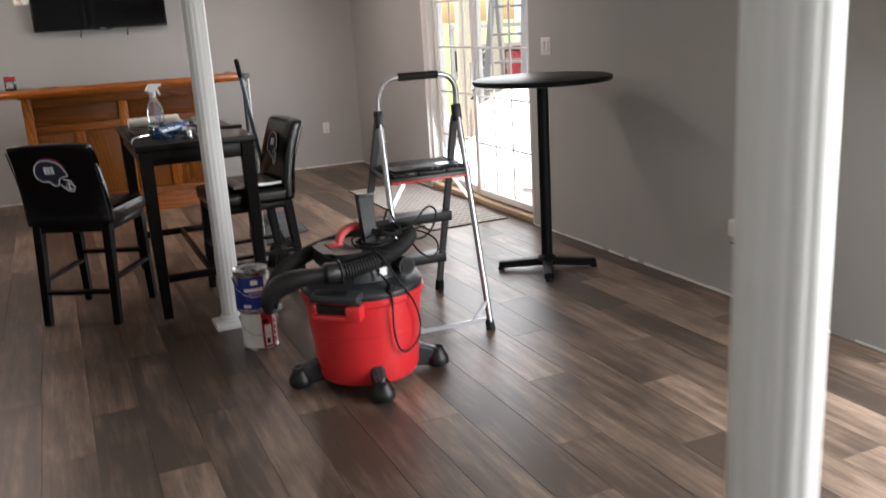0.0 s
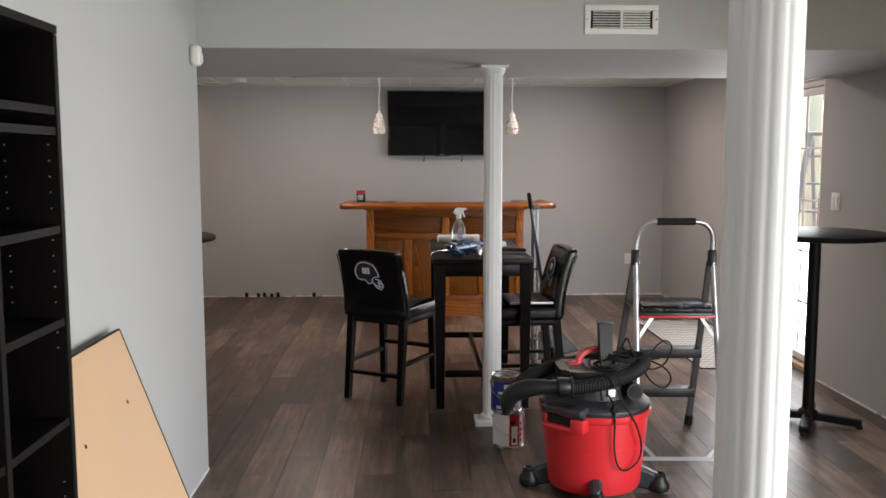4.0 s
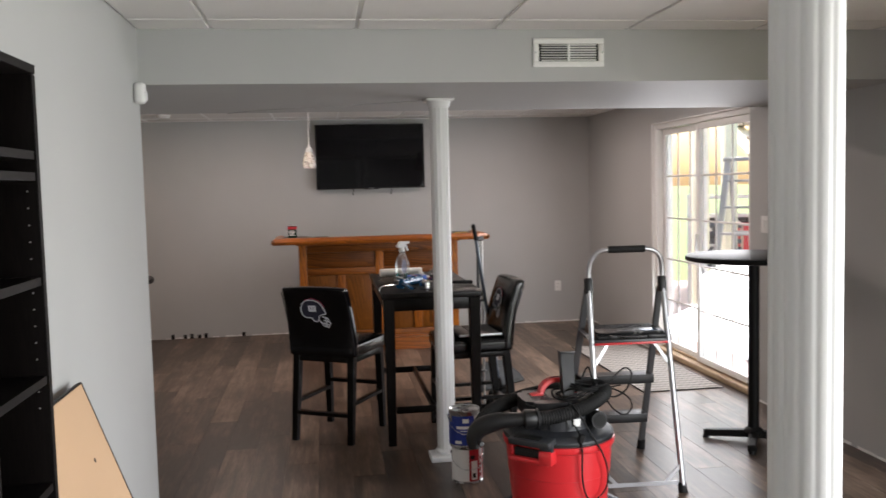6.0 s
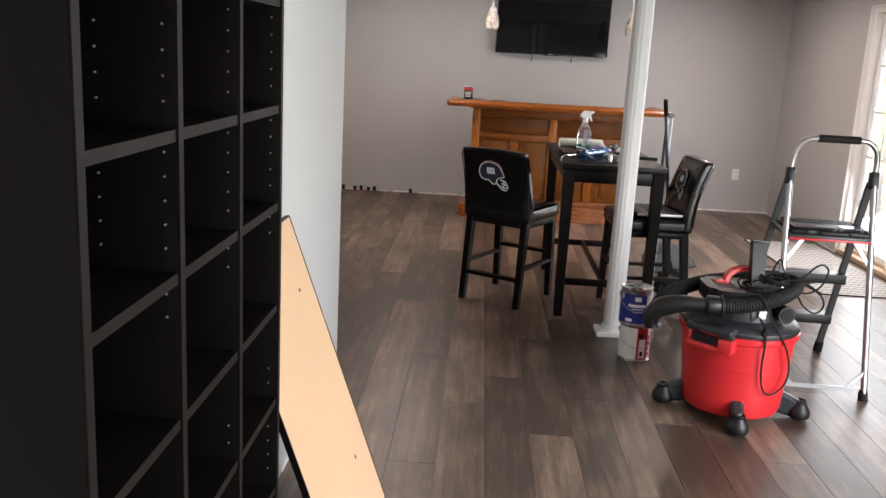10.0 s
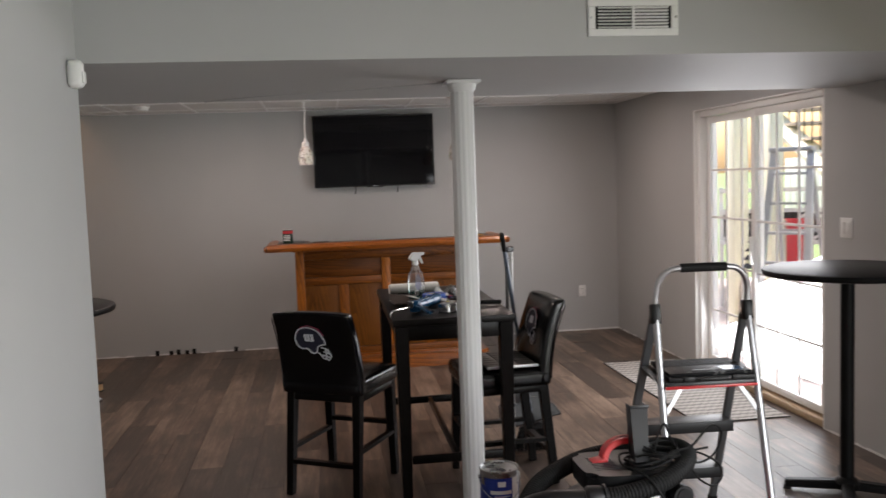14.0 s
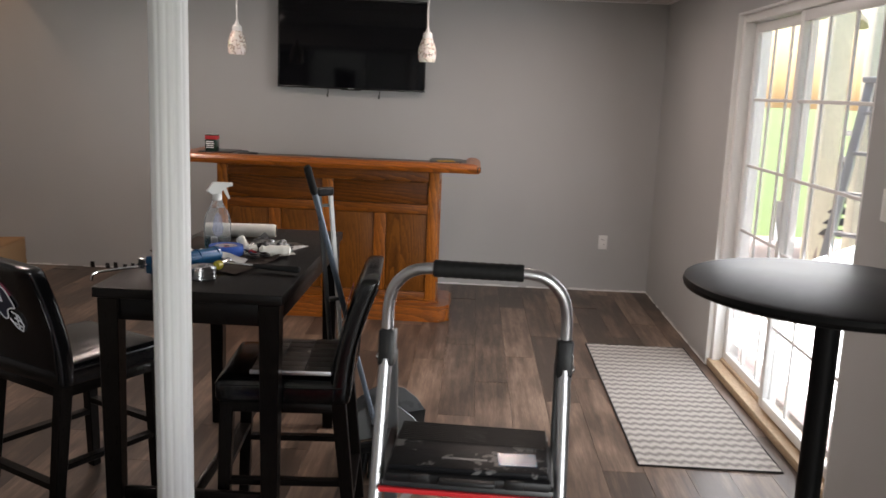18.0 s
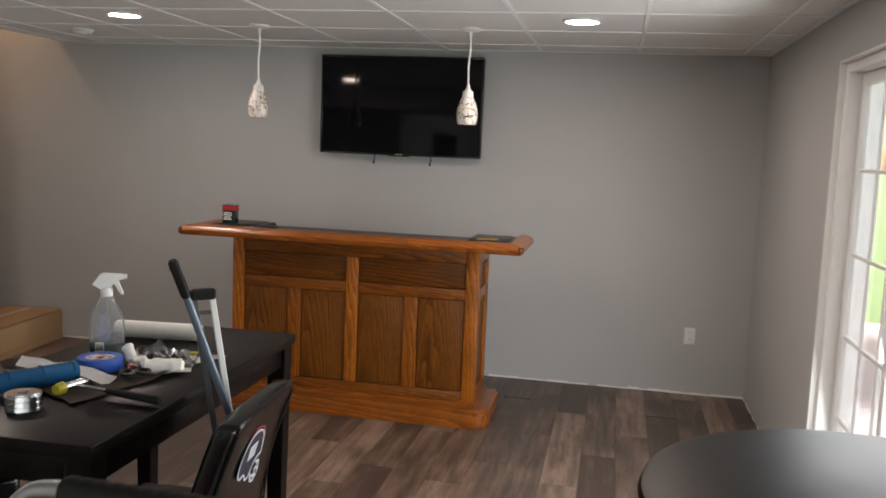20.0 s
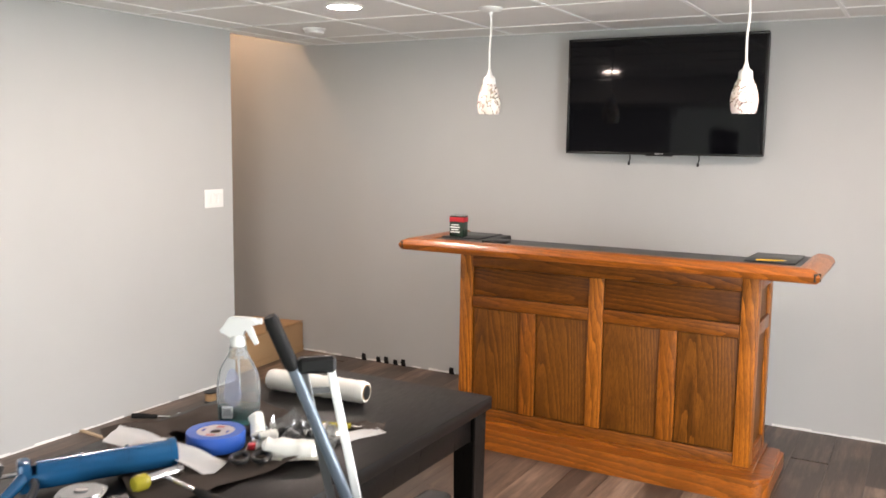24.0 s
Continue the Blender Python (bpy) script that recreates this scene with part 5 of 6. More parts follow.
for a, roll in ((261, 10), (176, -30), (345, 30), (82, 0)):
    m = pose(0, 0, 0, 0, 0, a) @ Matrix.Translation((0.262, 0, 0))
    bm = beam(B(), (-0.075, 0, 0.078), (0.03, 0, 0.046), 0.105, 0.06, 0.014, taper=0.8)
    bm.transform(m)
    foot = part("caster_bracket", bm, SLATEPL, vac)
    bm = lathe(B(), [(0, -0.022), (0.022, -0.022), (0.029, -0.017), (0.029, 0.017), (0.022, 0.022), (0, 0.022)], 24)
    bm.transform(m @ pose(0.042, 0, 0.029, 90, 0, roll))
    part("caster_wheel", bm, RUBBER, foot)
    bm = lathe(B(), [(0.046, 0.014), (0.050, 0.030), (0.046, 0.050), (0.034, 0.066), (0.031, 0.080), (0.024, 0.084), (0.0, 0.081)], 28)
    bm.transform(m @ Matrix.Translation((0.036, 0, 0)))
    part("caster_hood", bm, BLACKPL, foot)
    bm = lathe(B(), [(0.027, 0.081), (0.030, 0.086), (0.026, 0.091), (0.021, 0.088)], 28)
    bm.transform(m @ Matrix.Translation((0.036, 0, 0)))
    part("swivel_ring", bm, BLACKPL, foot)
# the hose lies once round the motor; its smooth wand end hooks down at the side
hose = smoothed([(-0.175, -0.168, 0.524), (-0.07, -0.172, 0.53), (0.065, -0.15, 0.552), (0.17, -0.085, 0.578), (0.225, 0.0, 0.592), (0.215, 0.095, 0.592), (0.13, 0.165, 0.578), (0.03, 0.18, 0.566), (-0.10, 0.165, 0.552), (-0.21, 0.115, 0.535), (-0.31, 0.045, 0.512), (-0.375, -0.03, 0.475), (-0.405, -0.06, 0.435)], 22)
part("hose", tube(B(), hose, 0.031, 14, radii=[0.0335 if k % 2 else 0.0305 for k in range(len(hose))]), RUBBER, vac, "ribbed black suction hose")
wand = smoothed([(-0.412, -0.12, 0.400), (-0.417, -0.122, 0.448), (-0.385, -0.13, 0.492), (-0.31, -0.148, 0.519), (-0.23, -0.162, 0.525), (-0.15, -0.17, 0.526)], 10)
part("wand_bend", tube(B(), wand, 0.032, 18, radii=[0.030 + 0.012 * math.sin(math.pi * min(1, k / 44)) ** 2 for k in range(len(wand))]), BLACKPL, vac, "smooth curved black wand end")
part("hose_cuff", tube(B(), [(-0.205, -0.165, 0.5255), (-0.195, -0.166, 0.526), (-0.15, -0.17, 0.527), (-0.14, -0.17, 0.527)], 0.042, 22, radii=[0.035, 0.043, 0.041, 0.034]), BLACKPL, vac)
part("cuff_ring", tube(B(), [(-0.142, -0.17, 0.5275), (-0.134, -0.1705, 0.528)], 0.044, 22), GREYPL, vac)
part("wand_button", rod(B(), (-0.392, -0.152, 0.425), (-0.390, -0.168, 0.427), 0.012, 0.010, 14), GREYPL, vac)
rr = random.Random(3)
for n in range(7):
    cx, cy, cz, r = 0.06 + 0.012 * n, -0.03 + 0.015 * rr.random(), 0.588 + 0.006 * n, 0.088 - 0.004 * n
    loop = [(cx + (r + rr.uniform(-0.02, 0.02)) * math.cos(a), cy + (r + rr.uniform(-0.02, 0.02)) * 0.75 * math.sin(a), cz + rr.uniform(-0.006, 0.01) + 0.014 * math.sin(a + n)) for a in (math.pi / 4 * k for k in range(8))]
    part("cord_loop", tube(B(), smoothed(loop, 5, True), 0.0042, 6, True), RUBBER, vac)
part("cord", tube(B(), smoothed([(-0.03, -0.11, 0.60), (0.02, -0.185, 0.575), (0.085, -0.222, 0.46), (0.135, -0.235, 0.37), (0.168, -0.205, 0.27), (0.156, -0.205, 0.20), (0.10, -0.225, 0.162), (0.056, -0.242, 0.19), (0.036, -0.252, 0.28), (0.034, -0.262, 0.40), (0.034, -0.235, 0.455), (0.03, -0.16, 0.482)], 8), 0.0042, 6), RUBBER, vac, "black power cord hanging in a loop")
part("cord", tube(B(), smoothed([(0.07, -0.02, 0.60), (0.16, -0.05, 0.625), (0.23, -0.03, 0.632), (0.29, -0.02, 0.685), (0.325, -0.02, 0.697), (0.348, -0.02, 0.665), (0.32, -0.02, 0.595), (0.26, -0.02, 0.565), (0.19, -0.04, 0.60), (0.12, -0.06, 0.61)], 8), 0.0042, 6), RUBBER, vac)
part("cord", tube(B(), smoothed([(0.17, -0.02, 0.615), (0.26, -0.01, 0.60), (0.33, -0.02, 0.56), (0.348, -0.02, 0.51), (0.31, -0.03, 0.48), (0.25, -0.05, 0.515), (0.20, -0.07, 0.575), (0.13, -0.05, 0.612)], 8), 0.0042, 6), RUBBER, vac)
part("cord", tube(B(), smoothed([(0.10, 0.0, 0.60), (0.13, 0.03, 0.66), (0.155, 0.03, 0.70), (0.17, 0.01, 0.65), (0.20, -0.01, 0.61), (0.30, -0.01, 0.615)], 8), 0.0042, 6), RUBBER, vac)
part("plug", box(B(), (0.026, 0.024, 0.045), (0.034, -0.245, 0.445), (20, 10, 15), bevel=0.006), RUBBER, vac)


# ---- paint cans ----
def paint_can(z, body, label, dx=0.0, turn=0, style="blue"):
    c = thing("paint_can", label, "paint can", pose(0.835 + dx, 4.145, z, 0, 0, turn), "stacked paint cans")
    part("tin_body", lathe(B(), [(0.080, 0.003), (0.083, 0.0), (0.083, 0.006), (0.081, 0.008), (0.081, 0.184), (0.083, 0.188), (0.083, 0.193), (0.078, 0.193)], 48), TIN, c)
    lab = part("paper_label", lathe(B(), [(0.0816, 0.012), (0.0818, 0.05), (0.0818, 0.14), (0.0816, 0.165 if style == "blue" else 0.18)], 48), body, c)
    part("can_lid", lathe(B(), [(0.078, 0.192), (0.074, 0.186), (0.066, 0.186), (0.064, 0.19), (0.0, 0.19)], 40), TIN, c)

    def patch(a0, a1, z0, z1, material, r=0.0824, name="print_bar"):
        bm = B()
        n = max(2, int(abs(a1 - a0) / 8))
        rows = [[bm.verts.new((k * math.cos(a), k * math.sin(a), z)) for k, z in ((r, z0), (r, z1), (r - 0.0004, z1), (r - 0.0004, z0))] for a in (math.radians(a0 + (a1 - a0) * i / n) for i in range(n + 1))]
        for u, w in zip(rows, rows[1:]):
            for j in range(4):
                bm.faces.new((u[j], u[(j + 1) % 4], w[(j + 1) % 4], w[j]))
        part(name, bm, material, lab)
    if style == "blue":
        patch(232, 296, 0.098, 0.113, LABELWHITE)
        patch(255, 278, 0.13, 0.152, LABELWHITE)
        patch(245, 290, 0.086, 0.09, LABELWHITE)
        patch(250, 285, 0.07, 0.073, LABELWHITE)
        patch(225, 250, 0.02, 0.036, LABELWHITE)
        patch(300, 330, 0.015, 0.165, LABELWHITE)
        for a in (205, 335):
            patch(a - 12, a + 6, 0.13, 0.175, TIN, 0.0828, "drip")
    else:
        patch(268, 310, 0.012, 0.18, CANRED)
        patch(330, 420, 0.012, 0.18, CANRED)
        patch(276, 300, 0.02, 0.12, LABELWHITE, 0.0828)
        patch(281, 292, 0.03, 0.055, BLACKPL, 0.0831)
        patch(272, 290, 0.13, 0.15, BLACKPL, 0.0829)
        for k in range(4):
            patch(312, 322, 0.03 + k * 0.03, 0.05 + k * 0.03, CANRED, 0.0826)
    for s in (-1, 1):
        part("bail_ear", rod(B(), (s * 0.08, 0, 0.155), (s * 0.089, 0, 0.155), 0.009), TIN, c)
    hang = [(-0.088, 0, 0.155), (-0.08, -0.045, 0.115), (-0.045, -0.083, 0.085), (0, -0.092, 0.078), (0.045, -0.083, 0.085), (0.08, -0.045, 0.115), (0.088, 0, 0.155)]
    part("bail_wire", tube(B(), smoothed(hang, 5), 0.0018, 6), TIN, c)
    return c


paint_can(0.0, LABELWHITE, "paint can with a red and white label on the floor", 0, 0, "red")
paint_can(0.1935, CANBLUE, "blue-labelled paint can stacked on another can", -0.012, 0, "blue")

# ---- tall media shelf ----
shelf = thing("media_shelf", "empty black-brown media shelf with three columns of cells", "shelf")
SX0, SX1, SY = XN + 0.004, -0.485, (0.684, 1.008, 1.332, 1.656)
for n, y in enumerate(SY):
    p = part("upright", box(B(), (SX1 - SX0 - 0.003, 0.02, 1.80 if 0 < n < 3 else 1.815), ((SX0 + SX1) / 2, y + 0.01, 0.91), bevel=0.001), SHELFWOOD, shelf)
    part("edge_band", box(B(), (0.002, 0.02, 1.812), (SX1, y + 0.01, 0.908)), SHELFEDGE, p)
    if n:
        bm = B()
        rows = [(1.421, 5, 2), (1.202, 5, 2), (1.094, 2, 1)] + [(0.733, 2, 1)] * (n > 1) + [(0.514, 4, 1)] * (n > 2)
        for z0, count, deep in rows:
            for k in range(count):
                for xx in (SX1 - 0.021, SX1 - 0.12)[:deep]:
                    rod(bm, (xx, y - 0.003, z0 + k * 0.0363), (xx, y + 0.001, z0 + k * 0.0363), 0.0019, seg=6)
        part("pin_sleeves", bm, PINS, p, "rows of small metal pin sleeves")
        p.children[-1]["kind"] = "stuff"
part("back_panel", box(B(), (0.004, SY[3] - SY[0], 1.80), (SX0 + 0.003, (SY[0] + SY[3]) / 2 + 0.01, 0.91)), SHELFWOOD, shelf)
top = part("top_board", box(B(), (SX1 - SX0, SY[3] - SY[0] + 0.024, 0.02), ((SX0 + SX1) / 2, (SY[0] + SY[3]) / 2 + 0.01, 1.827), bevel=0.001), SHELFWOOD, shelf)
part("edge_band", box(B(), (0.002, SY[3] - SY[0] + 0.022, 0.018), (SX1 + 0.0005, (SY[0] + SY[3]) / 2 + 0.01, 1.827)), SHELFEDGE, top)
for z in (1.643, 1.597, 1.372, 1.156, 0.918, 0.688, 0.458, 0.228, 0.06):
    for a, b in zip(SY, SY[1:]):
        p = part("shelf_board", box(B(), (SX1 - SX0 - 0.01, b - a - 0.021, 0.018), ((SX0 + SX1) / 2, (a + b) / 2 + 0.01, z)), SHELFWOOD, shelf)
        part("edge_band", box(B(), (0.002, b - a - 0.021, 0.018), (SX1 - 0.004, (a + b) / 2 + 0.01, z)), SHELFEDGE, p)

# ---- board leaning on the wall ----
lean = thing("leaning_board", "tan fibreboard panel with dark edges leaning on the wall", "board", pose(-0.300, 0, 0, 0, -19.8, 0))
part("panel", box(B(), (0.014, 0.69, 1.025), (-0.002, 2.135, 0.5175)), FIBRE, lean)
for y in (1.787, 2.483):
    part("edge_band", box(B(), (0.017, 0.006, 1.03), (-0.002, y, 0.5175)), SHELFWOOD, lean)
part("edge_band", box(B(), (0.017, 0.69, 0.006), (-0.002, 2.135, 1.033)), SHELFWOOD, lean)
part("edge_band", box(B(), (0.017, 0.69, 0.005), (-0.002, 2.135, 0.0025)), SHELFWOOD, lean)
for y, z in ((1.95, 0.8), (2.32, 0.82), (2.30, 0.25)):
    part("cam_hole", rod(B(), (0.0052, y, z), (0.0058, y, z), 0.007), SHELFEDGE, lean)
lean2 = thing("leaning_board", "dark shelf board leaning behind the tan panel", "board", pose(-0.345, 0, 0, 0, -18.2, 0))
part("panel", box(B(), (0.016, 0.60, 0.99), (-0.002, 2.165, 0.498), bevel=0.001), SHELFWOOD, lean2)


# ---- tools and clutter on the counter table ----
TZ = AZ + 0.0005
cloth = thing("work_cloth", "crumpled brown-grey cloth spread on the table", "cloth", pose(0.038, -0.026, TZ))
bm = B()
n = 34
rr = random.Random(8)
corners = [Vector(c) for c in ((0.425, 5.262), (0.462, 5.735), (0.905, 5.475), (0.80, 5.045))]
grid = []
for i in range(n + 1):
    line = []
    for j in range(n + 1):
        u, v = i / n, j / n
        q = corners[0].lerp(corners[3], u).lerp(corners[1].lerp(corners[2], u), v)
        k = noise.noise(Vector((u * 3, v * 3, 3)))
        fine = noise.noise(Vector((u * 9, v * 9, 7)))
        rim = max(abs(u - 0.5), abs(v - 0.5)) * 2
        z = 0.003 + 0.010 * max(0, k) + 0.004 * max(0, fine) + (0.020 * max(0, k + 0.25) * max(0, rim - 0.82) / 0.18)
        if i < 2 and j < 8:
            z += 0.026 * (1 - i / 2) * (1 - j / 8)
        line.append(bm.verts.new((q.x + 0.012 * noise.noise(Vector((v * 5, 1, u))), q.y + 0.016 * noise.noise(Vector((u * 5, 5, v))), z)))
    grid.append(line)
for i in range(n):
    for j in range(n):
        bm.faces.new((grid[i][j], grid[i + 1][j], grid[i + 1][j + 1], grid[i][j + 1]))
bmesh.ops.solidify(bm, geom=bm.faces[:], thickness=0.0015)
part("fabric", bm, CLOTH, cloth)

spray = thing("spray_bottle", "clear spray bottle of teal cleaner with a white trigger", "spray bottle", pose(0.638, 5.498, TZ + 0.006, 0, 0, 25) @ Matrix.Scale(0.965, 4))
outer = [(0, 0.0), (0.040, 0.0), (0.0455, 0.006), (0.047, 0.04), (0.0485, 0.085), (0.0475, 0.108), (0.0435, 0.13), (0.035, 0.152), (0.025, 0.170), (0.0185, 0.186), (0.0165, 0.205)]
flat = lambda bm: bm.transform(Matrix.Diagonal((1.14, 0.72, 1, 1)))
bm = lathe(B(), outer, 40)
flat(bm)
bottle = part("bottle", bm, CLEARPET, spray)
bm = lathe(B(), [(0, 0.003), (0.0378, 0.003), (0.0432, 0.008), (0.0452, 0.044), (0, 0.044)], 36)
flat(bm)
part("liquid", bm, LIQUID, spray, "teal liquid in the bottom")
part("dip_tube", tube(B(), [(0.0, 0, 0.01), (0.003, 0, 0.1), (0.0, 0, 0.2)], 0.0028, 6), MILKY, spray)
for k in range(3):
    bm = lathe(B(), [(0.0245 - 0.0035 * k, 0.166 + 0.011 * k), (0.0265 - 0.0035 * k, 0.170 + 0.011 * k), (0.0235 - 0.0035 * k, 0.174 + 0.011 * k)], 28)
    flat(bm)
    part("grip_ring", bm, MILKY, bottle)
film = part("front_label", slab(B(), [(0.021 * math.cos(a) * (1.15 if math.sin(a) < 0 else 0.9), 0.05 * math.sin(a)) for a in (math.pi / 12 * k for k in range(24))], 0, 0.0006), FILM, spray, "faded printed film label")
film.matrix_local = pose(-0.004, -0.0352, 0.098, 90, 0, 0)
part("barcode", box(B(), (0.026, 0.001, 0.030), (-0.018, -0.0352, 0.036)), LABELWHITE, spray)
for k in range(6):
    part("barcode_line", box(B(), (0.0018, 0.0006, 0.022), (-0.027 + k * 0.0036, -0.0361, 0.036)), GREYPL, spray)
part("collar", lathe(B(), [(0.0175, 0.196), (0.0195, 0.2), (0.019, 0.218), (0.015, 0.224)], 24), TRIGGER, spray)


def cutout(points, t, bevel):
    """A flat shape in the x-z plane, t thick across y."""
    bm = slab(B(), points, -t / 2, t / 2, bevel)
    bm.transform(pose(0, 0, 0, 90, 0, 0))
    return bm


part("spray_head", cutout([(-0.044, 0.236), (-0.034, 0.247), (-0.022, 0.266), (-0.012, 0.271), (0.046, 0.268), (0.052, 0.262), (0.052, 0.252), (0.022, 0.246), (0.014, 0.234), (0.015, 0.212), (-0.014, 0.212), (-0.018, 0.225), (-0.040, 0.228)], 0.024, 0.004), TRIGGER, spray)
part("nozzle", rod(B(), (0.050, 0, 0.260), (0.061, 0, 0.260), 0.0085, 0.0078, 14), TRIGGER, spray)
part("trigger", cutout([(0.018, 0.247), (0.034, 0.25), (0.042, 0.228), (0.052, 0.203), (0.044, 0.200), (0.033, 0.218), (0.026, 0.232)], 0.013, 0.002), TRIGGER, spray)

tape = thing("tape_roll", "roll of blue masking tape lying flat on the table", "tape roll", pose(0.719, 5.336, TZ + 0.012))
part("tape", lathe(B(), [(0.042, 0), (0.063, 0), (0.064, 0.002), (0.064, 0.034), (0.063, 0.036), (0.042, 0.036), (0.042, 0)], 48), TAPEBLUE, tape)
part("core", lathe(B(), [(0.038, 0.0), (0.0418, 0.0), (0.0418, 0.031), (0.038, 0.031), (0.038, 0)], 40), CARD, tape)
part("core_print", lathe(B(), [(0.012, 0.0335), (0.0415, 0.0345), (0.0415, 0.032), (0.012, 0.031), (0.012, 0.0335)], 40), mat("printed_tape_label", (0.42, 0.37, 0.38), 0.5, var=0.35, scale=45, bump=0.02), tape, "faded printed paper label")
for a, w in ((20, 0.016), (110, 0.012), (200, 0.02), (290, 0.011)):
    bm = box(B(), (w, 0.006, 0.0008), (0, 0.028, 0.0346))
    bm.transform(Matrix.Rotation(radians(a), 4, "Z"))
    part("print_bar", bm, CANRED if a in (20, 200) else CANBLUE, tape)

puck = thing("tape_measure", "round chrome tape measure on the dark tabletop", "tape measure", pose(0.743, 4.968, TZ, 0, 0, 36))
shape = [(0.0435 * math.copysign(abs(math.cos(a)) ** 0.62, math.cos(a)), 0.0415 * math.copysign(abs(math.sin(a)) ** 0.62, math.sin(a))) for a in (math.pi / 20 * k for k in range(40))]
for k, (z0, z1, g) in enumerate(((0.003, 0.0135, 1.0), (0.0135, 0.0165, 0.955), (0.0165, 0.027, 1.0), (0.027, 0.030, 0.955), (0.030, 0.041, 1.0))):
    part("shell_band" if g == 1 else "shell_groove", slab(B(), [(x * g, y * g) for x, y in shape], z0, z1, 0.002 if g == 1 else 0), CHROME, puck)
part("base", slab(B(), [(x * 0.93, y * 0.93) for x, y in shape], 0.0, 0.0035), BLACKPL, puck)
part("top_plate", slab(B(), [(x * 0.86, y * 0.86) for x, y in shape], 0.0405, 0.045, 0.003), CHROME, puck)
part("emblem", slab(B(), [(0.013 * math.cos(a), 0.009 * math.sin(a)) for a in (math.pi / 10 * k for k in range(20))], 0.0445, 0.0475, 0.001), STEELGREY, puck)

gun = thing("caulking_gun", "blue metal caulking gun lying on the table", "caulking gun", pose(0.58, 4.981, TZ + 0.004, 0, 0, 60))
bm = B()
ang = [math.radians(180 + 220 * k / 16 - 20) for k in range(17)]
outer = [[bm.verts.new((x, r * math.cos(a), 0.031 + r * math.sin(a))) for a in ang] for x, r in ((0.0, 0.029), (0.27, 0.029), (0.27, 0.027), (0.0, 0.027))]
for u, w in zip(outer, outer[1:] + outer[:1]):
    for a in range(16):
        bm.faces.new((u[a], u[a + 1], w[a + 1], w[a]))
part("cradle", bm, BLUE, gun)
part("cartridge", rod(B(), (0.01, 0, 0.033), (0.262, 0, 0.033), 0.0255, seg=28), BLUE, gun)
part("front_cap", rod(B(), (0.262, 0, 0.032), (0.275, 0, 0.032), 0.03, seg=24), BLUE, gun)
part("rear_cap", rod(B(), (-0.014, 0, 0.032), (0.0, 0, 0.032), 0.031, seg=24), BLUE, gun)
part("plunger_rod", tube(B(), smoothed([(0.0, 0, 0.036), (-0.1, 0.006, 0.037), (-0.185, 0.02, 0.038), (-0.215, 0.03, 0.034), (-0.222, 0.036, 0.022), (-0.222, 0.038, 0.010)], 6), 0.0042, 10), CHROME, gun)
part("yoke", box(B(), (0.022, 0.05, 0.06), (-0.012, 0, 0.033), bevel=0.006), BLUE, gun)
part("handle", tube(B(), smoothed([(-0.012, -0.012, 0.035), (-0.03, -0.045, 0.030), (-0.06, -0.085, 0.018), (-0.075, -0.115, 0.013)], 5), 0.012, 12, radii=[0.013 - 0.0003 * k for k in range(16)]), BLUE, gun)
part("trigger", tube(B(), smoothed([(0.0, -0.018, 0.03), (0.002, -0.05, 0.024), (-0.012, -0.085, 0.014), (-0.018, -0.11, 0.011)], 5), 0.008, 10), GREYPL, gun)
part("release_tab", box(B(), (0.008, 0.026, 0.034), (-0.055, 0.003, 0.046), (0, 20, 10), bevel=0.003), GREYPL, gun)
part("tab_pin", rod(B(), (-0.055, -0.012, 0.06), (-0.055, 0.018, 0.06), 0.004), CHROME, gun)
for x in (0.09, 0.18):
    part("barrel_band", tube(B(), [(x - 0.0015, 0, 0.032), (x + 0.0015, 0, 0.032)], 0.0297, 28), BLUE, gun)


def crumple(bm, sx, sy, sz, seed, n=14):
    g = []
    for i in range(n + 1):
        line = []
        for j in range(n + 1):
            u, v = i / n - 0.5, j / n - 0.5
            k = noise.noise(Vector((u * 6 + seed, v * 6, seed * 1.7)))
            k2 = noise.noise(Vector((u * 14, v * 14 + seed, 2)))
            dome = max(0, 1 - (u * u + v * v) * 4)
            line.append(bm.verts.new(((u + 0.06 * k2) * sx, (v + 0.06 * k) * sy, 0.002 + sz * max(0, 0.45 * dome + 0.55 * k + 0.2 * k2))))
        g.append(line)
    for i in range(n):
        for j in range(n):
            bm.faces.new((g[i][j], g[i + 1][j], g[i + 1][j + 1], g[i][j + 1]))
    bmesh.ops.solidify(bm, geom=bm.faces[:], thickness=0.001)
    return bm




def sheet(sx, sy, wave, seed, lift=0.0, n=12):
    """A limp sheet that lies in gentle folds."""
    bm, g = B(), []
    for i in range(n + 1):
        line = []
        for j in range(n + 1):
            u, v = i / n - 0.5, j / n - 0.5
            k = noise.noise(Vector((u * 2.2 + seed, v * 2.2, seed)))
            line.append(bm.verts.new((u * sx * (1 + 0.12 * k), v * sy * (1 - 0.1 * k), 0.002 + wave * max(0, 0.5 + k) + lift * max(0, u) ** 2 * 4)))
        g.append(line)
    for i in range(n):
        for j in range(n):
            bm.faces.new((g[i][j], g[i + 1][j], g[i + 1][j + 1], g[i][j + 1]))
    bmesh.ops.solidify(bm, geom=bm.faces[:], thickness=0.0012)
    return bm


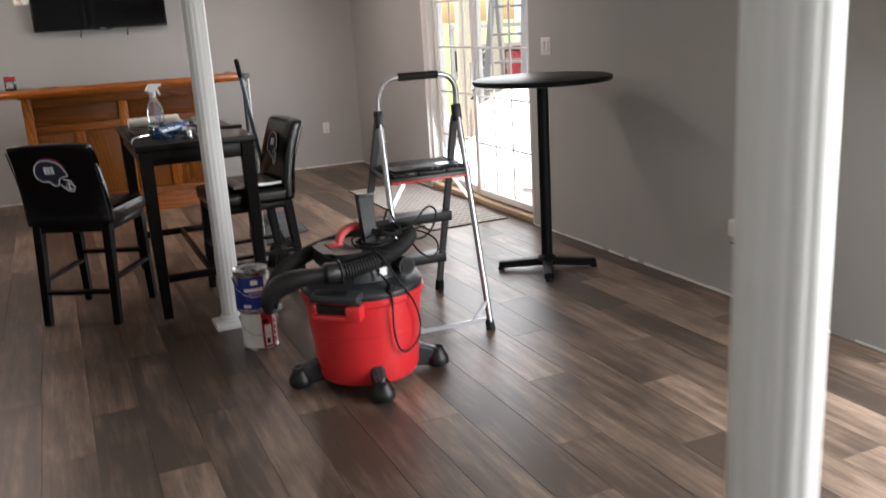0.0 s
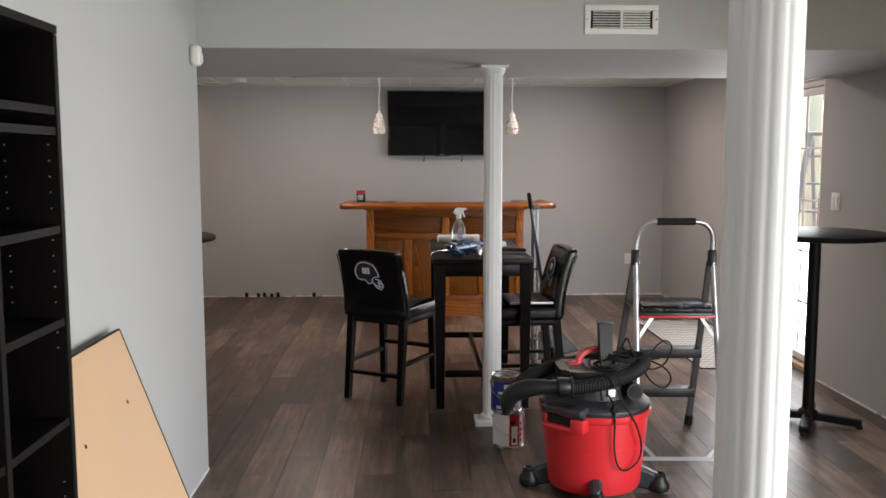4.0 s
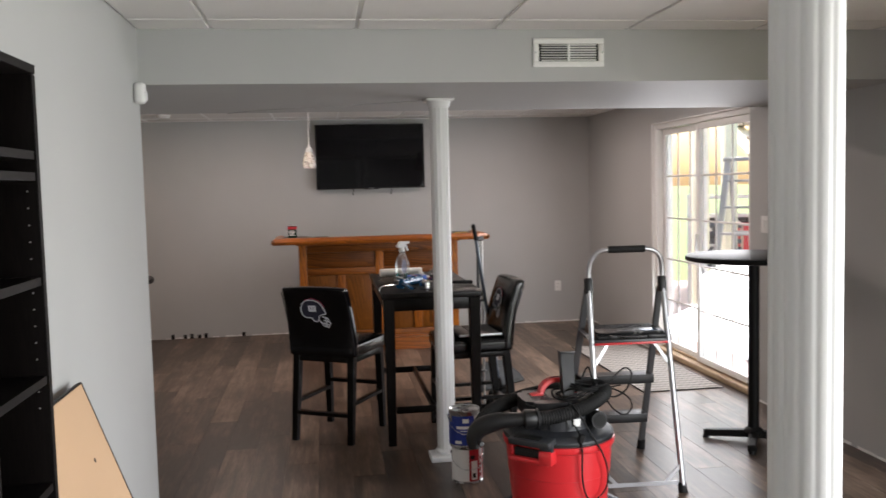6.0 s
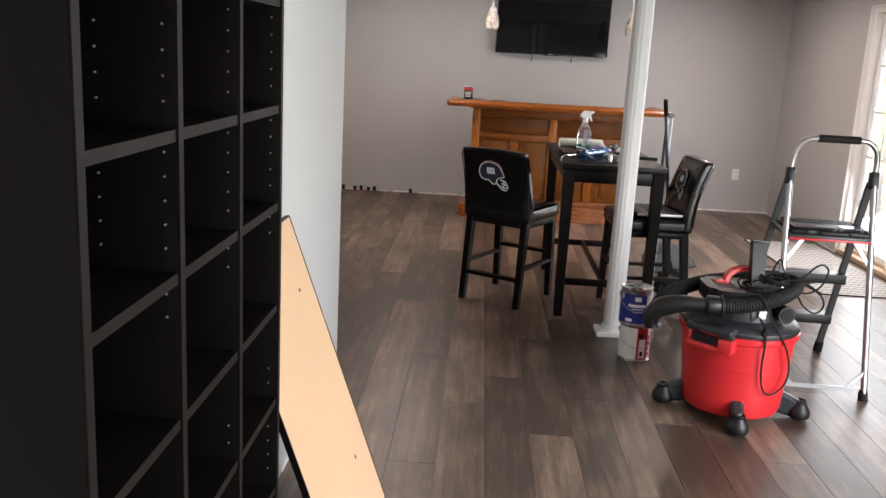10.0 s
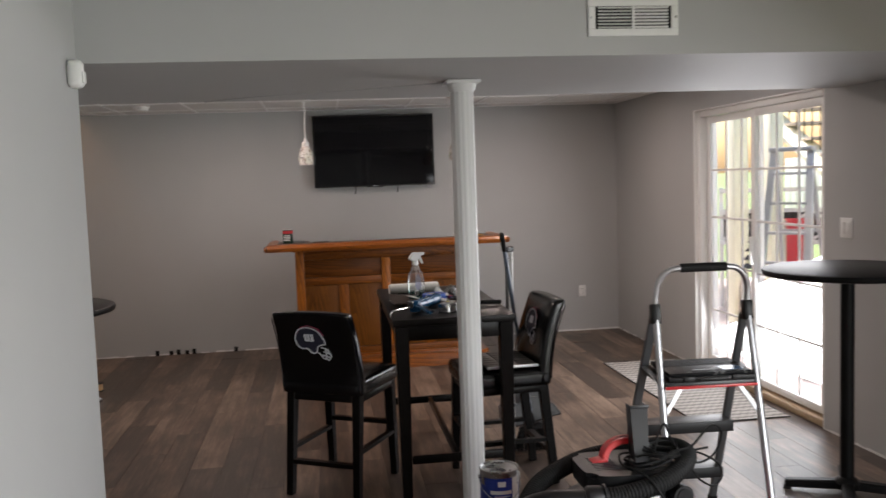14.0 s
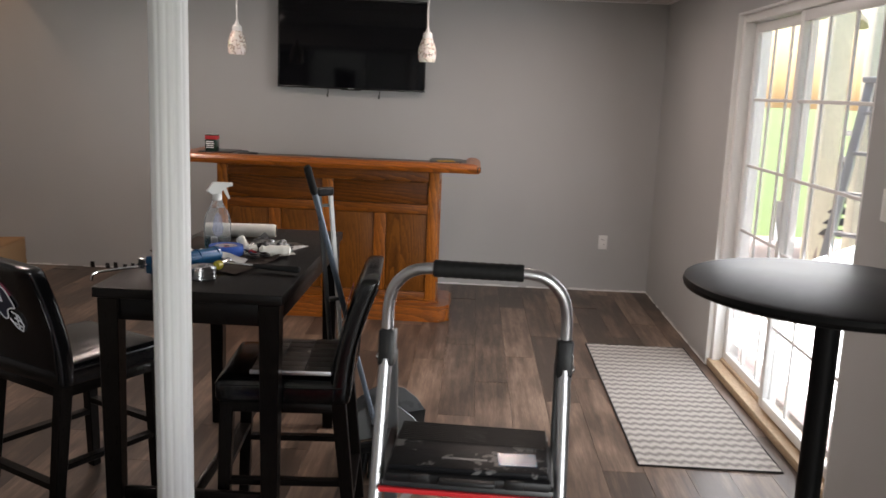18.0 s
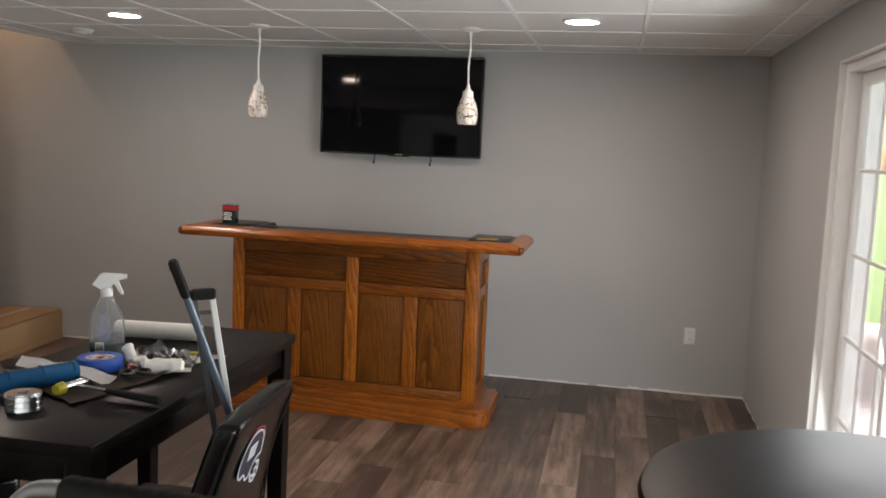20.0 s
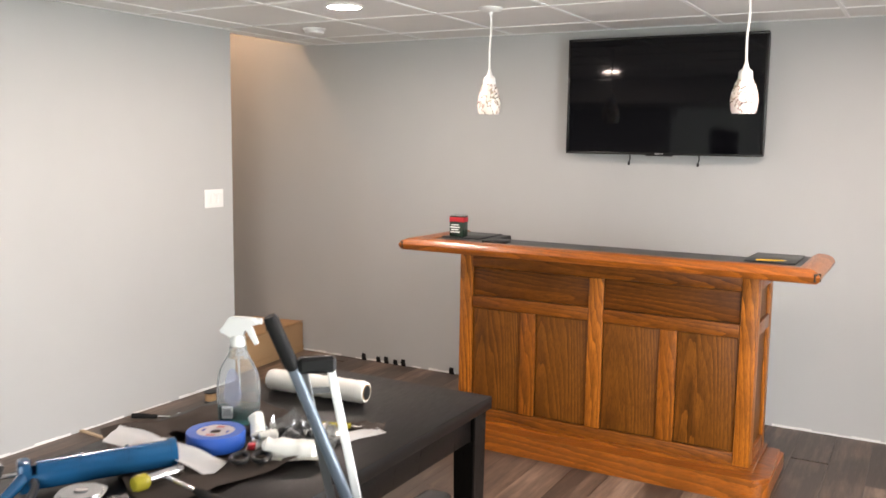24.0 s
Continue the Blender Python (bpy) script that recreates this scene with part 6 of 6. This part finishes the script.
towel = thing("paper_towel", "folded white paper towel beside the caulking gun", "paper towel", pose(0.043, -0.034, TZ + 0.012))
bm = sheet(0.15, 0.085, 0.014, 1.3, 0.0)
bm.transform(pose(0.582, 5.25, 0.016, 12, 20, 33))
part("sheet", bm, PAPER, towel)
bm = sheet(0.165, 0.06, 0.012, 5.3, 0.0)
bm.transform(pose(0.695, 5.262, 0.010, 8, 14, 14))
part("sheet", bm, PAPER, towel)


def glove(bm, a, b, r, seed):
    """A soft roll of knitted cotton between two points."""
    a, b = Vector(a), Vector(b)
    rows = 14
    pts = [a.lerp(b, k / rows) + Vector((0, 0, 0.004 * noise.noise(Vector((k * 0.5, seed, 0))))) for k in range(rows + 1)]
    tube(bm, pts, r, 20, radii=[r * (1 + 0.13 * noise.noise(Vector((k * 0.45, seed, 3)))) * (0.55 if k in (0, rows) else 1) for k in range(rows + 1)])
    for v in bm.verts:
        v.co += 0.0035 * noise.noise_vector(v.co * 45 + Vector((seed, 0, 0)))
        v.co.z = max(v.co.z, 0.001)
    return bm


rag = thing("work_glove", "rolled cream cotton work glove beside the tape roll", "glove", pose(0.043, -0.034, TZ + 0.006))
part("palm_roll", glove(B(), (0.80, 5.385, 0.021), (0.905, 5.44, 0.019), 0.021, 1.0), PALE, rag)
bm = sheet(0.12, 0.05, 0.006, 4.1, 0.0)
bm.transform(pose(0.875, 5.415, 0.001, 0, 0, 28))
part("cuff", bm, PALE, rag)
rag2 = thing("work_glove", "cream cotton work glove standing in a fold", "glove", pose(0.043, -0.034, TZ + 0.006))
part("palm_roll", glove(B(), (0.735, 5.445, 0.016), (0.70, 5.475, 0.052), 0.017, 2.0), PALE, rag2)
part("finger_roll", glove(B(), (0.735, 5.445, 0.014), (0.765, 5.475, 0.016), 0.014, 3.0), PALE, rag2)
bag = thing("plastic_bag", "crumpled clear plastic bag of small dark parts", "plastic bag", pose(0.843, 5.476, TZ + 0.004, 0, 0, 20))
part("film", crumple(B(), 0.19, 0.14, 0.085, 7.7, 22), BAGFILM, bag)
rr = random.Random(12)
for k in range(16):
    part("small_part", box(B(), (rr.uniform(0.02, 0.04), 0.012, 0.014), (rr.uniform(-0.06, 0.05), rr.uniform(-0.042, 0.042), 0.012 + 0.022 * rr.random()), (rr.uniform(0, 50), rr.uniform(0, 50), rr.uniform(0, 180)), bevel=0.003), BLACKPL if k % 5 else GREYPL, bag)
flyer = thing("paper_sheet", "white paper card at the edge of the clutter", "paper", pose(0.925, 5.571, TZ + 0.001, 0, 0, 66))
part("sheet", crumple(B(), 0.15, 0.055, 0.006, 2.2), PAPER, flyer)
scrap = thing("cloth_scrap", "small brown scrap of cloth on the tabletop", "cloth", pose(0.908, 5.638, TZ + 0.001, 0, 0, 30))
part("fabric", crumple(B(), 0.10, 0.05, 0.018, 5.2), CLOTH, scrap)
knife = thing("utility_knife", "yellow and steel utility knife beside the plastic bag", "knife", pose(0.843, 5.591, TZ + 0.001, 0, 0, 25))
part("knife_body", box(B(), (0.10, 0.02, 0.012), (0, 0, 0.007), bevel=0.004), YELLOW, knife)
part("blade", box(B(), (0.035, 0.012, 0.001), (0.065, 0, 0.008)), CHROME, knife)
shears = thing("scissors", "black-handled scissors with a red pivot on the cloth", "scissors", pose(0.818, 5.341, TZ + 0.014, 0, 0, 130))
for s in (-1, 1):
    part("finger_loop", tube(B(), [(-0.05 + 0.027 * math.cos(a), s * 0.022 + 0.018 * math.sin(a), 0.008) for a in (math.pi / 8 * k for k in range(16))], 0.0055, 8, True), BLACKPL, shears)
    part("blade", beam(B(), (-0.025, s * 0.012, 0.008), (0.085, -s * 0.004, 0.008), 0.002, 0.014, 0, (0, 0, 1), taper=0.4), CHROME, shears)
part("pivot", rod(B(), (0.012, 0, 0.004), (0.012, 0, 0.016), 0.010, 0.009, 16), CANRED, shears)

roller = thing("roller_cover", "white paint roller cover lying on the table", "paint roller", pose(0.653, 5.786, TZ + 0.0295, 0, 0, 6))
bm = tube(B(), [(-0.15 + 0.30 * k / 24, 0, 0) for k in range(25)], 0.029, 32, radii=[0.0292 + 0.0007 * math.sin(k * 2.3) - (0.003 if k in (0, 24) else 0) for k in range(25)])
part("nap", bm, PALE, roller)
part("core", rod(B(), (0.1495, 0, 0), (0.1515, 0, 0), 0.0215, seg=28), CARD, roller)
part("bore", rod(B(), (0.1498, 0, 0), (0.1522, 0, 0), 0.0192, seg=28), BLACKPL, roller)

mallet = thing("soft_face_hammer", "small chrome hammer with a clear yellow face and a black grip", "hammer", pose(0.768, 5.131, TZ + 0.006, 0, 0, -10))
part("head", rod(B(), (0, -0.026, 0.016), (0, 0.042, 0.016), 0.0115, seg=20), CHROME, mallet)
part("neck", rod(B(), (0, 0.036, 0.016), (0, 0.05, 0.016), 0.0135, 0.009, 20), CHROME, mallet)
part("soft_face", lathe(B(), [(0, -0.06), (0.013, -0.058), (0.0165, -0.05), (0.0165, -0.032), (0.012, -0.026)], 24), YELLOW, mallet).matrix_local = pose(0, 0, 0.016, -90, 0, 0)
part("shaft", rod(B(), (0.008, 0.006, 0.016), (0.13, 0.006, 0.014), 0.0048), CHROME, mallet)
part("grip", tube(B(), [(0.11, 0.006, 0.014), (0.13, 0.006, 0.014), (0.2, 0.006, 0.013), (0.275, 0.006, 0.013), (0.283, 0.006, 0.013)], 0.01, 14, radii=[0.006, 0.0085, 0.0105, 0.0115, 0.008]), RUBBER, mallet)

# ---- broom and lobby dustpan ----
broom = thing("broom", "broom with a grey handle and black angled bristles", "broom", pose(0.0, 0.016, 0))
part("handle", tube(B(), [(1.302, 5.50, 0.15), (1.203, 5.345, 0.62), (1.083, 5.135, 1.225)], 0.0108, 14), POLE, broom)
part("handle_grip", tube(B(), [(1.0865, 5.141, 1.21), (1.084, 5.137, 1.218), (1.066, 5.106, 1.302), (1.0645, 5.103, 1.31)], 0.013, 14, radii=[0.011, 0.0135, 0.0135, 0.010]), RUBBER, broom)
part("hanger_hole", rod(B(), (1.058, 5.101, 1.288), (1.079, 5.117, 1.288), 0.005), BLACKPL, broom)
part("neck", rod(B(), (1.302, 5.50, 0.14), (1.283, 5.47, 0.23), 0.02, 0.013, 16), BLACKPL, broom)
part("head_block", beam(B(), (1.215, 5.485, 0.115), (1.385, 5.475, 0.155), 0.045, 0.05, 0.012), BLACKPL, broom)
part("head_strip", beam(B(), (1.335, 5.455, 0.17), (1.395, 5.452, 0.165), 0.012, 0.004, 0.001), STEELGREY, broom)
bm = B()
rr = random.Random(2)
for k in range(300):
    x, y = rr.uniform(-0.085, 0.085), rr.uniform(-0.02, 0.02)
    rod(bm, (1.30 + x, 5.48 + y, 0.135 + 0.2 * x), (1.305 + x * 1.36 + rr.uniform(-0.006, 0.006), 5.478 + y * 2.2, rr.uniform(0.0, 0.012)), 0.0024, 0.0015, 4)
part("bristles", bm, RUBBER, broom)
pan = thing("dustpan", "grey lobby dustpan on a long metal frame handle", "dustpan", pose(0.009, 0.006, 0))
for s in (-1, 1):
    dx, dy = 0.0245 * 0.72 * s, 0.0245 * 0.69 * s
    # one metal frame: door's reflection painted white on one upright, shaded side grey
    part("upright", beam(B(), (1.157 + dx, 5.475 + dy, 0.05), (1.107 + dx, 5.18 + dy, 1.208), 0.012, 0.016, 0.002, (0.72, 0.69, 0)), LABELWHITE if s > 0 else STEELGREY, pan)
part("top_grip", beam(B(), (1.107 - 0.0245, 5.18 - 0.0238, 1.216), (1.107 + 0.0245, 5.18 + 0.0238, 1.216), 0.030, 0.026, 0.006), BLACKPL, pan)
for z, h in ((1.165, 0.004), (0.80, 0.03), (0.62, 0.03), (0.30, 0.05)):
    k = (1.208 - z) / 1.158
    x, y = 1.107 + 0.05 * k, 5.18 + 0.295 * k
    part("rung", beam(B(), (x - 0.016, y - 0.0155, z), (x + 0.016, y + 0.0155, z), 0.012, h, 0.001), STEELGREY, pan)
# the hopper hangs between the uprights: two arched cheeks, a back and a floor
side = [(1.145, 0.125), (1.145, 0.20), (1.17, 0.235), (1.23, 0.28), (1.30, 0.302), (1.37, 0.29), (1.43, 0.245), (1.465, 0.195)]
for y in (5.53, 5.77):
    bm = B()
    lo = [bm.verts.new((x, y, z)) for x, z in side]
    hi = [bm.verts.new((x, y + 0.005, z)) for x, z in side]
    bm.faces.new(lo)
    bm.faces.new(hi[::-1])
    for k in range(len(side)):
        n = (k + 1) % len(side)
        bm.faces.new((lo[k], lo[n], hi[n], hi[k]))
    part("hopper_cheek", bm, PANGREY, pan, "smoky grey plastic cheek", smooth=0)
part("hopper_floor", beam(B(), (1.143, 5.6525, 0.121), (1.47, 5.6525, 0.192), 0.25, 0.006, 0.001, (0, 0, 1)), BLACKPL, pan)
part("hopper_back", beam(B(), (1.142, 5.6525, 0.12), (1.142, 5.6525, 0.205), 0.245, 0.005, 0.001, (1, 0, 0)), PANGREY, pan)
part("hopper_rim", tube(B(), [(x, 5.53, z + 0.002) for x, z in side[2:]], 0.004, 8), STEELGREY, pan)
part("pan_foot", box(B(), (0.045, 0.03, 0.05), (1.158, 5.478, 0.025), (0, 0, 44), bevel=0.004), BLACKPL, pan)
part("hinge_bar", rod(B(), (1.16, 5.47, 0.14), (1.16, 5.77, 0.14), 0.006), STEELGREY, pan)

# ---- far left: carton, tools on the floor, low chair ----
carton = thing("cardboard_box", "closed brown cardboard box on the floor by the hall", "box", pose(-2.27, 8.715, 0, 0, 0, 4))
part("carton_body", box(B(), (0.46, 0.80, 0.225), (0, 0, 0.1125), bevel=0.004), CARD, carton)
part("flap", box(B(), (0.226, 0.795, 0.004), (-0.114, 0, 0.2275)), CARD, carton)
part("flap", box(B(), (0.232, 0.795, 0.004), (0.118, 0, 0.232), (0, -2.2, 0)), CARD, carton, "flap that lifts a little at the edge")
part("packing_tape", box(B(), (0.05, 0.802, 0.001), (-0.03, 0, 0.2302)), SILLTAN, carton)
part("bottom_flap", box(B(), (0.004, 0.795, 0.045), (0.233, 0, 0.024), (0, 6, 0)), CARD, carton)
claw = thing("claw_hammer", "claw hammer with a black grip lying on the floor", "hammer", pose(-1.87, 7.315, 0.002, 0, 0, 26))
part("grip", tube(B(), [(0, 0, 0.016), (0.06, 0, 0.017), (0.15, 0, 0.016)], 0.014, 10, radii=[0.015, 0.016, 0.012]), RUBBER, claw)
part("shaft", rod(B(), (0.14, 0, 0.015), (0.27, 0, 0.015), 0.008), CHROME, claw)
part("head", box(B(), (0.028, 0.11, 0.028), (0.265, 0.0, 0.016), bevel=0.006), CHROME, claw)
trim_piece = thing("wood_strip", "short tan wooden strip on the floor", "wood strip", pose(-1.80, 7.008, 0.001, 0, 0, -3))
part("strip_body", box(B(), (0.3, 0.022, 0.01), (0, 0, 0.005), bevel=0.002), SILLTAN, trim_piece)
part("strip_end", box(B(), (0.012, 0.024, 0.012), (0.15, 0, 0.006), bevel=0.002), BLACKPL, trim_piece)
reel = thing("string_reel", "small dark reel standing on the floor", "reel", pose(-1.722, 7.79, 0))
part("flange", lathe(B(), [(0, 0), (0.04, 0), (0.04, 0.006), (0.024, 0.008)], 24), BLACKPL, reel)
part("winding", lathe(B(), [(0.024, 0.008), (0.034, 0.012), (0.034, 0.055), (0.024, 0.06)], 24), CARD, reel)
part("flange", lathe(B(), [(0.024, 0.06), (0.04, 0.062), (0.04, 0.068), (0, 0.068)], 24), BLACKPL, reel)

# ---- outside the garden door ----
bm = B()
slab(bm, [(3.3, -300), (300, -300), (300, 300), (3.3, 300)], -0.4, -0.14)
solid("ground", bm, GRASS, "green lawn that reaches the horizon", "lawn", "structure")
bm = box(B(), (3.4, 14.0, 0.08), (5.02, 6.0, -0.1), bevel=0.01)
solid("patio", bm, PATIO, "pale concrete patio slab outside the door", "patio", "structure")


def post(x, y, w, h, label):
    p = thing("deck_post", label, "post", pose(x, y, -0.06), "deck posts")
    part("timber", box(B(), (w, w, h), (0, 0, h / 2), bevel=0.006), YELLOWWOOD, p)
    part("post_base", box(B(), (w + 0.02, w + 0.02, 0.04), (0, 0, 0.02), bevel=0.003), TIN, p)


post(4.47, 9.25, 0.16, 2.75, "yellow treated lumber deck post outside the door")
post(4.42, 8.42, 0.13, 2.75, "yellow treated lumber deck post beside the metal ladder")
stair = thing("deck_stairs", "wooden deck stairs with black balusters", "stairs", pose(0, -0.62, 0))
for x in (5.35, 6.3):
    part("stringer", beam(B(), (x, 11.6, 2.62), (x, 6.75, 0.06), 0.045, 0.30, 0.004, (1, 0, 0)), YELLOWWOOD if x < 6 else DECKWOOD, stair)
for k in range(14):
    y, z = 11.4 - k * 0.34, 2.62 - k * 0.18
    part("tread", box(B(), (0.92, 0.28, 0.035), (5.825, y, z), bevel=0.004), DECKWOOD, stair)
for x in (5.36, 6.29):
    part("handrail", beam(B(), (x, 11.6, 3.55), (x, 6.9, 1.07), 0.06, 0.05, 0.006, (1, 0, 0)), DECKWOOD, stair)
    for k in range(30):
        y = 11.5 - k * 0.155
        zb = 2.62 - (11.6 - y) * 0.528
        part("baluster", rod(B(), (x, y, zb + 0.1), (x, y, zb + 0.92), 0.0065, seg=6), BLACKMETAL, stair)
deck = thing("deck_platform", "raised wooden deck on yellow joists", "deck", pose(0, -0.62, 0))
part("joist_rim", box(B(), (4.2, 0.045, 0.24), (5.5, 11.7, 2.62)), YELLOWWOOD, deck)
for k in range(5):
    part("joist", box(B(), (0.045, 3.0, 0.22), (3.6 + k * 0.9, 13.2, 2.62)), YELLOWWOOD, deck)
for x in (3.75, 7.3):
    part("support", box(B(), (0.14, 0.14, 2.6), (x, 11.85, 1.24), bevel=0.004), YELLOWWOOD, deck)
part("decking", box(B(), (4.2, 3.1, 0.035), (5.5, 13.2, 2.75)), DECKWOOD, deck)
al = thing("metal_ladder", "tall aluminium step ladder standing on the patio", "ladder", pose(4.38, 8.02, -0.06, 0, 0, -48) @ Matrix.Scale(0.955, 4))
for s in (-1, 1):
    part("front_rail", beam(B(), (s * 0.24, -0.42, 0), (s * 0.17, 0, 1.9), 0.03, 0.07, 0.004, (1, 0, 0)), ALU, al)
    part("rear_rail", beam(B(), (s * 0.22, 0.5, 0), (s * 0.16, 0.03, 1.86), 0.025, 0.04, 0.004, (1, 0, 0)), ALU, al)
for k in range(6):
    z = 0.28 + k * 0.28
    part("step", box(B(), (0.42 - 0.02 * k, 0.085, 0.025), (0, -0.42 + 0.42 * z / 1.9, z), bevel=0.003), ALU, al)
    if k % 2:
        part("rear_brace", box(B(), (0.40 - 0.02 * k, 0.02, 0.025), (0, 0.5 - 0.47 * z / 1.86, z), bevel=0.003), ALU, al)
part("top_cap", box(B(), (0.40, 0.17, 0.04), (0, 0.01, 1.91), bevel=0.006), ALU, al)
rc = thing("garden_chair", "white-framed garden chair with a red back", "garden chair", pose(5.12, 9.45, -0.06, 0, 0, -25))
part("back_panel", box(B(), (0.50, 0.05, 0.66), (0, 0.24, 0.76), (-10, 0, 0), bevel=0.012), REDBOX, rc, "red fabric back")
part("seat_panel", box(B(), (0.50, 0.46, 0.05), (0, 0, 0.42), bevel=0.012), REDBOX, rc)
for s in (-1, 1):
    part("side_frame", tube(B(), smoothed([(s * 0.27, -0.28, 0.01), (s * 0.27, -0.24, 0.58), (s * 0.27, 0.2, 0.62), (s * 0.27, 0.28, 1.1)], 5), 0.014, 8), VINYLWHITE, rc)
    part("rear_leg", rod(B(), (s * 0.27, 0.2, 0.6), (s * 0.27, 0.34, 0.0), 0.014), VINYLWHITE, rc)
wc = thing("garden_chair", "white wrought garden chair on the patio", "garden chair", pose(3.95, 7.05, -0.06, 0, 0, 100))
part("seat_panel", lathe(B(), [(0, 0.42), (0.2, 0.42), (0.21, 0.435), (0.2, 0.45), (0, 0.45)], 28), VINYLWHITE, wc)
for k in range(4):
    a = math.radians(45 + 90 * k)
    part("leg", tube(B(), smoothed([(0.16 * math.cos(a), 0.16 * math.sin(a), 0.43), (0.19 * math.cos(a), 0.19 * math.sin(a), 0.2), (0.23 * math.cos(a), 0.23 * math.sin(a), 0.0)], 4), 0.011, 8), VINYLWHITE, wc)
for r in (0.19, 0.12):
    part("back_hoop", tube(B(), [(r * math.cos(a), 0.2, 0.44 + 2.1 * r * math.sin(a)) for a in (math.pi * k / 14 for k in range(15))], 0.01, 8), VINYLWHITE, wc)
slats = thing("folded_lounger", "folded dark slatted lounger leaning by the deck post", "lounger", pose(4.62, 9.02, -0.06, 0, 0, -28))
for sx in (-1, 1):
    part("rail", beam(B(), (sx * 0.22, 0.0, 0.0), (sx * 0.22, 0.16, 1.12), 0.03, 0.03, 0.004, (1, 0, 0)), DECKWOOD, slats)
    part("prop_leg", beam(B(), (sx * 0.18, 0.24, 0.0), (sx * 0.18, 0.08, 0.62), 0.025, 0.025, 0.003, (1, 0, 0)), DECKWOOD, slats)
for k in range(6):
    part("slat", box(B(), (0.43, 0.014, 0.06), (0, 0.074 + k * 0.0128, 0.64 + k * 0.09), (-28, 0, 0), bevel=0.003), GREYPL, slats)
fence = thing("garden_fence", "pale wooden board fence behind the stairs", "fence")
for k in range(48):
    part("board", box(B(), (0.03, 0.29, 1.95), (11.5, 6.5 + k * 0.3, 0.835), bevel=0.004), LABELWHITE, fence)
for z in (0.35, 1.2):
    part("rail", box(B(), (0.05, 14.4, 0.09), (11.54, 13.5, z)), LABELWHITE, fence)


screen = thing("patio_screen", "white patio screen with crossed braces and dark mesh", "screen", pose(5.55, 10.15, -0.14, 0, 0, -28))
for x in (-0.75, -0.25, 0.25, 0.75):
    part("screen_post", box(B(), (0.05, 0.05, 1.52), (x, 0, 0.76), bevel=0.003), LABELWHITE, screen)
for z in (1.48, 1.24, 0.86):
    part("rail", box(B(), (1.55, 0.04, 0.05), (0, -0.046, z), bevel=0.003), LABELWHITE, screen)
for x in (-0.5, 0, 0.5):
    part("mesh_panel", box(B(), (0.45, 0.006, 0.36), (x, 0, 1.05)), BLACKMETAL, screen, "dark mesh panel")
    for s in (-1, 1):
        part("brace", beam(B(), (x - 0.23 * s, -0.05 - 0.012 * s, 0.9), (x + 0.23 * s, -0.05 - 0.012 * s, 1.22), 0.03, 0.01, 0.002), LABELWHITE, screen)


# ---- floor planks ----
def plank_mesh(length, width=0.184):
    bm = box(B(), (width - 0.0012, length - 0.0012, 0.008), (0, 0, -0.004))
    top = [e for e in bm.edges if all(v.co.z > -0.001 for v in e.verts)]
    bmesh.ops.bevel(bm, geom=top, offset=0.0004, segments=1, affect="EDGES")
    return finish("plank", bm, PLANK, 0)


PW, PL = 0.184, 1.22
full = plank_mesh(PL)
cuts = {}
rnd = random.Random(11)
row, x = 0, -0.32 - PW * 20 + PW / 2
while x < XR + PW:
    lo = YE if x > XN - 0.1 else YS
    hi = YB
    if x < XL - 0.05:
        lo = 8.3
    if x > -3.75:
        y = YE - PL + (row * 0.457 + rnd.uniform(-0.12, 0.12)) % PL
        while y < hi:
            a, b = max(y, lo), min(y + PL, hi)
            if b - a > 0.08:
                size = round((b - a) / 0.06) * 0.06 if b - a < PL - 0.02 else PL
                if size not in cuts:
                    cuts[size] = full if size == PL else plank_mesh(size)
                me = cuts[size]
                piece("plank", me, floor, pose(x, (a + b) / 2, 0.0, 0, 0, rnd.choice((0, 180))))
            y += PL
    row, x = row + 1, x + PW
